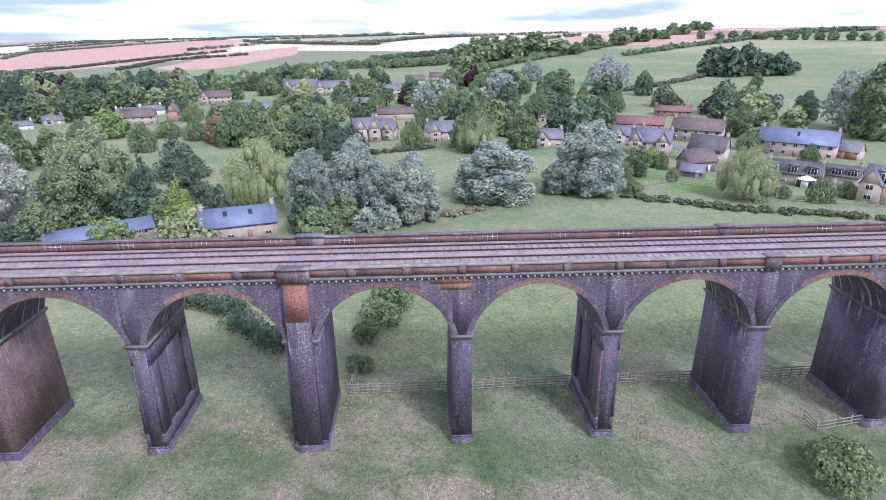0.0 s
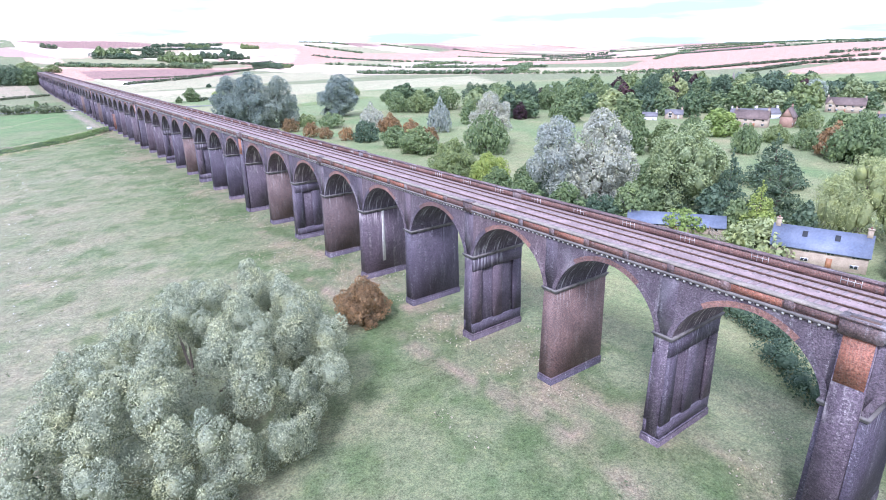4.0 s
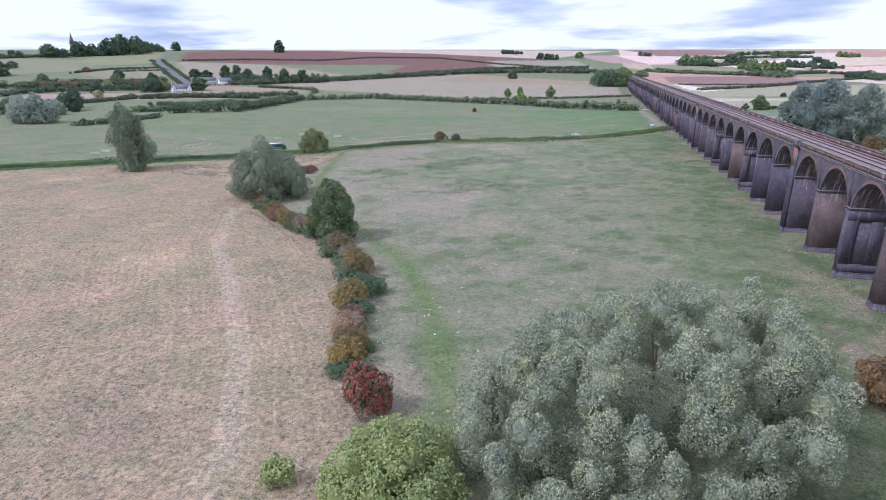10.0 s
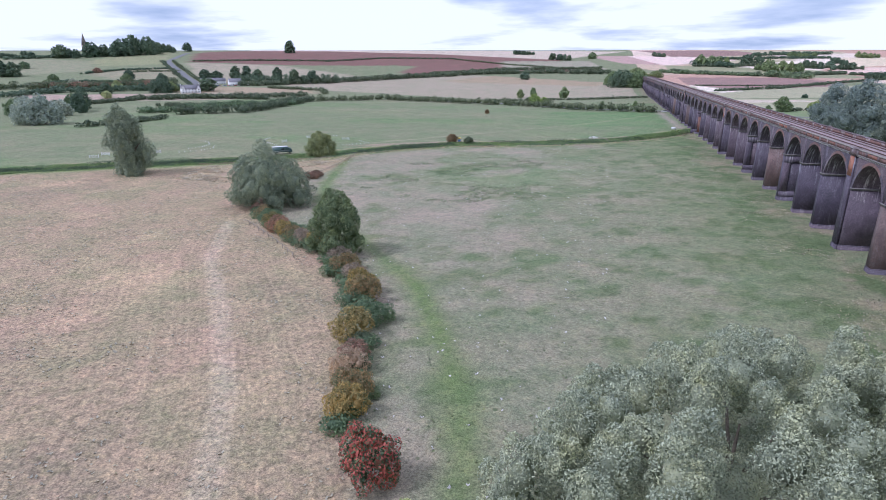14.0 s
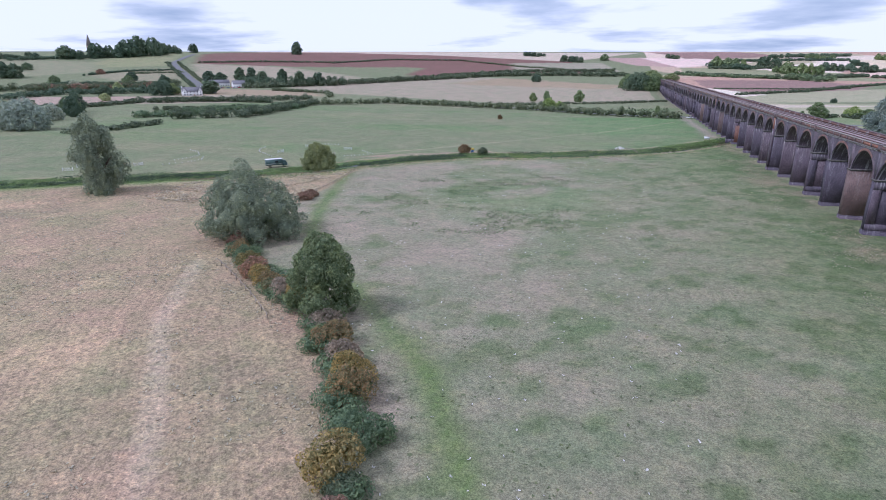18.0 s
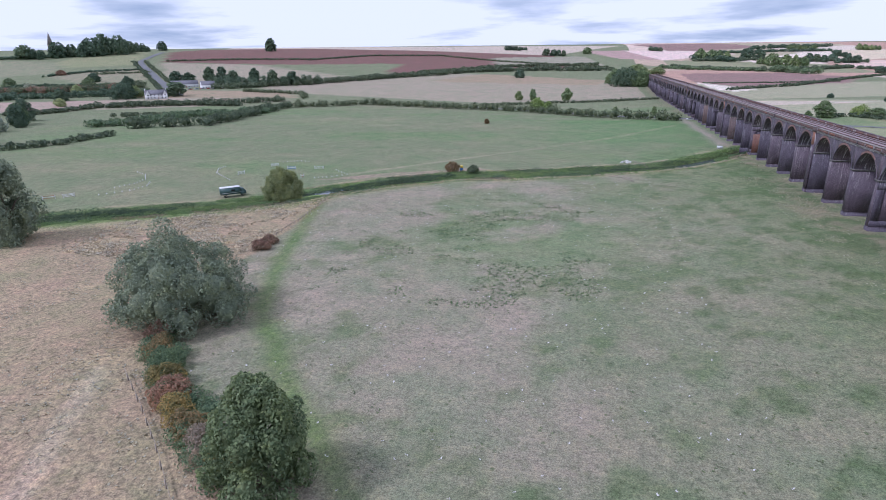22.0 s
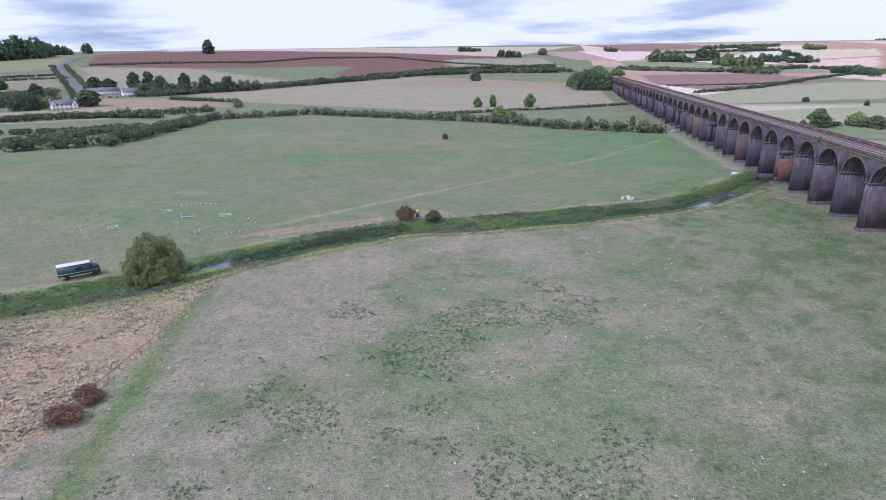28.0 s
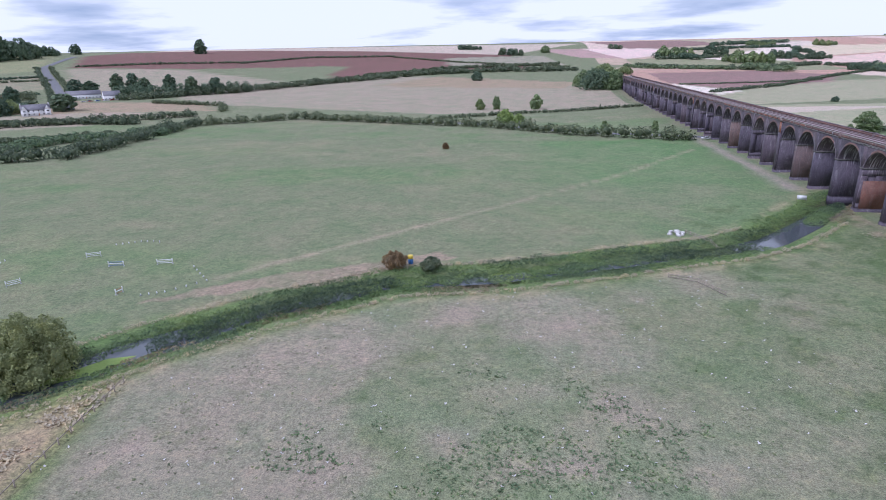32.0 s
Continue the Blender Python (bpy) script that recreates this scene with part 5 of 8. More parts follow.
def house(x, y, turn, long, deep, high, wall, roof, label, storeys=2, chimney=1, rooflights=0, dormers=0, garage=False, wings=0):
    """A gabled house whose long front faces its own -y."""
    HOUSES.append((x, y, max(long, deep) / 2))
    root = thing("house", label, "house", (x, y, ground_z(x, y) - 0.15), turn)
    eaves = high * (0.55 if storeys == 2 else 0.52)
    a, b = long / 2, deep / 2
    s = Solid().box(-a, a, -b, b, -1.0, eaves)
    for e in (-a, a - 0.3):
        s.block((e, e + 0.3, -b, b, eaves), (e, e + 0.3, -0.03, 0.03, high - 0.12))
    part("wall", s, wall, root)
    rise, over = high - eaves, 0.35
    for side in (-1, 1):
        slab = Solid()
        lo, hi = (side * (b + over), eaves - rise * over / b), (0.0, high)
        p = [(-a - 0.25, lo[0], lo[1]), (a + 0.25, lo[0], lo[1]), (a + 0.25, hi[0], hi[1]), (-a - 0.25, hi[0], hi[1])]
        up = [(q[0], q[1], q[2] + 0.18) for q in p]
        slab.v, slab.f, slab.n = p + up, (BOX if side < 0 else BOX[:, ::-1]).tolist(), 8
        part("roof", slab, roof, root)
    if chimney:
        for e in ((a - 0.5,) if long < 12 else (a - 0.5, -a + 0.5)):
            stack = part("chimney", Solid().box(e - 0.4, e + 0.4, -0.35, 0.35, high - 0.8, high + 1.1).box(e - 0.48, e + 0.48, -0.43, 0.43, high + 1.1, high + 1.25), wall, root)
            part("chimney_pot", Solid().block((e - 0.15, e + 0.15, -0.15, 0.15, high + 1.25), (e - 0.11, e + 0.11, -0.11, 0.11, high + 1.6)), RED_TILE, stack)
    count = max(2, int(long / 3.2))
    for n in range(count):
        cx = -a + long * (n + 0.5) / count
        for level in range(storeys):
            z = 0.95 + level * eaves / storeys
            if level == 0 and n == count // 2 and not garage:
                door = part("door", Solid().box(cx - 0.45, cx + 0.45, -b - 0.06, -b + 0.02, 0.1, 2.1), ORANGE_WOOD if long > 14 else WHITE_PAINT, root)
                continue
            if garage and level == 0:
                part("garage_door", Solid().box(cx - long / count * 0.42, cx + long / count * 0.42, -b - 0.06, -b + 0.02, 0.1, 2.3), ORANGE_WOOD, root, "orange timber door")
                continue
            h = min(1.15, eaves / storeys - 1.1)
            if h < 0.5:
                continue
            frame_box = Solid().box(cx - 0.6, cx + 0.6, -b - 0.05, -b + 0.02, z, z + h)
            w = part("window", frame_box, WHITE_PAINT, root)
            for s in (-1, 1):
                part("pane", Solid().box(cx + s * 0.28 - 0.23, cx + s * 0.28 + 0.23, -b - 0.07, -b - 0.045, z + 0.08, z + h - 0.08), PANE, w)
    for n in range(rooflights):
        cx = -a + long * (n + 1) / (rooflights + 1)
        y0, z0 = -b * 0.55, eaves + rise * 0.45
        y1, z1 = -b * 0.25, eaves + rise * 0.75
        light = Solid().quad((cx - 0.4, y0, z0 + 0.25), (cx + 0.4, y0, z0 + 0.25), (cx + 0.4, y1, z1 + 0.25), (cx - 0.4, y1, z1 + 0.25))
        part("rooflight", light, PANE, root)
    for n in range(dormers):
        cx = -a + long * (n + 0.5) / dormers
        d = part("dormer", Solid().box(cx - 1.2, cx + 1.2, -b * 0.95, -b * 0.1, eaves, eaves + rise * 0.72).box(cx - 1.35, cx + 1.35, -b * 1.02, -b * 0.1, eaves + rise * 0.72, eaves + rise * 0.8), roof, root)
        part("dormer_frame", Solid().box(cx - 1.1, cx + 1.1, -b * 0.95 - 0.02, -b * 0.95 + 0.01, eaves + 0.22, eaves + rise * 0.66), WHITE_PAINT, d, "white window frame")
        for s in (-1, 0, 1):
            part("pane", Solid().box(cx + s * 0.72 - 0.28, cx + s * 0.72 + 0.28, -b * 0.95 - 0.04, -b * 0.95 + 0.01, eaves + 0.3, eaves + rise * 0.62), PANE, d)
    for n in range(wings):
        cx = (-a + 2.3, a - 2.3)[n]
        f, top, half_w = -b - 1.5, high * 0.94, 2.2
        wing = part("wing", Solid().box(cx - half_w, cx + half_w, f, -b + 0.1, -1.0, eaves).block((cx - half_w, cx + half_w, f, f + 0.3, eaves), (cx - 0.03, cx + 0.03, f, f + 0.3, top - 0.1)), wall, root, "projecting gabled wing")
        for side in (-1, 1):
            slab = Solid()
            lo = (cx + side * (half_w + 0.3), eaves - 0.3 * (top - eaves) / half_w)
            p = [(lo[0], f - 0.2, lo[1]), (lo[0], -0.2, lo[1]), (cx, -0.2, top), (cx, f - 0.2, top)]
            up = [(q[0], q[1], q[2] + 0.16) for q in p]
            slab.v, slab.f, slab.n = p + up, (BOX if side > 0 else BOX[:, ::-1]).tolist(), 8
            part("roof", slab, roof, root)
        for level in range(storeys):
            z = 0.95 + level * eaves / storeys
            w = part("window", Solid().box(cx - 0.8, cx + 0.8, f - 0.05, f + 0.02, z, z + 1.2), WHITE_PAINT, wing)
            for s in (-1, 1):
                part("pane", Solid().box(cx + s * 0.38 - 0.32, cx + s * 0.38 + 0.32, f - 0.07, f - 0.045, z + 0.1, z + 1.1), PANE, root)
    return root



# ---- village, hedges and trees ----
plant("broad_tree", "tree", "ash", 83.2, 60.8, 20.5, 21.5, "tall yellow-green broadleaf tree behind the farm", count=45000, size=0.3)
plant("conifer", "conifer", "dark", 79.9, 63.4, 11.9, 10.8, "dense dark green conifer", count=14000, size=0.34, stem=True)
plant("conifer", "conifer", "dark", 83.2, 51.1, 15.0, 9.8, "dense dark green conifer", count=14000, size=0.34)
plant("conifer", "conifer", "dark", 89.3, 43.1, 14.8, 13.0, "dense dark green conifer", count=14000, size=0.34)
plant("conifer", "conifer", "dark", 121.6, 58.6, 13.8, 17.4, "dense dark green conifer", count=14000, size=0.34)
plant("golden_conifer", "conifer", "lime", 73.9, 39.9, 11.0, 8.8, "bright golden-green conifer beside the farmhouse", count=12000, size=0.28)
plant("pale_shrub", "dome", "weeping", 64.8, 34.4, 6.6, 13.7, "pale grey-green shrubby tree by the farm roof", count=5000, size=0.4)
plant("pale_shrub", "dome", "lime", 65.2, 51.3, 4.5, 10.2, "pale yellow-green shrubby tree by the farm roof", count=5000, size=0.4)
plant("weeping_willow", "weeping", "weeping", 90.0, 27.1, 16.3, 17.2, "weeping willow with long yellow-green hanging shoots", count=30000, size=0.45)
plant("dark_tree", "dome", "dark", 157.5, 30.2, 13.7, 16.4, "dense dark green rounded tree", count=11000, size=0.38)
plant("conifer", "conifer", "dark", 145.8, 15.8, 13.9, 13.7, "dense dark green conifer", count=14000, size=0.34)
plant("grey_willow", "dome", "grey", 76.6, 12.6, 15.9, 12.0, "grey-green willow with a billowing rounded crown", count=45000, size=0.3)
plant("grey_willow", "dome", "grey", 80.7, 3.6, 17.7, 13.7, "grey-green willow with a billowing rounded crown", count=45000, size=0.3)
plant("grey_willow", "dome", "grey", 76.3, -3.1, 13.0, 10.1, "grey-green willow with a billowing rounded crown", count=45000, size=0.3)
plant("grey_willow", "dome", "grey", 74.5, -9.2, 14.8, 14.3, "grey-green willow with a billowing rounded crown", count=45000, size=0.3)
plant("shrub", "bush", "green", 63.9, 9.4, 8.0, 10.8, "mixed green shrubs under the willows", category='bush', stem=False, count=2600, size=0.4)
plant("shrub", "bush", "grey", 66.5, -0.1, 6.4, 4.9, "grey-green shrub under the willows", category='bush', stem=False, count=2600, size=0.4)
plant("grey_willow", "dome", "grey", 90.9, -30.5, 14.1, 22.6, "grey-green willow with a billowing rounded crown", count=45000, size=0.3)
plant("grey_willow", "dome", "grey", 95.6, -53.9, 18.1, 19.7, "grey-green willow with a billowing rounded crown", count=45000, size=0.3)
plant("grey_willow", "dome", "grey", 95.7, -46.5, 8.4, 10.2, "grey-green willow with a billowing rounded crown", count=45000, size=0.3)
plant("weeping_willow", "weeping", "weeping", 85.7, -90.2, 13.1, 13.8, "weeping willow with long yellow-green hanging shoots", count=30000, size=0.45)
plant("garden_tree", "tree", "green", 111.8, -73.1, 8.8, 8.1, "small green garden tree", count=11000, size=0.38)
plant("garden_tree", "dome", "lime", 125.8, -82.7, 5.7, 6.3, "bright lime-green garden tree", count=11000, size=0.38)
plant("garden_tree", "tree", "green", 175.7, -136.4, 11.5, 13.0, "broad olive green tree beside the houses", count=11000, size=0.38)
plant("garden_tree", "dome", "green", 146.6, -127.8, 7.3, 13.7, "green garden tree over a roof", count=11000, size=0.38)
plant("broad_tree", "tree", "green", 154.5, -31.1, 20.7, 15.0, "leafy broad green tree", count=11000, size=0.38)
plant("broad_tree", "tree", "green", 160.0, -49.2, 13.1, 13.4, "leafy broad green tree", count=11000, size=0.38)
plant("weeping_willow", "weeping", "weeping", 151.1, -31.8, 15.4, 13.8, "weeping willow with long yellow-green hanging shoots", count=30000, size=0.45)
plant("broad_tree", "tree", "green", 276.9, -89.0, 19.5, 22.0, "leafy broad green tree", count=11000, size=0.38)
plant("garden_tree", "dome", "green", 212.0, -88.0, 8.0, 11.5, "green garden tree between houses", count=11000, size=0.38)
plant("silver_tree", "dome", "silver", 364.2, -145.3, 17.7, 32.5, "silvery grey-leaved tree on the hillside", count=11000, size=0.38)
plant("field_tree", "tree", "green", 293.3, -210.4, 11.1, 9.3, "single rounded tree on the grassy slope", count=11000, size=0.38)
plant("dark_tree", "dome", "dark", 202.7, -181.1, 12.7, 11.2, "dense dark green rounded tree", count=11000, size=0.38)
plant("field_tree", "dome", "grey", 240.7, -192.4, 6.8, 6.3, "small grey-green tree on the slope", count=1000, size=1.7)
plant("grey_tree", "tree", "grey", 178.4, -184.2, 22.8, 25.0, "tall grey-green tree behind the houses", count=11000, size=0.38)
plant("broad_tree", "tree", "green", 161.7, -182.6, 27.2, 23.3, "leafy broad green tree", count=11000, size=0.38)
plant("dark_tree", "dome", "dark", 210.8, -162.8, 12.4, 23.1, "dense dark green rounded tree", count=11000, size=0.38)
plant("purple_tree", "dome", "purple", 227.7, -155.6, 9.7, 19.0, "dark purple-leaved tree behind the roofs", count=11000, size=0.38)
plant("shrub", "bush", "hedge", 239.4, -138.5, 10.9, 11.3, "dark hedge shrubs by a bungalow", category='bush', stem=False, count=2600, size=0.4)
plant("clump_tree", "dome", "dark", 388.6, -232.6, 19.9, 25.3, "dark tree in a clump on the hillside", group='hillside clump', count=1000, size=1.7)
plant("clump_tree", "dome", "dark", 377.7, -238.9, 19.0, 24.7, "dark tree in a clump on the hillside", group='hillside clump', count=1000, size=1.7)
plant("clump_tree", "dome", "dark", 377.3, -251.2, 21.3, 20.6, "dark tree in a clump on the hillside", group='hillside clump', count=1000, size=1.7)
plant("clump_tree", "dome", "dark", 373.6, -259.6, 15.4, 22.5, "dark tree in a clump on the hillside", group='hillside clump', count=1000, size=1.7)
plant("clump_tree", "dome", "dark", 368.1, -268.7, 15.3, 20.2, "dark tree in a clump on the hillside", group='hillside clump', count=1000, size=1.7)
plant("clump_tree", "dome", "dark", 384.0, -290.9, 6.7, 9.2, "dark tree in a clump on the hillside", group='hillside clump', count=1000, size=1.7)
plant("row_tree", "tree", "green", 744.7, -390.0, 12.6, 12.0, "tree in a line along the hill crest", group='crest row', count=1000, size=1.7)
plant("row_tree", "tree", "green", 725.4, -405.4, 9.1, 13.9, "tree in a line along the hill crest", group='crest row', count=1000, size=1.7)
plant("row_tree", "tree", "green", 710.6, -415.5, 10.4, 15.8, "tree in a line along the hill crest", group='crest row', count=1000, size=1.7)
plant("row_tree", "tree", "green", 695.7, -425.0, 11.7, 12.7, "tree in a line along the hill crest", group='crest row', count=1000, size=1.7)
plant("row_tree", "tree", "green", 687.5, -433.8, 9.3, 9.2, "tree in a line along the hill crest", group='crest row', count=1000, size=1.7)
plant("row_tree", "tree", "green", 679.2, -436.5, 8.4, 9.1, "tree in a line along the hill crest", group='crest row', count=1000, size=1.7)
plant("row_tree", "tree", "green", 664.5, -447.2, 9.7, 11.5, "tree in a line along the hill crest", group='crest row', count=1000, size=1.7)
plant("row_tree", "tree", "green", 652.6, -456.4, 11.0, 13.3, "tree in a line along the hill crest", group='crest row', count=1000, size=1.7)
plant("row_tree", "tree", "green", 639.8, -464.4, 12.2, 10.5, "tree in a line along the hill crest", group='crest row', count=1000, size=1.7)
plant("row_tree", "tree", "green", 628.1, -472.6, 9.1, 12.3, "tree in a line along the hill crest", group='crest row', count=1000, size=1.7)
plant("row_tree", "tree", "green", 617.1, -480.9, 10.3, 14.0, "tree in a line along the hill crest", group='crest row', count=1000, size=1.7)
plant("row_tree", "tree", "green", 601.9, -491.3, 11.4, 11.2, "tree in a line along the hill crest", group='crest row', count=1000, size=1.7)
plant("row_tree", "tree", "green", 591.2, -498.6, 8.5, 12.9, "tree in a line along the hill crest", group='crest row', count=1000, size=1.7)
plant("row_tree", "tree", "green", 580.5, -505.4, 9.7, 10.2, "tree in a line along the hill crest", group='crest row', count=1000, size=1.7)
plant("wood_tree", "tree", "green", 490.2, -51.5, 24.9, 20.4, "tree of the belt climbing the hill", group='hill belt', count=1000, size=1.7)
plant("wood_tree", "tree", "green", 536.4, -71.6, 29.0, 27.6, "tree of the belt climbing the hill", group='hill belt', count=1000, size=1.7)
plant("wood_tree", "tree", "green", 601.5, -90.6, 27.5, 36.7, "tree of the belt climbing the hill", group='hill belt', count=1000, size=1.7)
plant("wood_tree", "tree", "green", 616.8, -117.6, 25.2, 28.2, "tree of the belt climbing the hill", group='hill belt', count=1000, size=1.7)
plant("wood_tree", "tree", "green", 623.1, -144.0, 27.8, 31.6, "tree of the belt climbing the hill", group='hill belt', count=1000, size=1.7)
plant("wood_tree", "tree", "green", 620.1, -168.8, 17.8, 28.4, "tree of the belt climbing the hill", group='hill belt', count=1000, size=1.7)
plant("wood_tree", "tree", "green", 634.9, -181.9, 15.3, 16.1, "tree of the belt climbing the hill", group='hill belt', count=1000, size=1.7)
plant("wood_tree", "tree", "green", 624.0, -192.0, 13.7, 15.9, "tree of the belt climbing the hill", group='hill belt', count=1000, size=1.7)
plant("wood_tree", "tree", "green", 682.0, -228.1, 18.0, 27.5, "tree of the belt climbing the hill", group='hill belt', count=1000, size=1.7)
plant("wood_tree", "tree", "green", 711.9, -269.4, 22.7, 28.7, "tree of the belt climbing the hill", group='hill belt', count=1000, size=1.7)
plant("wood_tree", "tree", "green", 768.3, -306.6, 19.8, 21.6, "tree of the belt climbing the hill", group='hill belt', count=1000, size=1.7)
plant("wood_tree", "tree", "green", 751.5, -317.8, 17.6, 21.2, "tree of the belt climbing the hill", group='hill belt', count=1000, size=1.7)
plant("wood_tree", "tree", "green", 800.0, -347.1, 14.7, 20.0, "tree of the belt climbing the hill", group='hill belt', count=1000, size=1.7)
plant("wood_tree", "tree", "green", 783.8, -356.7, 13.2, 19.6, "tree of the belt climbing the hill", group='hill belt', count=1000, size=1.7)
plant("wood_tree", "tree", "green", 907.9, -421.2, 18.4, 22.5, "tree of the belt climbing the hill", group='hill belt', count=1000, size=1.7)
plant("wood_tree", "tree", "green", 872.3, -423.6, 16.2, 21.7, "tree of the belt climbing the hill", group='hill belt', count=1000, size=1.7)
plant("wood_tree", "tree", "green", 1214.8, -600.7, 20.6, 29.7, "tree of the belt climbing the hill", group='hill belt', count=1000, size=1.7)
plant("wood_tree", "tree", "green", 1153.4, -595.1, 17.9, 28.3, "tree of the belt climbing the hill", group='hill belt', count=1000, size=1.7)
plant("broad_tree", "tree", "green", 140.9, 117.7, 13.1, 12.7, "leafy broad green tree", count=11000, size=0.38)
plant("broad_tree", "tree", "green", 147.0, 109.4, 11.3, 11.6, "leafy broad green tree", count=11000, size=0.38)
plant("garden_tree", "dome", "green", 166.9, 88.5, 10.0, 10.7, "rounded grey-green tree in the paddock", count=11000, size=0.38)
plant("garden_tree", "dome", "lime", 203.0, 117.3, 11.5, 17.9, "pale green willow by the cottages", count=11000, size=0.38)
plant("broad_tree", "dome", "green", 184.0, 53.5, 12.0, 22.4, "leafy broad green tree", count=11000, size=0.38)
plant("broad_tree", "tree", "green", 239.1, 44.7, 14.6, 23.4, "leafy broad green tree", count=11000, size=0.38)
plant("tall_tree", "tree", "dark", 346.5, 193.9, 18.2, 16.6, "tall dark tree by the church", count=11000, size=0.38)
plant("tall_tree", "dome", "dark", 327.9, 155.3, 21.8, 30.0, "tall dark trees by the church", count=11000, size=0.38)
plant("conifer", "conifer", "dark", 350.0, 222.8, 17.6, 14.8, "dense dark green conifer", count=14000, size=0.34)
plant("poplar_group", "tree", "poplar", 60.4, 287.4, 26.8, 23.5, "tall grey-green poplar in a dense group", count=45000, size=0.4)
plant("poplar_group", "tree", "poplar", 53.7, 302.6, 25.0, 22.5, "tall grey-green poplar in a dense group", count=45000, size=0.4)
plant("poplar_group", "tree", "poplar", 70.2, 277.7, 25.1, 21.8, "tall grey-green poplar in a dense group", count=45000, size=0.4)
plant("poplar_group", "tree", "poplar", 116.9, 305.2, 23.6, 27.0, "tall grey-green poplar in a dense group", count=45000, size=0.4)
plant("field_bush", "bush", "russet", 66.3, 257.6, 8.0, 8.8, "rounded hawthorn bush in the rough pasture", category='bush', stem=False, count=2600, size=0.4)
plant("field_bush", "bush", "russet", 65.7, 232.8, 8.2, 8.2, "rounded hawthorn bush in the rough pasture", category='bush', stem=False, count=2600, size=0.4)
plant("field_bush", "bush", "russet", 69.1, 224.9, 6.2, 7.0, "rounded hawthorn bush in the rough pasture", category='bush', stem=False, count=2600, size=0.4)
plant("field_bush", "bush", "russet", 73.8, 213.7, 6.8, 6.9, "rounded hawthorn bush in the rough pasture", category='bush', stem=False, count=2600, size=0.4)
plant("field_bush", "bush", "russet", 78.5, 209.7, 6.0, 7.4, "rounded hawthorn bush in the rough pasture", category='bush', stem=False, count=2600, size=0.4)
plant("field_bush", "bush", "russet", 93.3, 180.4, 8.7, 9.3, "rounded hawthorn bush in the rough pasture", category='bush', stem=False, count=2600, size=0.4)
plant("field_bush", "bush", "green", 89.1, 257.7, 9.2, 14.3, "rounded hawthorn bush in the rough pasture", category='bush', stem=False, count=2600, size=0.4)
plant("field_bush", "bush", "green", 82.1, 272.7, 7.7, 11.8, "rounded hawthorn bush in the rough pasture", category='bush', stem=False, count=2600, size=0.4)
plant("silver_tree", "dome", "silver", 99.8, 236.6, 11.3, 13.9, "silvery grey-leaved tree in rough pasture", count=11000, size=0.38)
plant("silver_tree", "dome", "silver", 120.1, 209.1, 13.8, 12.1, "silvery grey-leaved tree in rough pasture", count=11000, size=0.38)
plant("silver_tree", "tree", "silver", 110.0, 161.6, 20.7, 19.3, "large silvery white poplar", count=45000, size=0.3)
plant("broad_tree", "dome", "green", 97.4, 150.0, 14.5, 18.0, "leafy broad green tree", count=11000, size=0.38)
plant("silver_poplar", "tree", "silver", 68.8, 75.1, 22.8, 18.1, "tall silvery white poplar with a bare trunk", count=45000, size=0.3)
plant("silver_poplar", "tree", "silver", 65.3, 85.8, 20.7, 16.0, "tall silvery white poplar with a bare trunk", count=45000, size=0.3)
plant("conifer", "conifer", "dark", 65.1, 89.0, 11.8, 6.8, "dense dark green conifer", count=14000, size=0.34)
plant("ivy_tree", "column", "dark", 73.1, 81.3, 9.8, 3.2, "narrow dark ivy-clad tree", count=11000, size=0.38)
plant("broad_tree", "dome", "green", 56.2, 117.9, 12.7, 14.8, "leafy broad green tree", count=45000, size=0.3)
plant("broad_tree", "dome", "lime", 62.2, 107.8, 9.6, 13.6, "bright green rounded tree by the viaduct", count=45000, size=0.3)
plant("broad_tree", "tree", "green", 135.9, 113.2, 15.0, 10.3, "leafy broad green tree", count=11000, size=0.38)
plant("broad_tree", "tree", "green", 144.7, 106.2, 11.5, 12.3, "leafy broad green tree", count=11000, size=0.38)
plant("village_tree", "tree", "green", 155.6, 299.8, 12.0, 17.8, "leafy tree in the belt before the village", group='village trees', count=11000, size=0.38)
plant("village_tree", "tree", "green", 166.2, 290.2, 13.0, 19.5, "leafy tree in the belt before the village", group='village trees', count=11000, size=0.38)
plant("village_tree", "tree", "green", 188.6, 293.1, 14.2, 22.1, "leafy tree in the belt before the village", group='village trees', count=11000, size=0.38)
plant("village_tree", "tree", "dark", 213.7, 294.3, 14.8, 21.1, "leafy tree in the belt before the village", group='village trees', count=11000, size=0.38)
plant("village_tree", "tree", "green", 212.2, 269.9, 15.8, 21.9, "leafy tree in the belt before the village", group='village trees', count=11000, size=0.38)
plant("village_tree", "tree", "dark", 224.9, 257.1, 15.7, 21.8, "leafy tree in the belt before the village", group='village trees', count=11000, size=0.38)
plant("village_tree", "tree", "green", 236.3, 245.8, 15.6, 21.6, "leafy tree in the belt before the village", group='village trees', count=11000, size=0.38)
plant("village_tree", "tree", "green", 261.4, 246.4, 17.3, 20.6, "leafy tree in the belt before the village", group='village trees', count=11000, size=0.38)
plant("village_tree", "tree", "green", 256.7, 224.2, 15.4, 17.8, "leafy tree in the belt before the village", group='village trees', count=11000, size=0.38)
plant("village_tree", "tree", "lime", 280.9, 225.1, 14.2, 16.7, "leafy tree in the belt before the village", group='village trees', count=11000, size=0.38)
plant("village_tree", "tree", "dark", 310.6, 224.0, 18.5, 17.4, "leafy tree in the belt before the village", group='village trees', count=11000, size=0.38)
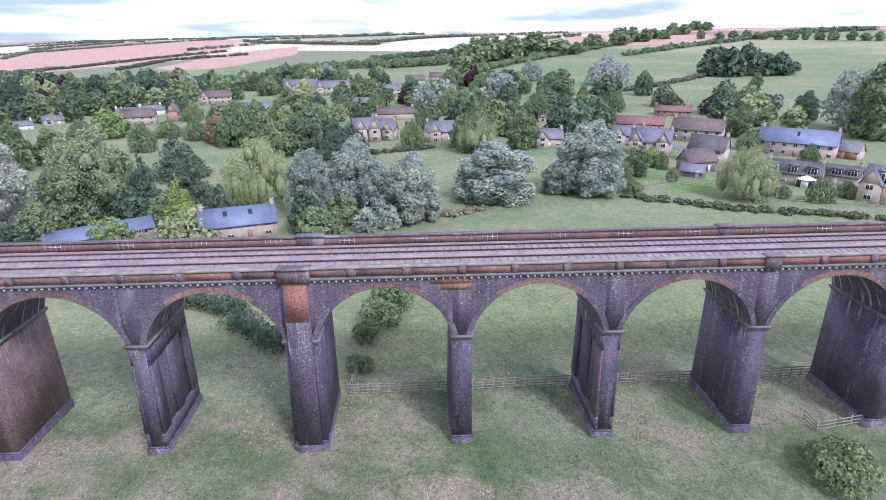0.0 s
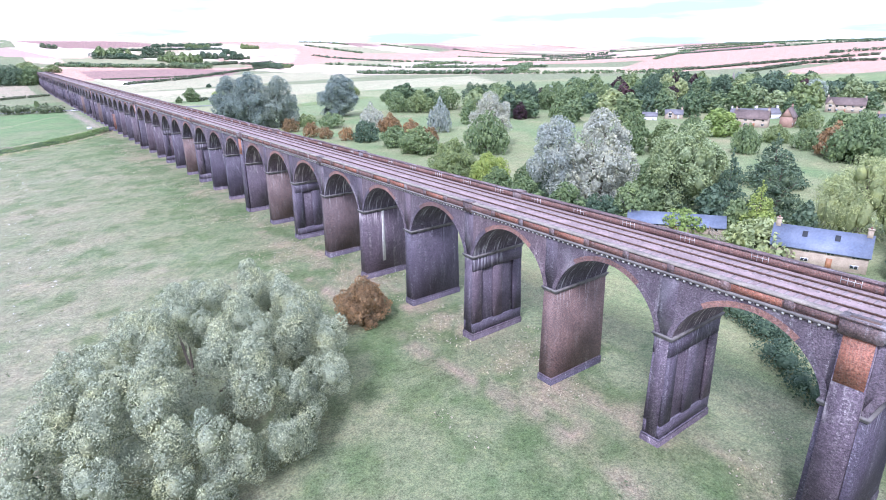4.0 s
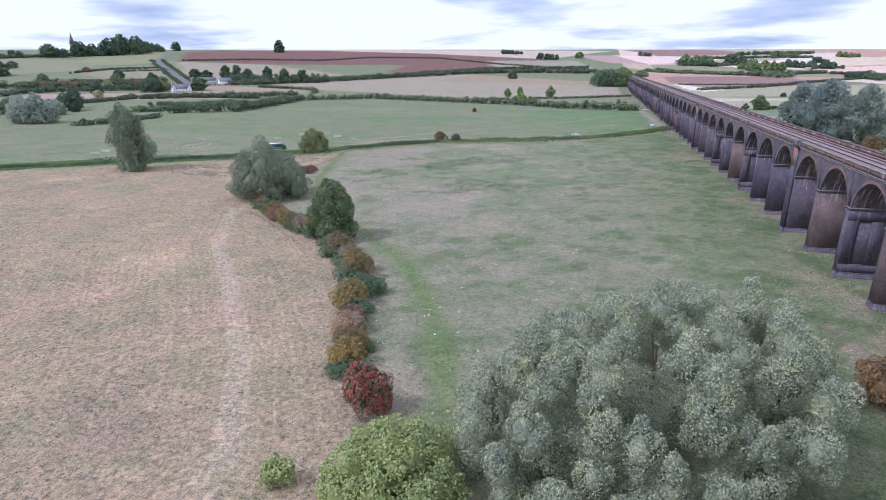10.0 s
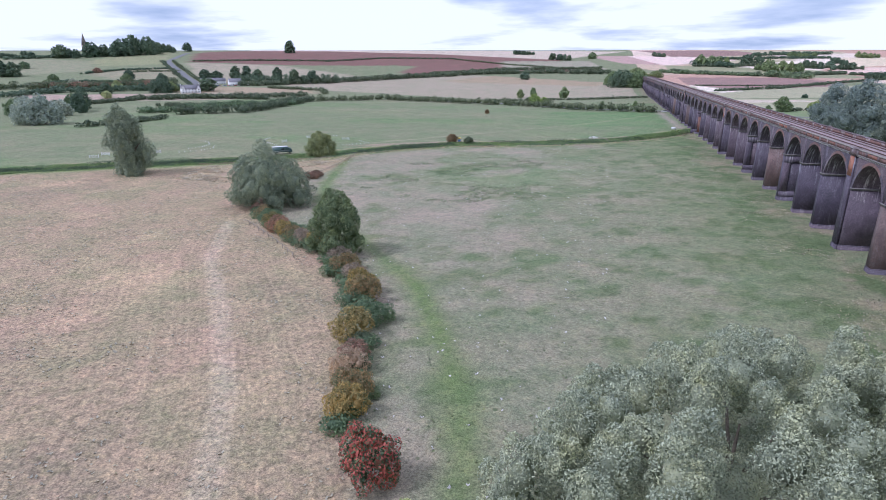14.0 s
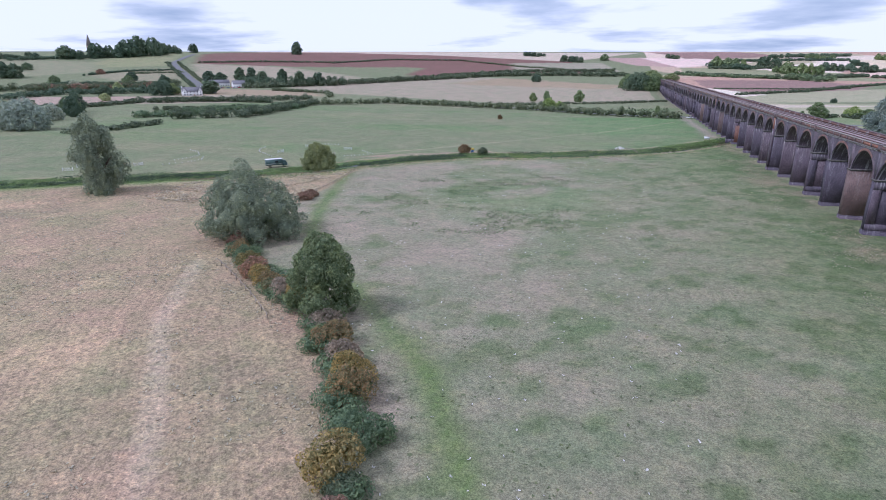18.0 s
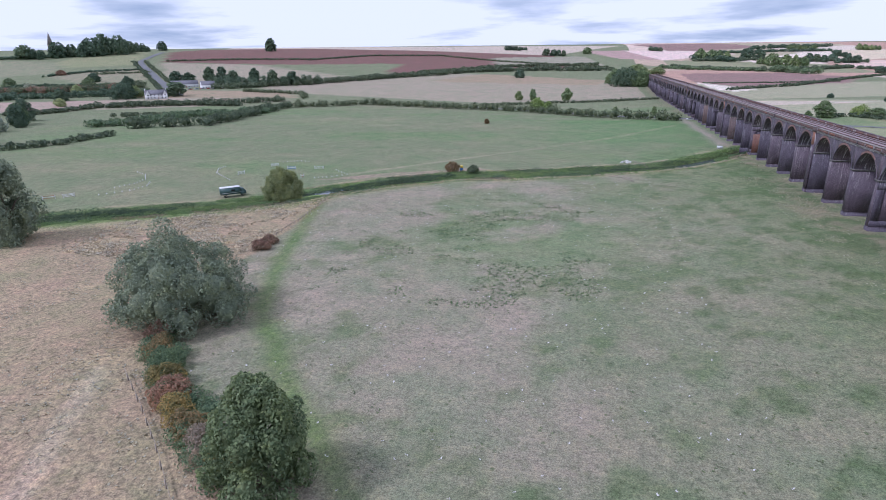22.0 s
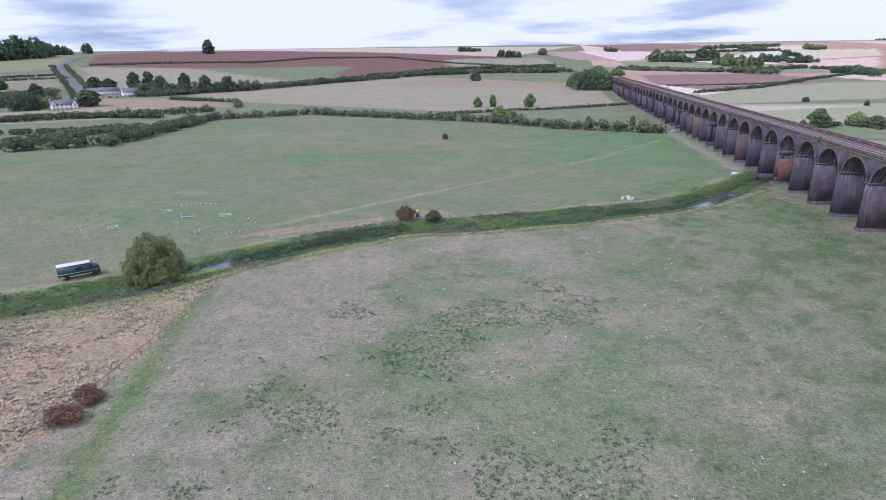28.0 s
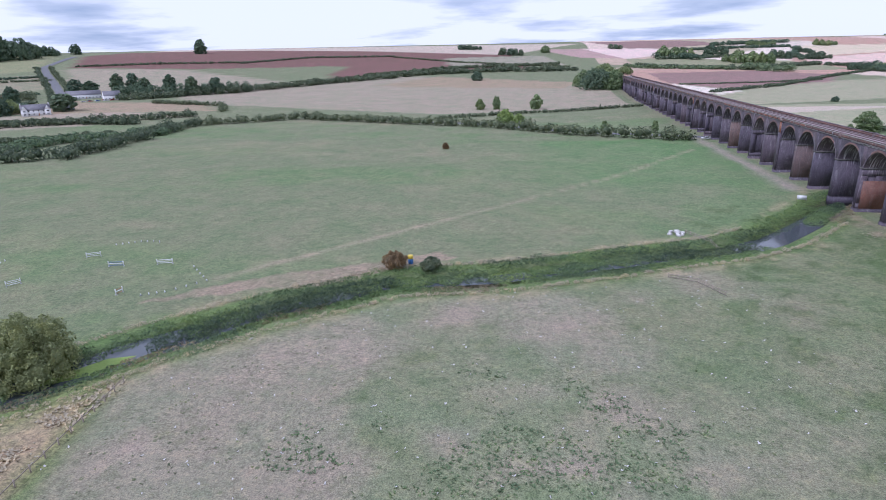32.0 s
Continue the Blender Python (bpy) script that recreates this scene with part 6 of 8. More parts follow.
plant("village_tree", "tree", "green", 203.0, 450.0, 9.5, 19.8, "leafy tree in the belt before the village", group='village trees', count=11000, size=0.38)
plant("village_tree", "tree", "green", 196.2, 374.3, 8.4, 17.4, "leafy tree in the belt before the village", group='village trees', count=11000, size=0.38)
house(66.0, 25.4, -72, 14.5, 4.5, 6.4, STONE, BLUE_SLATE, "long stone farmhouse with a blue slate roof", rooflights=2)
house(65.2, 52.6, -56, 18.9, 4.7, 3.5, STONE, BLUE_SLATE, "low farm outbuilding with a blue slate roof", storeys=1, chimney=0)
house(181.2, 9.1, -71, 9.9, 5.4, 9.1, STONE, GREY_SLATE, "gabled stone house with slate roof", wings=2)
house(185.6, 1.8, -107, 9.4, 5.2, 7.6, STONE, GREY_SLATE, "gabled stone house with slate roof", wings=2)
house(179.0, -20.9, -75, 13.1, 7.2, 7.8, STONE, GREY_SLATE, "stone cottage with slate roof", wings=1)
house(248.6, -0.3, -83, 18.3, 8.0, 5.7, STONE, BROWN_TILE, "long house with brown tile roof")
house(253.8, 111.1, 12, 9.6, 5.3, 8.8, RED_WALL, BROWN_TILE, "steep gabled brick cottage")
house(242.1, 122.8, -73, 14.9, 8.0, 7.6, STONE, BROWN_TILE, "stone cottage with brown roof")
house(245.3, 165.5, -54, 8.8, 4.8, 4.7, STONE, GREY_SLATE, "stone cottage with slate roof", wings=1)
house(230.7, 170.4, -57, 7.3, 4.5, 4.0, WHITE_WALL, GREY_SLATE, "small cottage with dark roof")
house(339.9, 117.4, -72, 18.8, 8.0, 8.1, STONE, BROWN_TILE, "broad house with hipped brown roof", wings=1)
house(280.9, 73.0, -66, 21.6, 8.0, 6.3, RED_WALL, GREY_SLATE, "row of low brick cottages")
house(397.4, 73.4, -79, 24.2, 8.0, 9.5, STONE, GREY_SLATE, "large stone house with many slate roofs", wings=2)
house(378.7, 48.0, -70, 24.0, 8.0, 9.5, STONE, GREY_SLATE, "large stone house with many slate roofs", wings=2)
house(413.4, -10.7, -86, 14.7, 8.0, 7.7, STONE, BROWN_TILE, "stone house with brown tile roof")
house(439.0, -30.6, -92, 16.5, 8.0, 6.8, STONE, BROWN_TILE, "stone house with brown tile roof")
house(357.9, 6.8, -77, 13.8, 7.6, 7.2, STONE, GREY_SLATE, "slate-roofed house among trees")
house(307.5, 21.8, -95, 13.4, 7.4, 5.6, STONE, GREY_SLATE, "slate-roofed house among trees")
house(246.3, -55.4, -89, 14.1, 7.8, 7.4, WHITE_WALL, GREY_SLATE, "white gabled house with slate roof")
house(227.5, -76.2, -103, 14.6, 8.0, 4.3, STONE, BROWN_TILE, "house with brown tile roof", wings=1)
house(161.9, -58.9, -95, 9.8, 5.4, 6.5, STONE, GREY_SLATE, "stone cottage with slate roof", wings=1)
house(199.1, -106.5, -113, 20.4, 8.0, 5.8, RED_WALL, RED_TILE, "long house with a red tile roof", storeys=1)
house(163.9, -89.1, -106, 11.4, 6.3, 6.9, STONE, GREY_SLATE, "large stone house with slate roof", wings=2)
house(145.6, -90.5, -119, 13.3, 7.3, 8.4, STONE, GREY_SLATE, "large stone house with slate roof", wings=2)
house(169.1, -117.8, -124, 18.1, 8.0, 8.4, STONE, BROWN_TILE, "long stone house with brown tile roof")
house(129.6, -102.5, -132, 11.0, 6.0, 8.3, CREAM_WALL, DARK_TILE, "cream house with a dark thatched roof")
house(117.3, -93.0, -77, 9.6, 5.3, 6.7, DARK_BOARD, BROWN_TILE, "timber barn with brown tile roof", chimney=0, storeys=1)
house(110.6, -89.0, -127, 6.4, 4.5, 3.5, DARK_BOARD, GREY_SLATE, "small timber garden shed", chimney=0, storeys=1)
house(231.4, -135.1, -114, 16.8, 8.0, 4.4, RED_WALL, RED_TILE, "bungalow with red tile roof", storeys=1)
house(138.3, -137.0, -132, 22.6, 8.0, 8.7, CREAM_WALL, BLUE_SLATE, "long cream house with a blue slate roof", rooflights=1)
house(131.8, -149.4, -148, 8.7, 4.8, 5.3, CREAM_WALL, GREY_SLATE, "garage with two orange timber doors", storeys=1, chimney=0, garage=True)
house(101.1, -112.1, -131, 13.5, 7.4, 6.0, STONE, DARK_TILE, "modern house with dark tile roof and white dormers", dormers=3)
house(99.4, -123.1, -134, 10.5, 5.8, 5.1, STONE, DARK_TILE, "modern house with dark tile roof and white dormers", dormers=3)
house(80.1, -120.2, -147, 7.9, 4.5, 8.6, STONE, GREY_SLATE, "stone house with dark slate roof and dormer", wings=1, dormers=1)
house(279.9, 133.3, -36, 12.2, 6.7, 5.4, WHITE_WALL, GREY_SLATE, "pale house among trees")
house(279.0, 145.0, -64, 12.2, 6.7, 4.4, WHITE_WALL, GREY_SLATE, "pale house among trees")
hedge("hedge", ((-366, 385), (-319, 412), (-330, 481), (-339, 555)), 8, 12, "hedge", "dark overgrown field hedge", 40, 1.22, 13)
hedge("hedge", ((-339, 555), (-268, 594), (-190, 561), (-120, 534), (-62, 491), (-8, 460)), 6.5, 9, "hedge", "dark overgrown roadside hedge", 36, 1.08, 23)
hedge("hedge", ((-504, 518), (-435, 559), (-367, 603)), 6.5, 9, "hedge", "dark overgrown field hedge", 34, 1.35, 85)
hedge("hedge", ((-477, 701), (-384, 675), (-359, 629)), 4.5, 7, "hedge", "belt of dark thorn scrub", 14, 1.62, 1)
hedge("hedge", ((-163, 587), (-105, 619), (-58, 637), (-3, 658)), 3, 4, "hedge", "trimmed dark green field hedge", 16, 1.22, 86)
hedge("hedge", ((-630, 641), (-612, 665), (-608, 690)), 6, 10, "hedge", "belt of dark thorn scrub", 14, 1.62, 3)
hedge("hedge", ((-535, 733), (-454, 806), (-388, 902), (-277, 1061), (-137, 1141), (-33, 1155)), 9, 16, "hedge", "belt of trees along the old railway", 30, 2.16, 84)
hedge("hedge", ((-357, 1014), (-235, 1149), (-60, 1247)), 6, 10, "hedge", "belt of trees on the slope", 22, 2.43, 49)
hedge("hedge", ((-849, 1038), (-742, 1102), (-614, 1149)), 4, 7, "hedge", "thin dark hedge between fields", 12, 1.89, 28)
hedge("hedge", ((-609, 1141), (-522, 1251), (-375, 1305)), 4, 7, "hedge", "thin dark hedge between fields", 12, 1.89, 81)
hedge("hedge", ((-372, 1296), (-228, 1239), (-41, 1212)), 4, 6, "hedge", "overgrown hedge between two fields", 8, 1.89, 59)
hedge("hedge", ((-839, 848), (-808, 874), (-771, 896)), 4, 6, "hedge", "overgrown hedge between two fields", 8, 1.89, 26)
hedge("hedge", ((-579, 644), (-602, 654), (-619, 631)), 6, 10, "hedge", "belt of dark scrub round a house", 12, 1.62, 45)
hedge("hedge", ((85, 796), (169, 864), (289, 1014), (432, 1184)), 4, 7, "hedge", "overgrown dark hedge between fields", 10, 1.76, 33)
hedge("hedge", ((73, 888), (158, 910), (251, 951)), 2, 4, "hedge", "low dark hedge between fields", 8, 1.62, 2)
plant("farm_tree", "tree", "dark", -509.9, 783.9, 23.2, 18.1, "dark tree in the farm's shelter belt", group='farm belt', count=1000, size=1.7)
plant("farm_tree", "tree", "dark", -485.2, 786.7, 21.2, 18.0, "dark tree in the farm's shelter belt", group='farm belt', count=1000, size=1.7)
plant("farm_tree", "tree", "dark", -463.7, 802.2, 18.8, 16.9, "dark tree in the farm's shelter belt", group='farm belt', count=1000, size=1.7)
plant("farm_tree", "tree", "dark", -541.2, 779.3, 19.9, 18.1, "dark tree in the farm's shelter belt", group='farm belt', count=1000, size=1.7)
plant("farm_tree", "tree", "dark", -594.9, 805.2, 22.1, 18.9, "dark tree in the farm's shelter belt", group='farm belt', count=1000, size=1.7)
plant("farm_tree", "tree", "dark", -585.3, 820.1, 21.8, 16.3, "dark tree in the farm's shelter belt", group='farm belt', count=1000, size=1.7)
plant("farm_tree", "tree", "dark", -622.7, 771.5, 18.4, 21.9, "dark tree in the farm's shelter belt", group='farm belt', count=1000, size=1.7)
plant("farm_tree", "tree", "dark", -603.7, 772.2, 16.7, 21.8, "dark tree in the farm's shelter belt", group='farm belt', count=1000, size=1.7)
plant("farm_tree", "tree", "dark", -515.7, 630.4, 16.0, 25.0, "dark tree in the farm's shelter belt", group='farm belt', count=1000, size=1.7)
plant("lone_tree", "dome", "dark", -770.3, 1284.3, 27.8, 26.0, "lone rounded tree on the skyline", count=1000, size=1.7)
plant("ridge_tree", "tree", "dark", -1086.5, 1103.0, 26.6, 40.0, "dark tree on the ridge near the church", group='ridge trees', count=1000, size=1.7)
plant("ridge_tree", "tree", "dark", -1062.3, 1104.1, 26.5, 25.0, "dark tree on the ridge near the church", group='ridge trees', count=1000, size=1.7)
plant("ridge_tree", "tree", "dark", -1038.5, 1103.1, 24.0, 24.9, "dark tree on the ridge near the church", group='ridge trees', count=1000, size=1.7)
plant("ridge_tree", "tree", "dark", -1094.4, 1162.6, 29.1, 42.1, "dark tree on the ridge near the church", group='ridge trees', count=1000, size=1.7)
plant("ridge_tree", "tree", "dark", -1057.3, 1163.9, 26.3, 41.9, "dark tree on the ridge near the church", group='ridge trees', count=1000, size=1.7)
plant("ridge_tree", "tree", "dark", -1069.0, 1198.1, 19.0, 28.8, "dark tree on the ridge near the church", group='ridge trees', count=1000, size=1.7)
plant("ridge_tree", "tree", "dark", -1051.8, 1199.0, 18.9, 18.0, "dark tree on the ridge near the church", group='ridge trees', count=1000, size=1.7)
plant("ridge_tree", "tree", "dark", -1032.9, 1195.9, 17.2, 17.9, "dark tree on the ridge near the church", group='ridge trees', count=1000, size=1.7)
plant("ridge_tree", "tree", "dark", -1016.7, 1236.6, 19.9, 25.9, "dark tree on the ridge near the church", group='ridge trees', count=1000, size=1.7)
plant("ridge_tree", "tree", "dark", -1222.9, 931.5, 11.4, 13.9, "dark tree on the ridge near the church", group='ridge trees', count=1000, size=1.7)
plant("ridge_tree", "tree", "dark", -1209.5, 932.4, 10.5, 13.9, "dark tree on the ridge near the church", group='ridge trees', count=1000, size=1.7)
plant("ridge_tree", "tree", "dark", -1197.4, 934.3, 9.7, 13.9, "dark tree on the ridge near the church", group='ridge trees', count=1000, size=1.7)
plant("ridge_tree", "tree", "dark", -1200.2, 944.8, 8.1, 8.7, "dark tree on the ridge near the church", group='ridge trees', count=1000, size=1.7)
plant("ridge_tree", "tree", "dark", -1191.5, 945.1, 7.6, 8.7, "dark tree on the ridge near the church", group='ridge trees', count=1000, size=1.7)
plant("ridge_tree", "tree", "dark", -1179.3, 953.4, 13.9, 18.2, "dark tree on the ridge near the church", group='ridge trees', count=1000, size=1.7)
plant("ridge_tree", "tree", "dark", -1162.8, 955.3, 12.7, 18.2, "dark tree on the ridge near the church", group='ridge trees', count=1000, size=1.7)
plant("ridge_tree", "tree", "dark", -1118.9, 981.7, 25.7, 38.5, "dark tree on the ridge near the church", group='ridge trees', count=1000, size=1.7)
plant("ridge_tree", "tree", "dark", -1104.0, 988.5, 18.8, 18.4, "dark tree on the ridge near the church", group='ridge trees', count=1000, size=1.7)
plant("ridge_tree", "tree", "dark", -1088.4, 991.2, 17.1, 18.4, "dark tree on the ridge near the church", group='ridge trees', count=1000, size=1.7)
plant("ridge_tree", "tree", "dark", -1081.2, 1023.6, 28.4, 41.7, "dark tree on the ridge near the church", group='ridge trees', count=1000, size=1.7)
plant("ridge_tree", "tree", "dark", -1069.2, 1042.1, 23.1, 26.4, "dark tree on the ridge near the church", group='ridge trees', count=1000, size=1.7)
plant("ridge_tree", "tree", "dark", -1048.1, 1047.1, 21.0, 26.3, "dark tree on the ridge near the church", group='ridge trees', count=1000, size=1.7)
plant("ridge_tree", "tree", "dark", -1045.0, 1068.0, 33.6, 52.3, "dark tree on the ridge near the church", group='ridge trees', count=1000, size=1.7)
plant("ridge_tree", "tree", "dark", -1041.7, 1095.4, 40.4, 37.8, "dark tree on the ridge near the church", group='ridge trees', count=1000, size=1.7)
plant("ridge_tree", "tree", "dark", -1012.8, 1104.1, 36.5, 37.9, "dark tree on the ridge near the church", group='ridge trees', count=1000, size=1.7)
plant("ridge_tree", "tree", "dark", -1035.4, 1133.2, 27.1, 26.4, "dark tree on the ridge near the church", group='ridge trees', count=1000, size=1.7)
plant("ridge_tree", "tree", "dark", -1012.3, 1135.8, 24.5, 26.3, "dark tree on the ridge near the church", group='ridge trees', count=1000, size=1.7)
plant("ridge_tree", "tree", "dark", -1051.2, 1193.1, 14.6, 16.2, "dark tree on the ridge near the church", group='ridge trees', count=1000, size=1.7)
plant("ridge_tree", "tree", "dark", -1034.4, 1191.5, 13.4, 16.2, "dark tree on the ridge near the church", group='ridge trees', count=1000, size=1.7)
plant("ridge_tree", "tree", "dark", -1017.6, 1189.9, 12.3, 16.1, "dark tree on the ridge near the church", group='ridge trees', count=1000, size=1.7)
plant("valley_tree", "tree", "grey", -392.3, 300.4, 17.9, 27.1, "rounded tree in the valley hedges", count=11000, size=0.38)
plant("valley_tree", "tree", "grey", -402.5, 296.3, 16.3, 20.2, "rounded tree in the valley hedges", count=11000, size=0.38)
plant("valley_tree", "tree", "dark", -489.5, 421.7, 16.8, 16.1, "rounded tree in the valley hedges", count=11000, size=0.38)
plant("valley_tree", "tree", "dark", -447.9, 381.5, 7.4, 8.5, "rounded tree in the valley hedges", count=11000, size=0.38)
plant("valley_tree", "tree", "dark", -466.1, 373.7, 10.2, 12.7, "rounded tree in the valley hedges", count=11000, size=0.38)
plant("hedgerow_tree", "tree", "green", -136.7, 661.1, 9.1, 8.4, "small tree standing in the hedgerow", count=1000, size=1.7)
plant("hedgerow_tree", "tree", "green", -122.6, 662.2, 11.1, 7.3, "small tree standing in the hedgerow", count=1000, size=1.7)
plant("hedgerow_tree", "tree", "green", -89.0, 661.9, 12.0, 11.4, "small tree standing in the hedgerow", count=1000, size=1.7)
plant("hedgerow_tree", "tree", "lime", -107.4, 548.3, 10.1, 12.5, "small tree standing in the hedgerow", count=1000, size=1.7)
plant("hedgerow_tree", "tree", "lime", -99.1, 547.0, 7.2, 9.1, "small tree standing in the hedgerow", count=1000, size=1.7)
plant("hedgerow_tree", "tree", "green", -47.5, 508.6, 6.1, 4.4, "small tree standing in the hedgerow", count=1000, size=1.7)
plant("hedgerow_tree", "tree", "green", -22.1, 492.0, 6.8, 4.2, "small tree standing in the hedgerow", count=1000, size=1.7)
plant("hedgerow_tree", "tree", "dark", -175.0, 984.1, 12.6, 18.2, "small tree standing in the hedgerow", count=1000, size=1.7)
plant("hedgerow_tree", "tree", "russet", -130.6, 441.5, 2.8, 2.6, "small tree standing in the hedgerow", count=1000, size=1.7)
plant("embankment_tree", "dome", "dark", -25.7, 835.4, 22.3, 39.9, "tree on the wooded embankment at the end of the viaduct", group='embankment trees', count=11000, size=0.38)
plant("embankment_tree", "dome", "green", -6.8, 830.5, 20.1, 29.6, "tree on the wooded embankment at the end of the viaduct", group='embankment trees', count=11000, size=0.38)
plant("embankment_tree", "dome", "green", -36.7, 877.8, 18.2, 28.2, "tree on the wooded embankment at the end of the viaduct", group='embankment trees', count=11000, size=0.38)
plant("embankment_tree", "dome", "green", -0.6, 1030.9, 17.6, 42.0, "tree on the wooded embankment at the end of the viaduct", group='embankment trees', count=11000, size=0.38)
plant("embankment_tree", "dome", "green", 33.2, 1080.8, 10.9, 26.4, "tree on the wooded embankment at the end of the viaduct", group='embankment trees', count=11000, size=0.38)
plant("field_tree", "tree", "green", 80.9, 487.1, 10.8, 15.1, "rounded tree beyond the viaduct", count=11000, size=0.38)
plant("field_tree", "tree", "green", 69.3, 479.8, 5.0, 6.5, "rounded tree beyond the viaduct", count=11000, size=0.38)
plant("field_tree", "tree", "lime", 105.8, 497.6, 7.1, 13.3, "rounded tree beyond the viaduct", count=11000, size=0.38)
plant("field_tree", "tree", "green", 110.9, 489.5, 6.3, 16.3, "rounded tree beyond the viaduct", count=11000, size=0.38)
plant("field_tree", "tree", "dark", 149.8, 681.2, 3.8, 6.9, "rounded tree beyond the viaduct", count=11000, size=0.38)
plant("field_tree", "tree", "dark", 176.1, 634.7, 3.9, 4.5, "rounded tree beyond the viaduct", count=11000, size=0.38)
hedge("hedge", ((78, 487), (100, 495), (109, 473)), 3, 5, "hedge", "field hedge beyond the viaduct", 18, 1.08, 27)
plant("far_tree", "tree", "dark", -167.8, 1388.2, 14.6, 19.8, "distant hedgerow tree among pale fields", group='distant trees', count=1000, size=1.7)
plant("far_tree", "tree", "dark", -152.0, 1387.8, 13.4, 19.7, "distant hedgerow tree among pale fields", group='distant trees', count=1000, size=1.7)
plant("far_tree", "tree", "dark", -141.3, 1389.4, 13.3, 12.3, "distant hedgerow tree among pale fields", group='distant trees', count=1000, size=1.7)
plant("far_tree", "tree", "dark", -131.4, 1388.5, 12.2, 12.3, "distant hedgerow tree among pale fields", group='distant trees', count=1000, size=1.7)
plant("far_tree", "tree", "green", -82.4, 1454.5, 14.0, 22.2, "distant hedgerow tree among pale fields", group='distant trees', count=1000, size=1.7)
plant("far_tree", "tree", "dark", 60.5, 1562.0, 10.6, 14.2, "distant hedgerow tree among pale fields", group='distant trees', count=1000, size=1.7)
plant("far_tree", "tree", "dark", 71.2, 1559.3, 9.9, 14.1, "distant hedgerow tree among pale fields", group='distant trees', count=1000, size=1.7)
plant("far_tree", "tree", "dark", 82.1, 1558.1, 9.1, 14.1, "distant hedgerow tree among pale fields", group='distant trees', count=1000, size=1.7)
plant("far_tree", "tree", "green", 145.2, 1399.6, 21.5, 28.8, "distant hedgerow tree among pale fields", group='distant trees', count=1000, size=1.7)
plant("far_tree", "tree", "green", 167.6, 1401.5, 19.6, 28.7, "distant hedgerow tree among pale fields", group='distant trees', count=1000, size=1.7)
plant("far_tree", "tree", "green", 183.0, 1403.4, 19.3, 17.9, "distant hedgerow tree among pale fields", group='distant trees', count=1000, size=1.7)
plant("far_tree", "tree", "green", 196.7, 1403.6, 17.6, 17.9, "distant hedgerow tree among pale fields", group='distant trees', count=1000, size=1.7)
plant("far_tree", "tree", "dark", 246.7, 1461.4, 21.0, 29.8, "distant hedgerow tree among pale fields", group='distant trees', count=1000, size=1.7)
plant("far_tree", "tree", "dark", 269.8, 1463.8, 19.1, 29.7, "distant hedgerow tree among pale fields", group='distant trees', count=1000, size=1.7)
plant("far_tree", "tree", "green", 264.2, 1331.4, 22.4, 31.3, "distant hedgerow tree among pale fields", group='distant trees', count=1000, size=1.7)
plant("far_tree", "tree", "green", 286.6, 1327.8, 20.2, 31.1, "distant hedgerow tree among pale fields", group='distant trees', count=1000, size=1.7)
plant("far_tree", "tree", "green", 302.0, 1326.0, 19.9, 19.3, "distant hedgerow tree among pale fields", group='distant trees', count=1000, size=1.7)
plant("far_tree", "tree", "green", 315.1, 1321.8, 18.0, 19.2, "distant hedgerow tree among pale fields", group='distant trees', count=1000, size=1.7)
plant("far_tree", "tree", "dark", 356.7, 1433.9, 16.7, 19.2, "distant hedgerow tree among pale fields", group='distant trees', count=1000, size=1.7)
plant("far_tree", "tree", "dark", 371.0, 1434.1, 15.3, 19.1, "distant hedgerow tree among pale fields", group='distant trees', count=1000, size=1.7)
plant("far_tree", "tree", "dark", 384.8, 1432.6, 13.8, 19.1, "distant hedgerow tree among pale fields", group='distant trees', count=1000, size=1.7)
plant("far_tree", "tree", "green", 247.5, 1352.4, 12.4, 13.7, "distant hedgerow tree among pale fields", group='distant trees', count=1000, size=1.7)
plant("far_tree", "tree", "green", 257.5, 1351.2, 11.4, 13.6, "distant hedgerow tree among pale fields", group='distant trees', count=1000, size=1.7)
plant("far_tree", "tree", "dark", 453.5, 1578.5, 10.3, 15.8, "distant hedgerow tree among pale fields", group='distant trees', count=1000, size=1.7)
plant("far_tree", "tree", "dark", 462.0, 1579.6, 10.3, 9.9, "distant hedgerow tree among pale fields", group='distant trees', count=1000, size=1.7)
plant("far_tree", "tree", "dark", 467.8, 1575.5, 9.6, 9.8, "distant hedgerow tree among pale fields", group='distant trees', count=1000, size=1.7)
plant("far_tree", "tree", "dark", 472.9, 1577.4, 9.5, 9.8, "distant hedgerow tree among pale fields", group='distant trees', count=1000, size=1.7)
plant("far_tree", "tree", "dark", 478.7, 1573.3, 8.9, 9.8, "distant hedgerow tree among pale fields", group='distant trees', count=1000, size=1.7)
plant("far_tree", "tree", "green", 570.0, 1779.0, 14.6, 17.8, "distant hedgerow tree among pale fields", group='distant trees', count=1000, size=1.7)
plant("far_tree", "tree", "green", 582.1, 1776.4, 13.4, 17.8, "distant hedgerow tree among pale fields", group='distant trees', count=1000, size=1.7)
plant("far_tree", "tree", "green", 595.0, 1775.6, 12.4, 17.7, "distant hedgerow tree among pale fields", group='distant trees', count=1000, size=1.7)
plant("far_tree", "tree", "green", 611.9, 1795.8, 10.4, 11.2, "distant hedgerow tree among pale fields", group='distant trees', count=1000, size=1.7)
plant("far_tree", "tree", "green", 619.0, 1792.9, 9.8, 11.2, "distant hedgerow tree among pale fields", group='distant trees', count=1000, size=1.7)
plant("far_tree", "tree", "dark", 380.2, 1164.3, 11.2, 16.9, "distant hedgerow tree among pale fields", group='distant trees', count=1000, size=1.7)
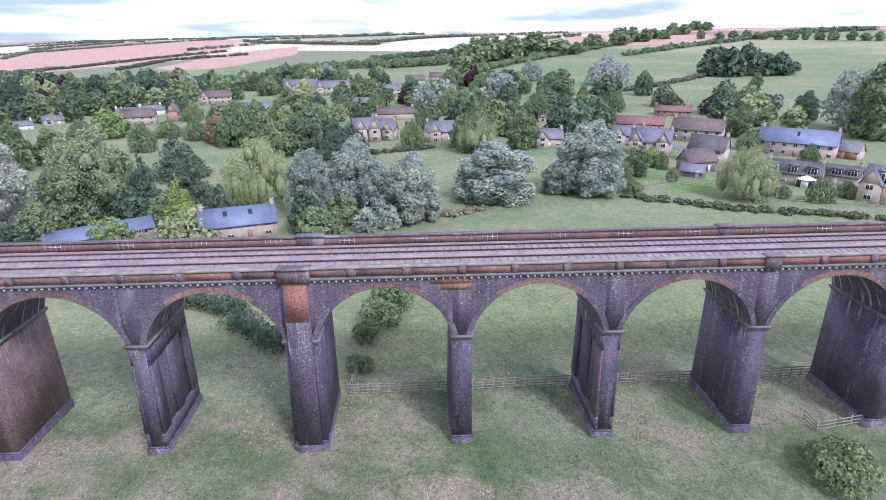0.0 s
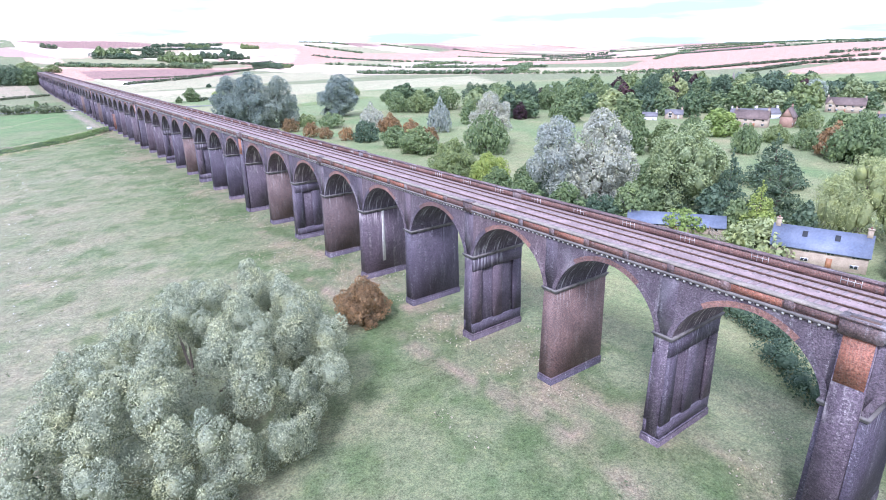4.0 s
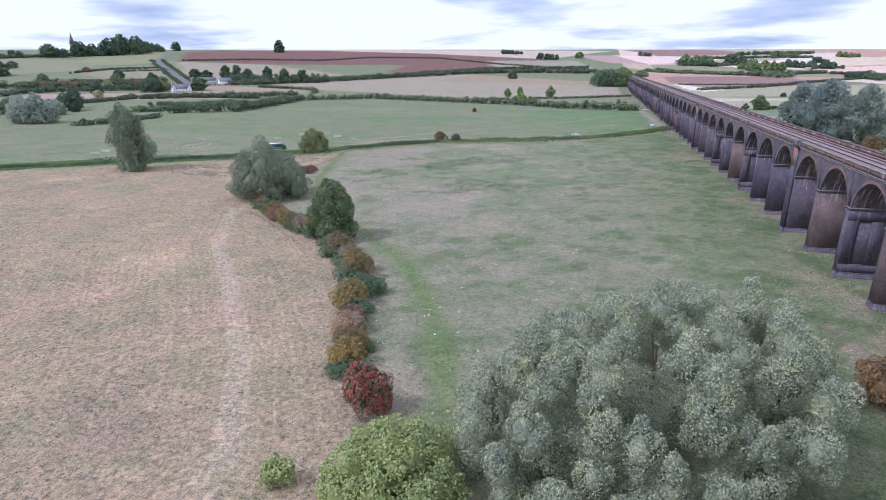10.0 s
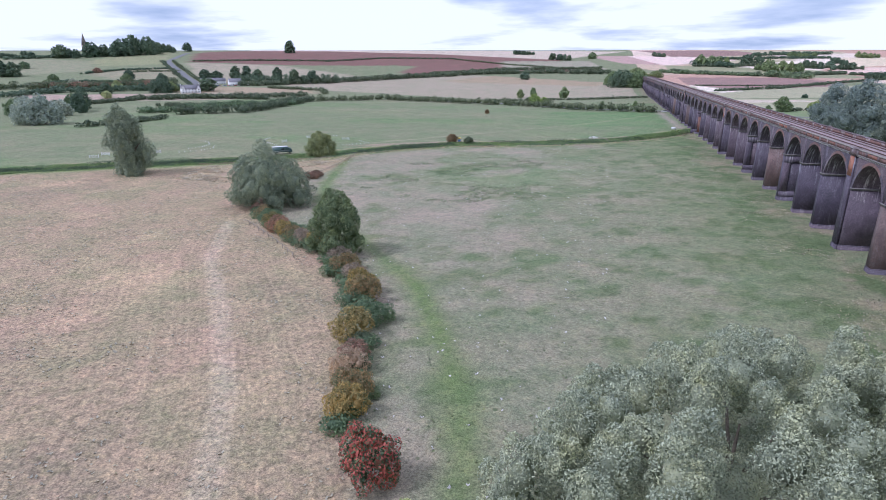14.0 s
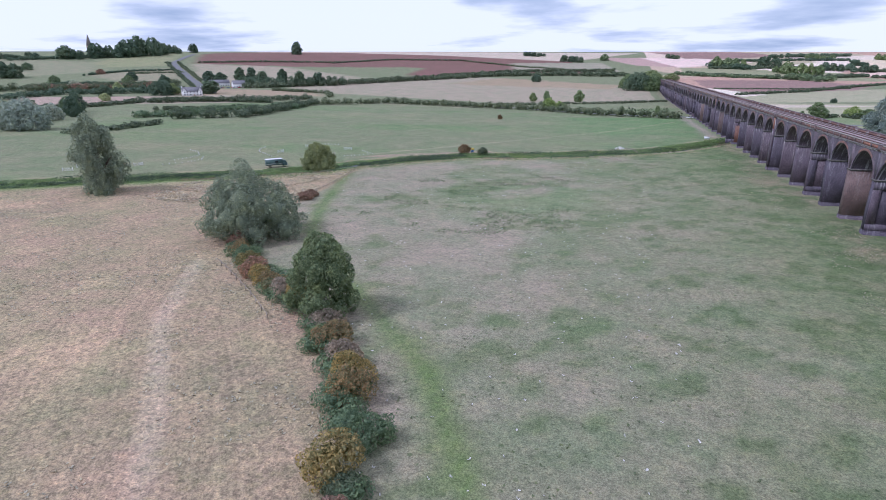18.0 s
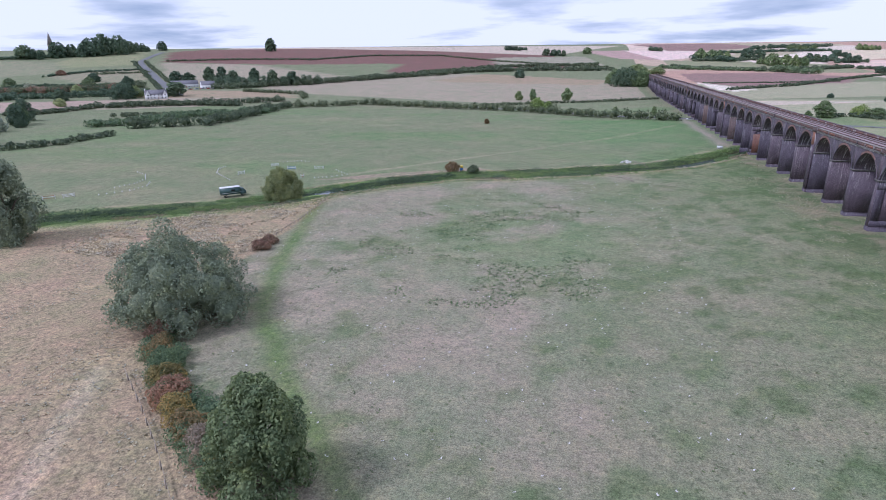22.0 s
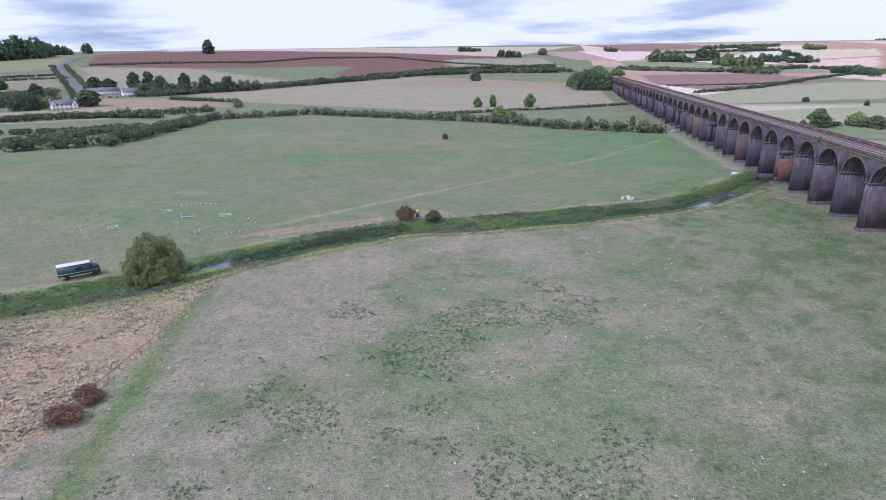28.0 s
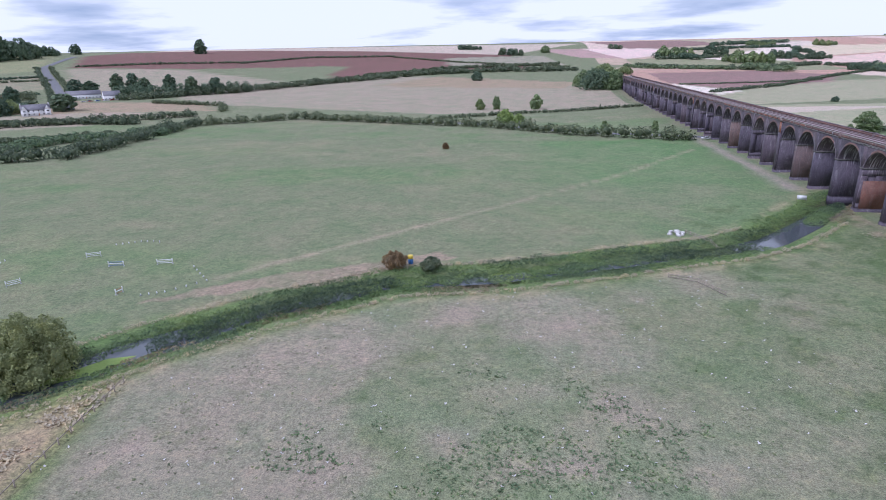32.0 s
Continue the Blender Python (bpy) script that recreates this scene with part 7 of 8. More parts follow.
plant("far_tree", "tree", "dark", 387.7, 1162.2, 11.2, 10.5, "distant hedgerow tree among pale fields", group='distant trees', count=1000, size=1.7)
plant("far_tree", "tree", "dark", 392.5, 1155.7, 10.2, 10.5, "distant hedgerow tree among pale fields", group='distant trees', count=1000, size=1.7)
plant("far_tree", "tree", "dark", 396.8, 1155.1, 10.1, 10.4, "distant hedgerow tree among pale fields", group='distant trees', count=1000, size=1.7)
plant("far_tree", "tree", "dark", 401.5, 1148.7, 9.2, 10.4, "distant hedgerow tree among pale fields", group='distant trees', count=1000, size=1.7)
plant("far_tree", "tree", "dark", 414.5, 1167.3, 8.0, 10.5, "distant hedgerow tree among pale fields", group='distant trees', count=1000, size=1.7)
plant("far_tree", "tree", "dark", 419.1, 1160.7, 7.4, 10.5, "distant hedgerow tree among pale fields", group='distant trees', count=1000, size=1.7)
plant("far_tree", "tree", "green", 397.6, 1130.8, 10.8, 16.3, "distant hedgerow tree among pale fields", group='distant trees', count=1000, size=1.7)
plant("far_tree", "tree", "green", 404.7, 1128.6, 10.8, 10.1, "distant hedgerow tree among pale fields", group='distant trees', count=1000, size=1.7)
plant("far_tree", "tree", "green", 409.0, 1122.3, 9.8, 10.1, "distant hedgerow tree among pale fields", group='distant trees', count=1000, size=1.7)
plant("far_tree", "tree", "green", 413.1, 1121.7, 9.7, 10.0, "distant hedgerow tree among pale fields", group='distant trees', count=1000, size=1.7)
plant("far_tree", "tree", "green", 417.3, 1115.3, 8.9, 10.0, "distant hedgerow tree among pale fields", group='distant trees', count=1000, size=1.7)
plant("far_tree", "tree", "green", 430.3, 1133.3, 7.7, 10.1, "distant hedgerow tree among pale fields", group='distant trees', count=1000, size=1.7)
plant("far_tree", "tree", "green", 434.4, 1126.8, 7.2, 10.1, "distant hedgerow tree among pale fields", group='distant trees', count=1000, size=1.7)
plant("far_tree", "tree", "dark", -265.4, 1473.7, 10.3, 16.0, "distant hedgerow tree among pale fields", group='distant trees', count=1000, size=1.7)
plant("far_tree", "tree", "dark", -256.7, 1475.0, 10.3, 10.0, "distant hedgerow tree among pale fields", group='distant trees', count=1000, size=1.7)
plant("far_tree", "tree", "dark", -248.4, 1472.9, 9.6, 10.0, "distant hedgerow tree among pale fields", group='distant trees', count=1000, size=1.7)
plant("far_tree", "tree", "dark", -243.9, 1475.0, 9.5, 10.0, "distant hedgerow tree among pale fields", group='distant trees', count=1000, size=1.7)
plant("far_tree", "tree", "dark", -235.5, 1471.4, 8.9, 9.9, "distant hedgerow tree among pale fields", group='distant trees', count=1000, size=1.7)
plant("far_tree", "tree", "dark", -232.5, 1487.5, 7.2, 10.0, "distant hedgerow tree among pale fields", group='distant trees', count=1000, size=1.7)
plant("far_tree", "tree", "dark", -224.2, 1485.2, 6.9, 10.0, "distant hedgerow tree among pale fields", group='distant trees', count=1000, size=1.7)
plant("far_tree", "tree", "green", 400.2, 1724.5, 11.3, 17.5, "distant hedgerow tree among pale fields", group='distant trees', count=1000, size=1.7)
plant("far_tree", "tree", "green", 409.7, 1726.0, 11.3, 11.0, "distant hedgerow tree among pale fields", group='distant trees', count=1000, size=1.7)
plant("far_tree", "tree", "green", 416.7, 1721.8, 10.6, 10.9, "distant hedgerow tree among pale fields", group='distant trees', count=1000, size=1.7)
plant("far_tree", "tree", "green", 422.3, 1724.1, 10.5, 10.9, "distant hedgerow tree among pale fields", group='distant trees', count=1000, size=1.7)
plant("far_tree", "tree", "green", 429.2, 1719.9, 9.8, 10.9, "distant hedgerow tree among pale fields", group='distant trees', count=1000, size=1.7)
plant("far_tree", "tree", "green", 441.1, 1742.6, 8.0, 11.0, "distant hedgerow tree among pale fields", group='distant trees', count=1000, size=1.7)
plant("far_tree", "tree", "green", 448.0, 1738.3, 7.6, 11.0, "distant hedgerow tree among pale fields", group='distant trees', count=1000, size=1.7)
plant("far_tree", "tree", "green", 456.7, 1737.2, 11.9, 17.6, "distant hedgerow tree among pale fields", group='distant trees', count=1000, size=1.7)
plant("far_tree", "tree", "dark", 426.0, 1431.7, 16.5, 21.3, "distant hedgerow tree among pale fields", group='distant trees', count=1000, size=1.7)
plant("far_tree", "tree", "dark", 442.0, 1432.4, 15.1, 21.3, "distant hedgerow tree among pale fields", group='distant trees', count=1000, size=1.7)
house(-590.0, 742.6, 45, 33.3, 8.0, 8.8, WHITE_WALL, GREY_SLATE, "low white farm shed", storeys=1, chimney=0)
house(-550.1, 736.1, 52, 17.0, 8.0, 9.5, WHITE_WALL, GREY_SLATE, "pale farm building with grey roof", storeys=1, chimney=0)
hedge("hedge", ((431, 314), (470, 293), (533, 277), (491, 192), (460, 115), (500, 100)), 10, 18, "dark", "belt of dark trees behind the village", 60, 1.76, 88)
hedge("hedge", ((597, 130), (611, 72), (589, 10), (592, -68), (633, -117)), 11, 20, "green", "belt of tall trees behind the village", 50, 1.89, 7)
hedge("hedge", ((676, 39), (713, -29), (754, -105)), 9, 16, "dark", "belt of dark trees behind the village", 40, 2.03, 78)
hedge("hedge", ((501, -65), (578, -132), (688, -237), (877, -417)), 7, 12, "green", "overgrown hedge climbing the hillside", 40, 1.62, 4)
hedge("hedge", ((318, -136), (349, -181), (392, -233)), 3, 6, "hedge", "thorn hedge across the hillside", 24, 1.35, 49)
hedge("hedge", ((738, 368), (912, 372), (943, 257)), 5, 9, "hedge", "dark hedge between pale fields", 16, 2.16, 38)
hedge("hedge", ((760, 531), (822, 478), (974, 433), (1080, 335)), 5, 9, "hedge", "dark hedge between pale fields", 16, 2.16, 26)
hedge("hedge", ((75, -6), (76, -16), (81, -26)), 1.6, 3, "straw", "strip of tall bleached grass", 60, 0.68, 74)
hedge("hedge", ((90, -62), (83, -73), (76, -83), (72, -96), (66, -110)), 1.4, 3, "hedge", "low bramble strip along garden fences", 60, 0.68, 77)
hedge("hedge", ((152, 8), (156, -3), (163, -17)), 2.0, 3, "hedge", "clipped dark garden hedge", 60, 0.68, 86)
hedge("hedge", ((69, 1233), (234, 1176), (384, 1300), (462, 1181)), 7, 14, "hedge", "belt of trees between pale fields", 22, 2.29, 60)
hedge("hedge", ((128, 1363), (313, 1458), (476, 1459)), 7, 14, "hedge", "belt of trees between pale fields", 16, 2.56, 47)
hedge("hedge", ((193, 1543), (338, 1639), (488, 1714)), 7, 14, "dark", "distant dark hedge on pale fields", 10, 2.97, 70)
hedge("hedge", ((492, 1688), (425, 1513), (408, 1419)), 7, 12, "dark", "distant dark hedge on pale fields", 10, 2.97, 52)
hedge("hedge", ((-667, 492), (-673, 563), (-624, 595), (-560, 633)), 8, 14, "dark", "belt of dark trees across the valley", 30, 2.03, 8)
hedge("hedge", ((-887, 803), (-871, 869), (-811, 922)), 4, 7, "dark", "dark hedge across the slope", 14, 2.03, 49)
hedge("hedge", ((-795, 591), (-809, 701), (-714, 735), (-674, 769)), 4, 7, "dark", "dark hedge across the slope", 14, 2.03, 70)
hedge("hedge", ((-352, 288), (-342, 313), (-345, 354)), 4, 7, "hedge", "dark bramble hedge in the valley", 30, 1.22, 79)
hedge("hedge", ((-1186, 919), (-1126, 991), (-1021, 1090)), 7, 14, "dark", "dark trees along the ridge", 16, 2.56, 29)
hedge("hedge", ((-566, 766), (-504, 774), (-436, 822)), 15, 13, "dark", "dense dark shelter belt beside the white farm", 60, 1.62, 66)
hedge("hedge", ((-441, 457), (-399, 469), (-363, 503)), 4.5, 7, "hedge", "dark overgrown field hedge", 40, 1.22, 49)
house(-517.4, 600.4, 48, 21.4, 5.3, 9.5, WHITE_WALL, GREY_SLATE, "white rendered roadside cottage", wings=2)
plant("valley_tree", "dome", "dark", -553.0, 592.7, 17.0, 30.6, "dense dark tree beside the white cottage", count=11000, size=0.38)
plant("valley_tree", "dome", "green", -550.5, 608.4, 12.0, 18.8, "dense dark tree beside the white cottage", count=11000, size=0.38)
plant("garden_tree", "dome", "green", 175.2, 56.3, 15.0, 19.4, "rounded fresh green garden tree", count=11000, size=0.38)
plant("garden_tree", "dome", "green", 155.1, 35.0, 11.2, 17.8, "rounded fresh green garden tree", count=11000, size=0.38)
plant("garden_tree", "dome", "russet", 183.4, 65.2, 10.8, 14.5, "rounded russet-tinged garden tree", count=11000, size=0.38)
plant("garden_tree", "dome", "grey", 322.0, -63.7, 16.0, 24.9, "rounded silvery grey-green garden tree", count=11000, size=0.38)
plant("garden_tree", "dome", "grey", 406.3, -99.5, 15.2, 19.5, "rounded silvery grey-green garden tree", count=11000, size=0.38)
plant("garden_tree", "dome", "green", 200.9, -83.6, 9.5, 12.7, "rounded fresh green garden tree", count=11000, size=0.38)
plant("garden_tree", "dome", "green", 190.6, 77.7, 7.8, 11.4, "rounded fresh green garden tree", count=11000, size=0.38)
plant("garden_tree", "dome", "green", 198.9, 92.2, 6.9, 10.6, "rounded fresh green garden tree", count=11000, size=0.38)
plant("garden_tree", "dome", "green", 188.3, 121.2, 8.7, 11.2, "rounded fresh green garden tree", count=11000, size=0.38)
plant("garden_tree", "dome", "dark", 150.1, 12.1, 10.5, 13.6, "rounded dense dark green garden tree", count=11000, size=0.38)
plant("garden_tree", "dome", "dark", 170.4, 23.7, 9.8, 12.7, "rounded dense dark green garden tree", count=11000, size=0.38)
plant("garden_tree", "dome", "green", 166.5, -9.1, 9.7, 9.4, "rounded fresh green garden tree", count=11000, size=0.38)
plant("garden_tree", "dome", "green", 195.0, -14.3, 10.4, 9.5, "rounded fresh green garden tree", count=11000, size=0.38)
plant("garden_tree", "dome", "green", 164.8, -27.9, 9.7, 10.5, "rounded fresh green garden tree", count=11000, size=0.38)
plant("garden_tree", "dome", "green", 277.3, 11.4, 10.5, 11.2, "rounded fresh green garden tree", count=11000, size=0.38)
plant("garden_tree", "dome", "green", 267.1, 27.3, 10.2, 13.3, "rounded fresh green garden tree", count=11000, size=0.38)
plant("garden_tree", "dome", "dark", 269.0, 42.6, 11.7, 13.6, "rounded dense dark green garden tree", count=11000, size=0.38)
plant("garden_tree", "dome", "green", 296.9, -18.7, 12.7, 14.6, "rounded fresh green garden tree", count=11000, size=0.38)
plant("garden_tree", "dome", "green", 260.7, -29.7, 13.0, 14.9, "rounded fresh green garden tree", count=11000, size=0.38)
plant("garden_tree", "dome", "green", 323.6, -51.4, 13.7, 16.4, "rounded fresh green garden tree", count=11000, size=0.38)
plant("garden_tree", "dome", "purple", 312.3, -5.3, 10.0, 11.7, "rounded dark purple-leaved garden tree", count=11000, size=0.38)
plant("garden_tree", "dome", "green", 250.9, 79.2, 9.6, 14.2, "rounded fresh green garden tree", count=11000, size=0.38)
plant("garden_tree", "dome", "green", 252.8, 100.9, 8.3, 11.4, "rounded fresh green garden tree", count=11000, size=0.38)
plant("garden_tree", "dome", "green", 248.3, 56.1, 11.0, 14.2, "rounded fresh green garden tree", count=11000, size=0.38)
plant("garden_tree", "dome", "green", 234.1, -69.4, 13.3, 16.5, "rounded fresh green garden tree", count=11000, size=0.38)
plant("garden_tree", "dome", "green", 246.0, -86.2, 9.7, 11.5, "rounded fresh green garden tree", count=11000, size=0.38)
plant("garden_tree", "dome", "dark", 226.3, -97.6, 11.7, 13.4, "rounded dense dark green garden tree", count=11000, size=0.38)
plant("garden_tree", "dome", "green", 247.8, -111.3, 9.8, 11.5, "rounded fresh green garden tree", count=11000, size=0.38)
plant("garden_tree", "dome", "dark", 267.1, -145.6, 10.3, 11.1, "rounded dense dark green garden tree", count=11000, size=0.38)
plant("garden_tree", "dome", "green", 102.0, -65.6, 6.1, 6.1, "rounded fresh green garden tree", count=11000, size=0.38)
plant("garden_tree", "dome", "green", 105.4, -81.1, 3.4, 4.4, "rounded fresh green garden tree", count=11000, size=0.38)
plant("garden_tree", "dome", "green", 93.1, -65.5, 3.4, 5.8, "rounded fresh green garden tree", count=11000, size=0.38)
plant("garden_tree", "dome", "green", 121.3, -84.4, 5.1, 4.4, "rounded fresh green garden tree", count=11000, size=0.38)
plant("garden_tree", "dome", "green", 81.8, -106.7, 5.7, 6.8, "rounded fresh green garden tree", count=11000, size=0.38)
plant("garden_tree", "dome", "green", 84.8, -115.1, 4.1, 5.0, "rounded fresh green garden tree", count=11000, size=0.38)
plant("garden_tree", "dome", "green", 85.9, -100.2, 3.1, 4.2, "rounded fresh green garden tree", count=11000, size=0.38)
plant("garden_tree", "dome", "green", 89.6, -99.6, 2.4, 3.7, "rounded fresh green garden tree", count=11000, size=0.38)
plant("garden_tree", "dome", "green", 125.5, -132.9, 5.6, 6.4, "rounded fresh green garden tree", count=11000, size=0.38)
plant("farm_shrub", "dome", "green", 73.0, 5.3, 6.9, 7.4, "dense leafy shrubs round the farm buildings", category='bush', stem=False, count=3600, size=0.6)
plant("farm_shrub", "dome", "grey", 70.1, -4.6, 5.0, 6.0, "dense leafy shrubs round the farm buildings", category='bush', stem=False, count=3600, size=0.6)
plant("farm_shrub", "dome", "dark", 67.8, 12.3, 9.0, 7.1, "dense leafy shrubs round the farm buildings", category='bush', stem=False, count=3600, size=0.6)
plant("farm_shrub", "dome", "green", 67.1, 6.9, 4.8, 5.9, "dense leafy shrubs round the farm buildings", category='bush', stem=False, count=3600, size=0.6)
plant("farm_shrub", "dome", "green", 75.3, 65.1, 9.1, 7.3, "dense leafy shrubs round the farm buildings", category='bush', stem=False, count=3600, size=0.6)
plant("farm_shrub", "dome", "grey", 70.2, 69.2, 5.3, 8.2, "dense leafy shrubs round the farm buildings", category='bush', stem=False, count=3600, size=0.6)
plant("farm_shrub", "dome", "dark", 74.3, 50.3, 8.6, 7.3, "dense leafy shrubs round the farm buildings", category='bush', stem=False, count=3600, size=0.6)
plant("farm_shrub", "dome", "green", 73.6, 44.0, 6.8, 6.1, "dense leafy shrubs round the farm buildings", category='bush', stem=False, count=3600, size=0.6)
plant("farm_shrub", "dome", "dark", 76.7, 32.4, 8.2, 5.6, "dense leafy shrubs round the farm buildings", category='bush', stem=False, count=3600, size=0.6)
plant("farm_shrub", "dome", "silver", 80.8, 80.5, 11.8, 8.9, "dense leafy shrubs round the farm buildings", category='bush', stem=False, count=3600, size=0.6)
plant("thicket_tree", "dome", "green", 52.7, 71.9, 8.5, 10.2, "leafy tree in the thicket behind the viaduct", count=9000, size=0.42)
plant("thicket_tree", "dome", "green", 53.5, 85.3, 7.3, 9.7, "leafy tree in the thicket behind the viaduct", count=9000, size=0.42)
plant("thicket_tree", "dome", "green", 63.3, 62.9, 8.4, 10.2, "leafy tree in the thicket behind the viaduct", count=11000, size=0.38)
plant("thicket_tree", "dome", "green", 55.6, 97.7, 7.8, 8.9, "leafy tree in the thicket behind the viaduct", count=9000, size=0.42)
plant("thicket_tree", "dome", "green", 80.4, 185.9, 8.3, 13.7, "leafy tree in the thicket behind the viaduct", count=11000, size=0.38)
plant("thicket_tree", "dome", "dark", 79.1, 206.4, 8.8, 12.2, "leafy tree in the thicket behind the viaduct", count=11000, size=0.38)
plant("thicket_tree", "dome", "green", 77.8, 166.2, 9.8, 14.9, "leafy tree in the thicket behind the viaduct", count=11000, size=0.38)
plant("thicket_tree", "dome", "green", 97.9, 80.5, 7.2, 9.6, "leafy tree in the thicket behind the viaduct", count=11000, size=0.38)
plant("thicket_tree", "dome", "dark", 58.7, 67.1, 5.9, 11.5, "leafy tree in the thicket behind the viaduct", count=9000, size=0.42)
plant("thicket_tree", "dome", "green", 102.6, 67.9, 9.9, 10.7, "leafy tree in the thicket behind the viaduct", count=11000, size=0.38)
plant("thicket_tree", "dome", "russet", 102.5, 225.4, 7.9, 12.2, "leafy tree in the thicket behind the viaduct", count=11000, size=0.38)
plant("thicket_tree", "dome", "russet", 105.0, 209.8, 6.4, 10.4, "leafy tree in the thicket behind the viaduct", count=11000, size=0.38)
plant("thicket_tree", "dome", "green", 72.7, 102.2, 6.5, 9.7, "leafy tree in the thicket behind the viaduct", count=11000, size=0.38)


# scrub, willows and field trees across the valley to the north-west
for n, (line, h, w, tone) in enumerate((
    (((-782, 584), (-724, 624), (-674, 684), (-643, 740)), 11, 20, "hedge"), (((-760, 600), (-700, 650), (-650, 705)), 9, 16, "thorn"),
    (((-553, 451), (-526, 469), (-517, 515), (-484, 550), (-428, 557), (-390, 559)), 5, 9, "hedge"), (((-399, 390), (-373, 413), (-377, 468), (-346, 481), (-333, 506)), 6, 13, "mid"))):
    hedge("scrub_belt", line, h, w, tone, "belt of mixed thorn scrub in the valley", 40, 1.5, 500 + n, "scrub")
for x, y, h, w, tone in ((-458, 343, 15, 20, "grey"), (-436, 338, 14, 18, "sallow"), (-440, 356, 12, 16, "grey"), (-478, 352, 13, 18, "mid"), (-462, 392, 15, 14, "dark"), (-470, 400, 14, 13, "mid"), (-520, 440, 12, 15, "mid"), (-600, 560, 13, 16, "dark"), (-640, 700, 17, 18, "dark"), (-690, 690, 16, 18, "mid"), (-660, 640, 11, 14, "weeping"), (-972, 734, 24, 30, "dark"), (-955, 742, 22, 26, "dark"), (-1033, 826, 12, 20, "mid"), (-820, 690, 12, 18, "mid"), (-770, 780, 13, 20, "dark"), (-880, 830, 8, 16, "thorn"), (-730, 640, 12, 16, "grey"), (-560, 520, 8, 12, "weeping")):
    plant("valley_tree", "dome", tone, x, y, h, w, {"grey": "grey-green willow in the valley", "sallow": "grey-green willow in the valley", "dark": "dense dark green field tree", "thorn": "red-brown thorn bush on the slope", "weeping": "pale green sallow bush"}.get(tone, "rounded green field tree"), count=3600, size=0.9, group="valley trees")

# the rest of the village's trees, between the houses
fill = np.random.default_rng(12)
TONES = ("green", "mid", "dark", "mid", "ash", "grey", "mid", "mid", "green", "weeping", "dark", "green", "mid", "green", "ash", "mid", "purple", "dark", "green", "mid")
placed = 0
while placed < 300:
    x, y = 150 + 350 * fill.random() ** 0.85, -170 + 500 * fill.random()
    if inside(np.array([x]), np.array([y]), ((160, 60), (215, 60), (215, 170), (160, 200)))[0] or 0.75 * x - 0.66 * y > 330:
        continue
    way = math.hypot(x + 45, y + 11)
    near = False
    for hx, hy, r in HOUSES:
        ux, uy = (hx + 45) / math.hypot(hx + 45, hy + 11), (hy + 11) / math.hypot(hx + 45, hy + 11)
        dx, dy = x - hx, y - hy
        along, off = dx * ux + dy * uy, abs(dx * uy - dy * ux)
        near |= math.hypot(dx, dy) < r + 6 or (-42 < along < 0 and off < r + 3)
    if near:
        continue
    tone = TONES[int(fill.random() * len(TONES))]
    h = 8 + 8.5 * fill.random()
    plant("village_tree" if y < 110 else "paddock_tree", "tree" if fill.random() < 0.25 else "dome", tone, x, y, h, h * (0.8 + 0.4 * fill.random()), {"purple": "dark purple-leaved garden tree", "lime": "rounded yellow-green village tree", "grey": "soft grey-green village tree", "dark": "dense dark green village tree"}.get(tone, "leafy green village tree"), count=2600, size=0.62, group="village trees")
    placed += 1


def fence(line, label, rails=3, high=1.2, step=1.8, name="fence"):
    """Post-and-rail fence, each post and rail a part of it."""
    root = thing(name, label, "fence", (line[0][0], line[0][1], 0))
    ox, oy = line[0]
    post = Solid().box(-0.06, 0.06, -0.06, 0.06, -0.4, high + 0.08).mesh("post", TIMBER)
    for (ax, ay), (bx, by) in zip(line, line[1:]):
        far = math.hypot(bx - ax, by - ay)
        count = max(1, round(far / step))
        turn = math.degrees(math.atan2(by - ay, bx - ax))
        rail = Solid().box(0, far / count, -0.02, 0.02, -0.065, 0.065).mesh("rail", TIMBER) if rails else None
        for n in range(count):
            x, y = ax + (bx - ax) * n / count, ay + (by - ay) * n / count
            x2, y2 = ax + (bx - ax) * (n + 1) / count, ay + (by - ay) * (n + 1) / count
            z, z2 = ground_z(x, y), ground_z(x2, y2)
            part("post", post, None, root, "", (x - ox, y - oy, z))
            for r in range(rails):
                tilt = -math.degrees(math.atan2(z2 - z, far / count))
                part("rail", rail, None, root, "", pose(x - ox, y - oy, z + high * (r + 0.7) / rails, 0, tilt, turn) @ Matrix.Translation((0, -0.08, 0)))
    return root


fence(((8.9, -2.5), (8.9, -16.5), (9.1, -33), (9.3, -50), (9.5, -64)), "weathered pale post-and-rail fence behind the viaduct piers", 4, 1.4, 1.2)
fence(((8.9, -2.5), (13, -3), (20, -4), (31, -8)), "grey post-and-rail fence beside shrubs", 2)
fence(((1.5, -50), (-0.5, -50.0), (0.6, -56)), "short grey post-and-rail fence round a pier")
fence(((-141.6, 221), (-139.7, 207), (-138, 195), (-137.5, 185), (-136.8, 177), (-136.5, 168)), "broken grey fence between dry field and pasture", 1, 1.0, 2.4)
fence(((-57, 271), (-52, 268), (-48.5, 261.5)), "leaning timber fence at the stream bend", 2, 1.0)
fence(((-47, 302), (-44, 296), (-41, 291.5)), "timber fence down to the stream", 2, 1.0)
fence(((-100.5, 98), (-108, 105), (-115, 111), (-125, 119)), "thin post fence along the hedge", 1, 1.0, 3.0)
fence(((96, -62), (103, -78), (97, -88)), "grey timber garden fence", 3, 1.3)
fence(((84, -96), (78, -112), (74, -124), (70, -140)), "timber fence at the end of the gardens", 2, 1.2, 2.4)
fence(((62, 40), (70, 50), (66, 70), (62, 84)), "brown timber garden fence by the farm", 3, 1.8, 1.8)

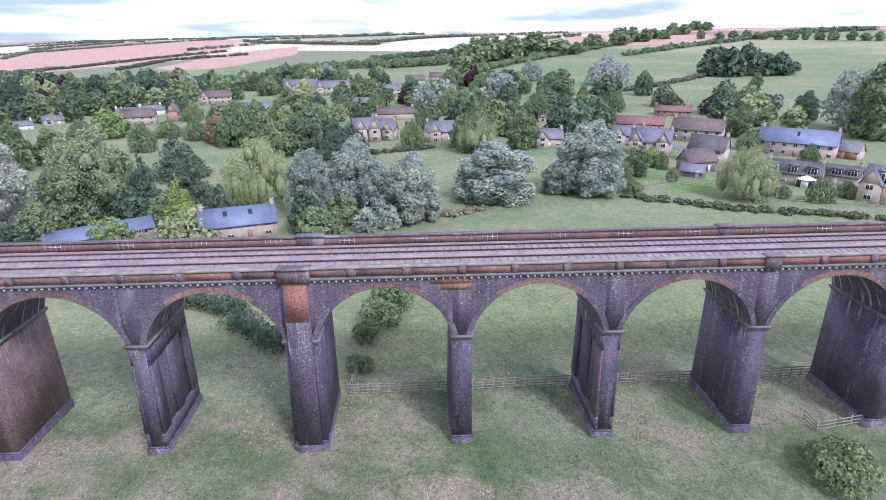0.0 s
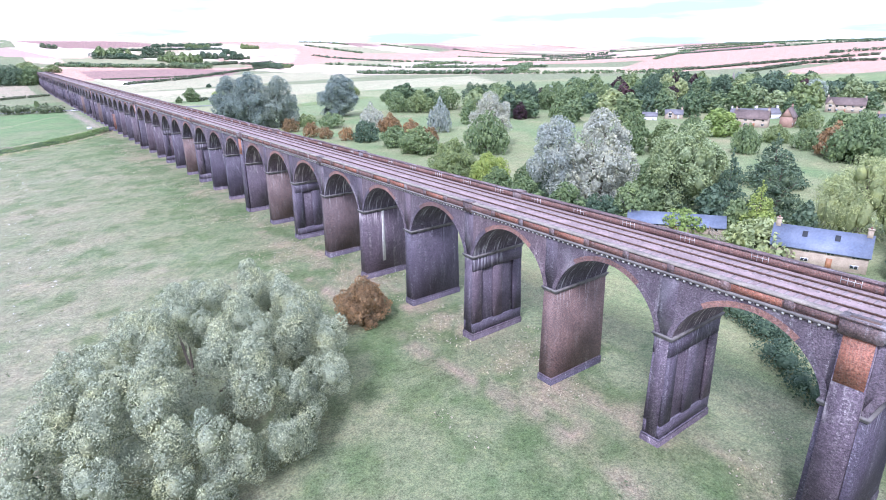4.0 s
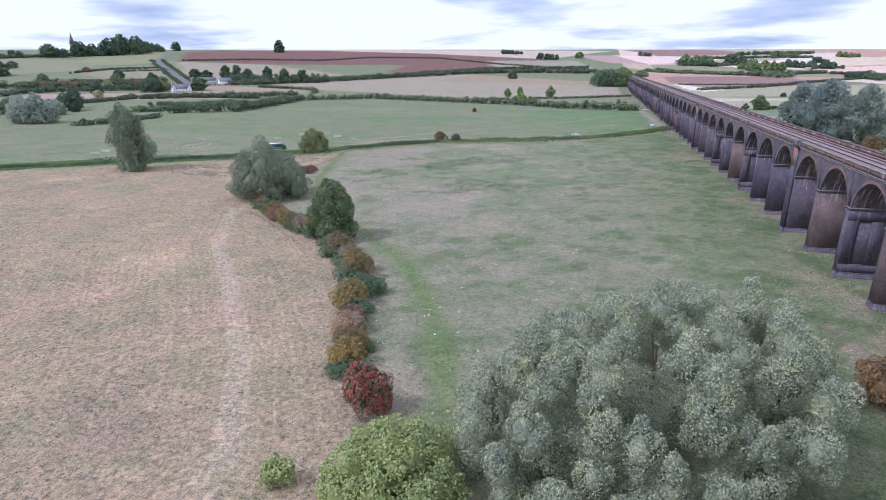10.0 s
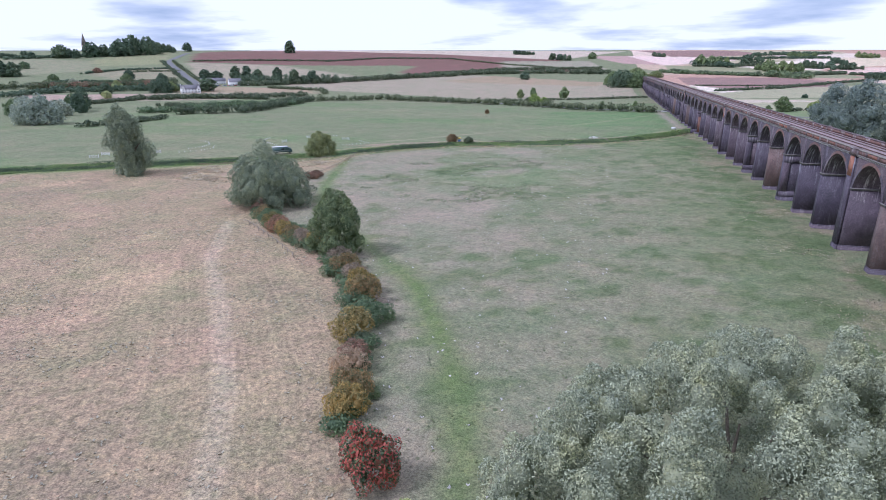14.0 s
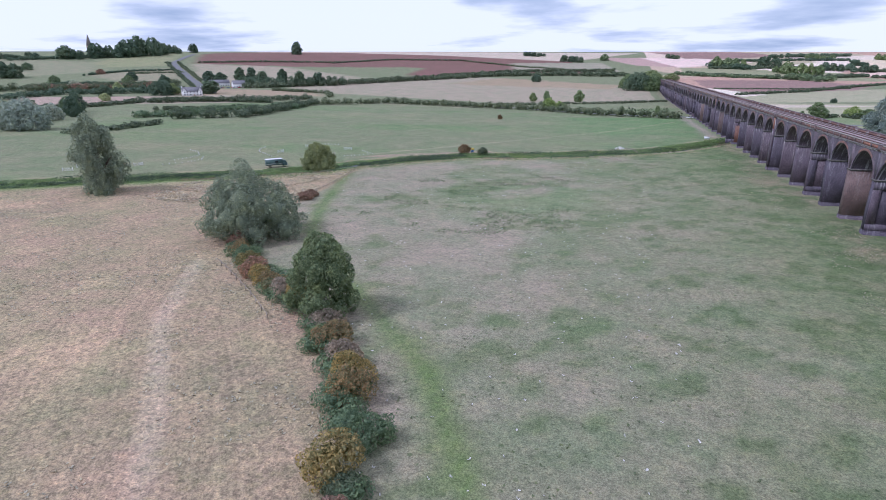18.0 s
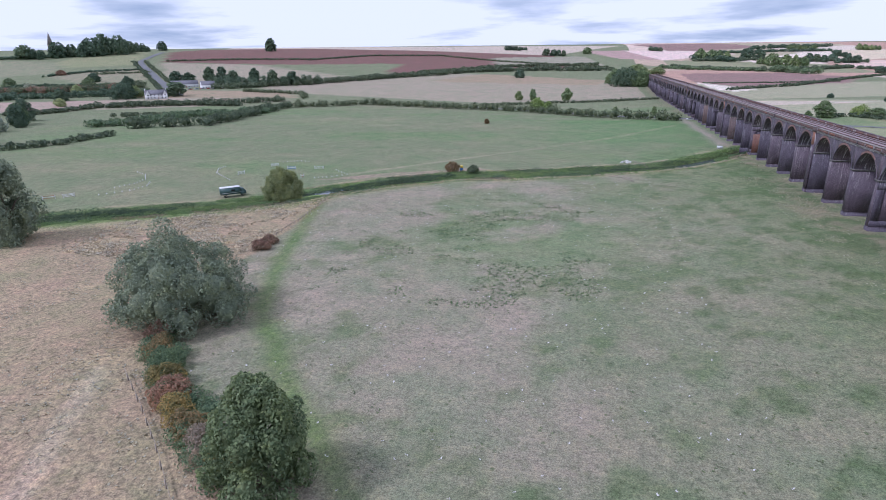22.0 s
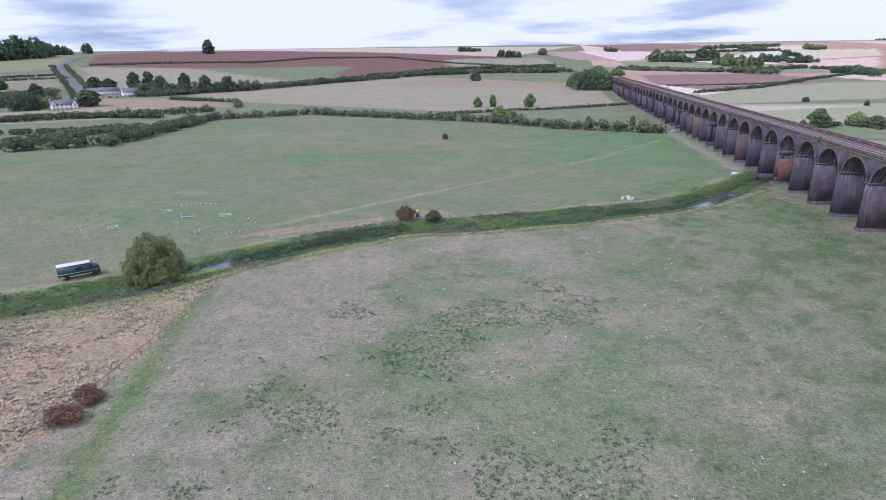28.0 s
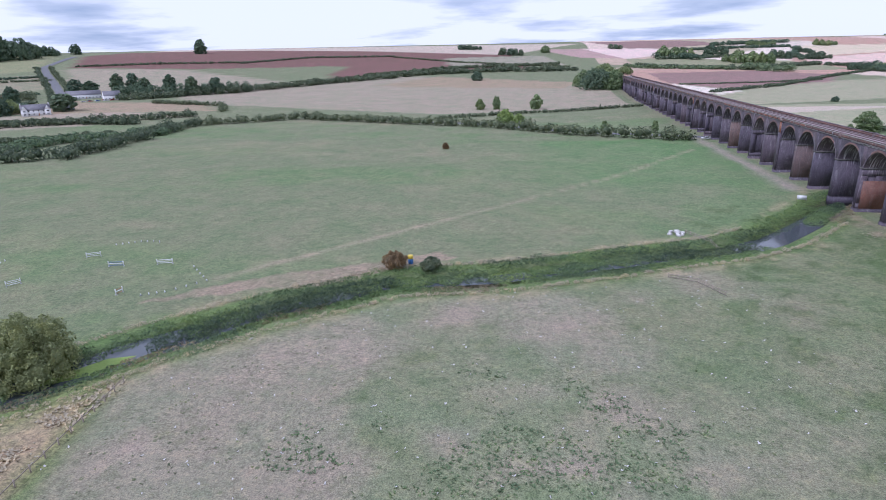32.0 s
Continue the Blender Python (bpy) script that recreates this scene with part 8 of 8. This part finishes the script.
# the horse lorry
lorry = thing("horse_lorry", "old dark green horse lorry with a pale roof", "lorry", (-173.8, 219.4, ground_z(-173.8, 219.4)), 43)
part("body", Solid().box(-3.9, 2.2, -1.15, 1.15, 0.9, 2.95).block((-3.9, 2.2, -1.15, 1.15, 2.95), (-3.8, 2.1, -1.05, 1.05, 3.08)), GREEN_PAINT, lorry)
part("roof", Solid().block((-3.95, 2.3, -1.2, 1.2, 3.08), (-3.7, 2.1, -1.0, 1.0, 3.2)), WHITE_PAINT, lorry, "pale roof")
part("cab", Solid().box(2.2, 3.9, -1.1, 1.1, 0.7, 1.7).block((2.2, 3.8, -1.1, 1.1, 1.7), (2.2, 3.2, -1.0, 1.0, 2.5)), GREEN_PAINT, lorry)
part("windscreen", Solid().block((3.72, 3.76, -0.95, 0.95, 1.75), (3.26, 3.30, -0.85, 0.85, 2.4)), PANE, lorry)
for s in (-1, 1):
    part("window", Solid().box(-0.6, 0.5, s * 1.15 - 0.02, s * 1.15 + 0.02, 1.9, 2.5), PANE, lorry)
    part("stripe", Solid().box(-3.9, 2.2, s * 1.16 - 0.01, s * 1.16 + 0.01, 1.35, 1.45), WHITE_PAINT, lorry)
    part("headlight", Solid().box(3.88, 3.95, s * 0.8 - 0.15, s * 0.8 + 0.15, 0.9, 1.2), WHITE_PAINT, lorry)
    for x in (-2.4, 2.8):
        v, f = tube([(0, -0.14, 0), (0, -0.1, 0), (0, 0.1, 0), (0, 0.14, 0)], [0.36, 0.46, 0.46, 0.36], 14)
        part("wheel", quads("wheel", v, f, TYRE), None, lorry, "", (x, s * 0.98, 0.46))
part("bumper", Solid().box(3.9, 4.05, -1.1, 1.1, 0.5, 0.75), WHITE_PAINT, lorry)

# show jumps and marker pegs in the meadow
def jump(x, y, turn, wide, mat, label):
    root = thing("show_jump", label, "show jump", (x, y, ground_z(x, y)), turn, "show jumps")
    for s in (-1, 1):
        part("stand", Solid().box(s * wide / 2 - 0.06, s * wide / 2 + 0.06, -0.3, 0.3, 0, 0.08).box(s * wide / 2 - 0.07, s * wide / 2 + 0.07, -0.07, 0.07, 0.08, 1.3), WHITE_PAINT, root)
    for n, z in enumerate((0.3, 0.7, 1.05)):
        v, f = tube([(-wide / 2, 0, z), (wide / 2, 0, z)], [0.07, 0.07], 8)
        part("pole", quads("pole", v, f, mat if n % 2 == 0 else WHITE_PAINT), None, root)


for x, y, turn, wide, mat in ((-189, 272, 30, 3, WHITE_PAINT), (-178.4, 266.3, 10, 3.4, BLUE_PAINT), (-167.6, 268.6, 15, 3.4, WHITE_PAINT), (-192.4, 253, 60, 2.6, WHITE_PAINT), (-166, 251.4, 80, 1.6, ORANGE_WOOD), (-243.5, 192, 20, 3.6, WHITE_PAINT), (-231, 204.5, 40, 3.4, ORANGE_WOOD), (-226.8, 208, 60, 3.2, WHITE_PAINT), (-244.4, 198.6, 15, 3.4, WHITE_PAINT)):
    jump(x, y, turn, wide, mat, {BLUE_PAINT: "blue and white show jump on the grass", ORANGE_WOOD: "orange and white show jump on the grass"}.get(mat, "white show jump on the grass"))
peg = None
for n, ring in enumerate((((-209, 267), (-208, 261), (-204, 254), (-197, 248), (-188, 240)), ((-190, 281), (-185, 284), (-178, 284)), ((-160, 268), (-152, 260), (-157, 253), (-162, 250)), ((-223, 223), (-221, 230), (-223, 238), (-230, 246), (-240, 252)), ((-219, 212), (-214, 220), (-214, 228), (-219, 236)))):
    for (ax, ay), (bx, by) in zip(ring, ring[1:]):
        for s in range(4):
            x, y = ax + (bx - ax) * s / 4, ay + (by - ay) * s / 4
            if peg is None:
                peg = thing("marker_peg", "small white marker peg in the grass", "marker", (x, y, ground_z(x, y)), 0, "marker pegs")
                part("peg", Solid().block((-0.14, 0.14, -0.14, 0.14, 0), (-0.05, 0.05, -0.05, 0.05, 0.42)), WHITE_PAINT, peg)
            else:
                copy_thing(peg, pose(x, y, ground_z(x, y)))

drum = thing("water_drum", "blue drum with a yellow top on the bank", "drum", (-111, 274.5, ground_z(-111, 274.5)))
v, f = tube([(0, 0, 0), (0, 0, 0.1), (0, 0, 1.1), (0, 0, 1.2)], [0.5, 0.58, 0.58, 0.5], 14)
part("barrel", quads("barrel", v, f, BLUE_PAINT), None, drum)
v, f = tube([(0, 0, 1.18), (0, 0, 1.25), (0, 0, 1.95), (0, 0, 2.0), (0, 0, 2.0)], [0.5, 0.6, 0.6, 0.5, 0.01], 14)
part("lid", quads("lid", v, f, YELLOW_PAINT), None, drum, "yellow plastic top")
board = thing("notice_board", "pale notice board on two posts by the viaduct", "sign", (-9.4, 331.5, ground_z(-9.4, 331.5)), -20)
part("panel", Solid().box(-1.2, 1.2, -0.04, 0.04, 1.0, 2.2), WHITE_PAINT, board)
for s in (-1, 1):
    part("post", Solid().box(s * 1.1 - 0.05, s * 1.1 + 0.05, 0.04, 0.12, -0.4, 2.25), TIMBER, board)
heap = thing("rubble_heap", "heap of pale pinkish rubble at the meadow edge", "rubble", (-49.5, 301.5, ground_z(-49.5, 301.5)))
rng = np.random.default_rng(9)
for n in range(26):
    q, r = rng.random() * 6.28, 2.0 * rng.random() ** 0.6
    s = 0.25 + 0.3 * rng.random()
    part("stone", Solid().block((-s, s, -s * 0.8, s * 0.8, -0.2), (-s * 0.6, s * 0.6, -s * 0.5, s * 0.5, s * 0.9)), PALE_BLOCK, heap, "", pose(r * math.cos(q), r * math.sin(q), 0.35 * (2 - r), 10, 5, math.degrees(q)))
crossing = thing("footbridge", "low concrete footbridge over the stream", "bridge", (-2.5, 321, -0.6), 50)
part("slab", Solid().box(-5, 5, -1.2, 1.2, -0.3, 0.0), SOOT_STONE, crossing)
for s in (-1, 1):
    part("kerb", Solid().box(-5, 5, s * 1.1 - 0.1, s * 1.1 + 0.1, 0.0, 0.25), SOOT_STONE, crossing)


def ribbon(name, line, wide, mat, label, lift=0.06, step=6.0):
    """A road laid on the ground."""
    s = Solid()
    pts = []
    for (ax, ay), (bx, by) in zip(line, line[1:]):
        count = max(1, int(math.hypot(bx - ax, by - ay) / step))
        pts += [(ax + (bx - ax) * n / count, ay + (by - ay) * n / count) for n in range(count)]
    pts.append(line[-1])
    edges = []
    for n, (x, y) in enumerate(pts):
        (ax, ay), (bx, by) = pts[max(n - 1, 0)], pts[min(n + 1, len(pts) - 1)]
        far = math.hypot(bx - ax, by - ay)
        u, w = (by - ay) / far * wide / 2, -(bx - ax) / far * wide / 2
        edges.append(((x + u, y + w, ground_z(x + u, y + w) + lift), (x - u, y - w, ground_z(x - u, y - w) + lift)))
    for (a, b), (c, d) in zip(edges, edges[1:]):
        s.quad(a, c, d, b)
    return tagged(new(name, s.mesh(name, mat)), label, "road", kind="structure")


ribbon("road", ((-520, 640), (-560, 680), (-665, 792), (-744, 872), (-835, 960), (-893, 1019), (-927, 1092), (-965, 1175)), 10, ASPHALT, "grey country road climbing the hill", 0.5)
ribbon("road_lane", ((120, 420), (40, 450), (-6, 472), (-62, 504), (-121, 548), (-200, 582)), 6, ASPHALT, "narrow lane behind the hedge", 0.2)
ribbon("road_village", ((150, -150), (136, -120), (150, -106), (190, -95), (235, -70), (290, -40)), 6, ASPHALT, "village street", 0.1)


for off, seed in ((10, 61), (-10, 62)):
    hedge("hedge", beside(((-590, 712), (-665, 792), (-744, 872), (-835, 960), (-893, 1019)), off), 4, 6, "hedge", "dark clipped hedge along the country road", 16, 1.6, seed)


def car(x, y, turn, paint_mat, label):
    root = thing("car", label, "car", (x, y, ground_z(x, y)), turn, "parked cars")
    part("body", Solid().block((-2.1, 2.1, -0.86, 0.86, 0.3), (-2.15, 2.1, -0.88, 0.88, 0.85)), paint_mat, root)
    part("cabin", Solid().block((-1.5, 1.0, -0.8, 0.8, 0.85), (-1.1, 0.4, -0.66, 0.66, 1.42)), PANE, root, "dark glazed cabin")
    part("roof", Solid().box(-1.1, 0.4, -0.66, 0.66, 1.42, 1.46), paint_mat, root)
    for sx in (-1.3, 1.3):
        for sy in (-0.8, 0.8):
            v, f = tube([(0, -0.1, 0), (0, 0.1, 0)], [0.31, 0.31], 12)
            part("wheel", quads("wheel", v, f, TYRE), None, root, "", (sx, sy, 0.31))
    return root


RED_PAINT = plain("red_paint", (0.55, 0.05, 0.06), (0.48, 0.04, 0.05), 1.5, 0.4, 8, bump=0.03)
for n in range(14):
    mat, word = ((WHITE_PAINT, "white"), (RED_PAINT, "red"), (BLUE_PAINT, "blue"), (WHITE_PAINT, "white"), (RED_PAINT, "red"))[n % 5]
    car(-566 + 5.2 * (n % 7), 712 + 4.4 * (n % 7) + 9 * (n // 7), 70 + 9 * (n % 3), mat, f"small {word} car parked outside a sales yard")
car(-2.7, 463.5, 160, WHITE_PAINT, "white car on the lane under the viaduct")


def church(x, y, high, label):
    root = thing("church", label, "church", (x, y, ground_z(x, y)), 20)
    w = high * 0.09
    part("tower", Solid().box(-w, w, -w, w, 0, high * 0.45), STONE, root, "pale limestone tower")
    part("spire", Solid().block((-w, w, -w, w, high * 0.45), (-0.05, 0.05, -0.05, 0.05, high)), COPING, root, "tall pale stone spire")
    part("nave", Solid().box(w, w + high * 0.5, -w * 1.3, w * 1.3, 0, high * 0.24), STONE, root)
    part("roof", Solid().block((w, w + high * 0.5, -w * 1.4, w * 1.4, high * 0.24), (w, w + high * 0.5, -0.05, 0.05, high * 0.36)), GREY_SLATE, root)


church(-1125, 1050, 44, "distant stone church with a tall spire")
church(379, 204, 20, "stone village church with a spire among trees")


# hedgerows and woods on the far hills
far_rng = np.random.default_rng(44)
lines_made = 0
for n in range(900):
    u, w = 300 * round(-2 + 14 * far_rng.random()), 250 * round(-6 + 16 * far_rng.random())
    across_view = far_rng.random() < 0.6
    ends = []
    for t in (0, 0.25, 0.5, 0.75, 1):
        uu, ww = (u, w + 250 * t) if across_view else (u + 300 * t, w)
        uu, ww = (uu - 66 * math.sin(ww / 370), ww) if across_view else (uu, ww - 62 * math.sin(uu / 290))
        ends.append((0.85 * uu - 0.53 * ww, 0.53 * uu + 0.85 * ww))
    x, y = ends[2]
    if not (x > 12 and (y > 860 or 0.75 * x - 0.66 * y > 700 or x + y > 1250)) or math.hypot(x, y) > 2900 or -0.53 * x + 0.85 * y < -900:
        continue
    if x < 0.46 * (y - 120) or any(inside(np.array([x]), np.array([y]), shape)[0] for shape, _ in EAST_FIELDS[-4:-1]):
        continue
    if lines_made >= 80:
        break
    lines_made += 1
    big = far_rng.random() < 0.07
    hedge("far_hedgerow", ends, 11 if big else 5 + 3 * far_rng.random(), 40 if big else 11, ("mid", "dark", "mid")[n % 3], "distant dark wood on a far hill" if big else "distant dark hedgerow between far fields", 6 if big else 4, 3.4, 200 + n, "wood" if big else "hedge", "stuff", gap=0.25 * far_rng.random(), step=0.4)


for n, (line, h, w) in enumerate(((((125, 1397), (170, 1392), (212, 1380)), 13, 30), (((226, 1175), (255, 1150), (283, 1120)), 13, 22), (((402, 1194), (400, 1130), (395, 1075)), 14, 26), (((50, 1212), (103, 1194), (214, 1176)), 7, 12), (((300, 1690), (400, 1764), (520, 1840)), 10, 16), (((-37, 850), (-20, 870), (-10, 940), (0, 1020)), 12, 26))):
    hedge("far_wood", line, h, w, "mid" if n % 2 else "dark", "small dark wood among the far fields", 20, 2.4, 320 + n, "wood", "stuff", step=0.35)


GARDEN_ROOM = (96.0, -112.5)
# white garden room with a pointed roof
garden_room = thing("garden_room", "white octagonal glazed garden room with pointed roof", "garden room", (GARDEN_ROOM[0], GARDEN_ROOM[1], ground_z(*GARDEN_ROOM)))
for n in range(8):
    q = radians(45 * n)
    part("glazed_panel", Solid().box(-0.85, 0.85, -0.04, 0.04, 0.0, 2.1), WHITE_PAINT if n % 2 else PANE, garden_room, "", pose(2.1 * math.cos(q), 2.1 * math.sin(q), 0, 0, 0, 45 * n + 90))
cap = Solid()
for n in range(8):
    qa, qb = radians(45 * n - 22.5), radians(45 * n + 22.5)
    cap.quad((2.5 * math.cos(qa), 2.5 * math.sin(qa), 2.05), (2.5 * math.cos(qb), 2.5 * math.sin(qb), 2.05), (0.03 * math.cos(qb), 0.03 * math.sin(qb), 3.3), (0.03 * math.cos(qa), 0.03 * math.sin(qa), 3.3))
part("roof", cap, WHITE_PAINT, garden_room)
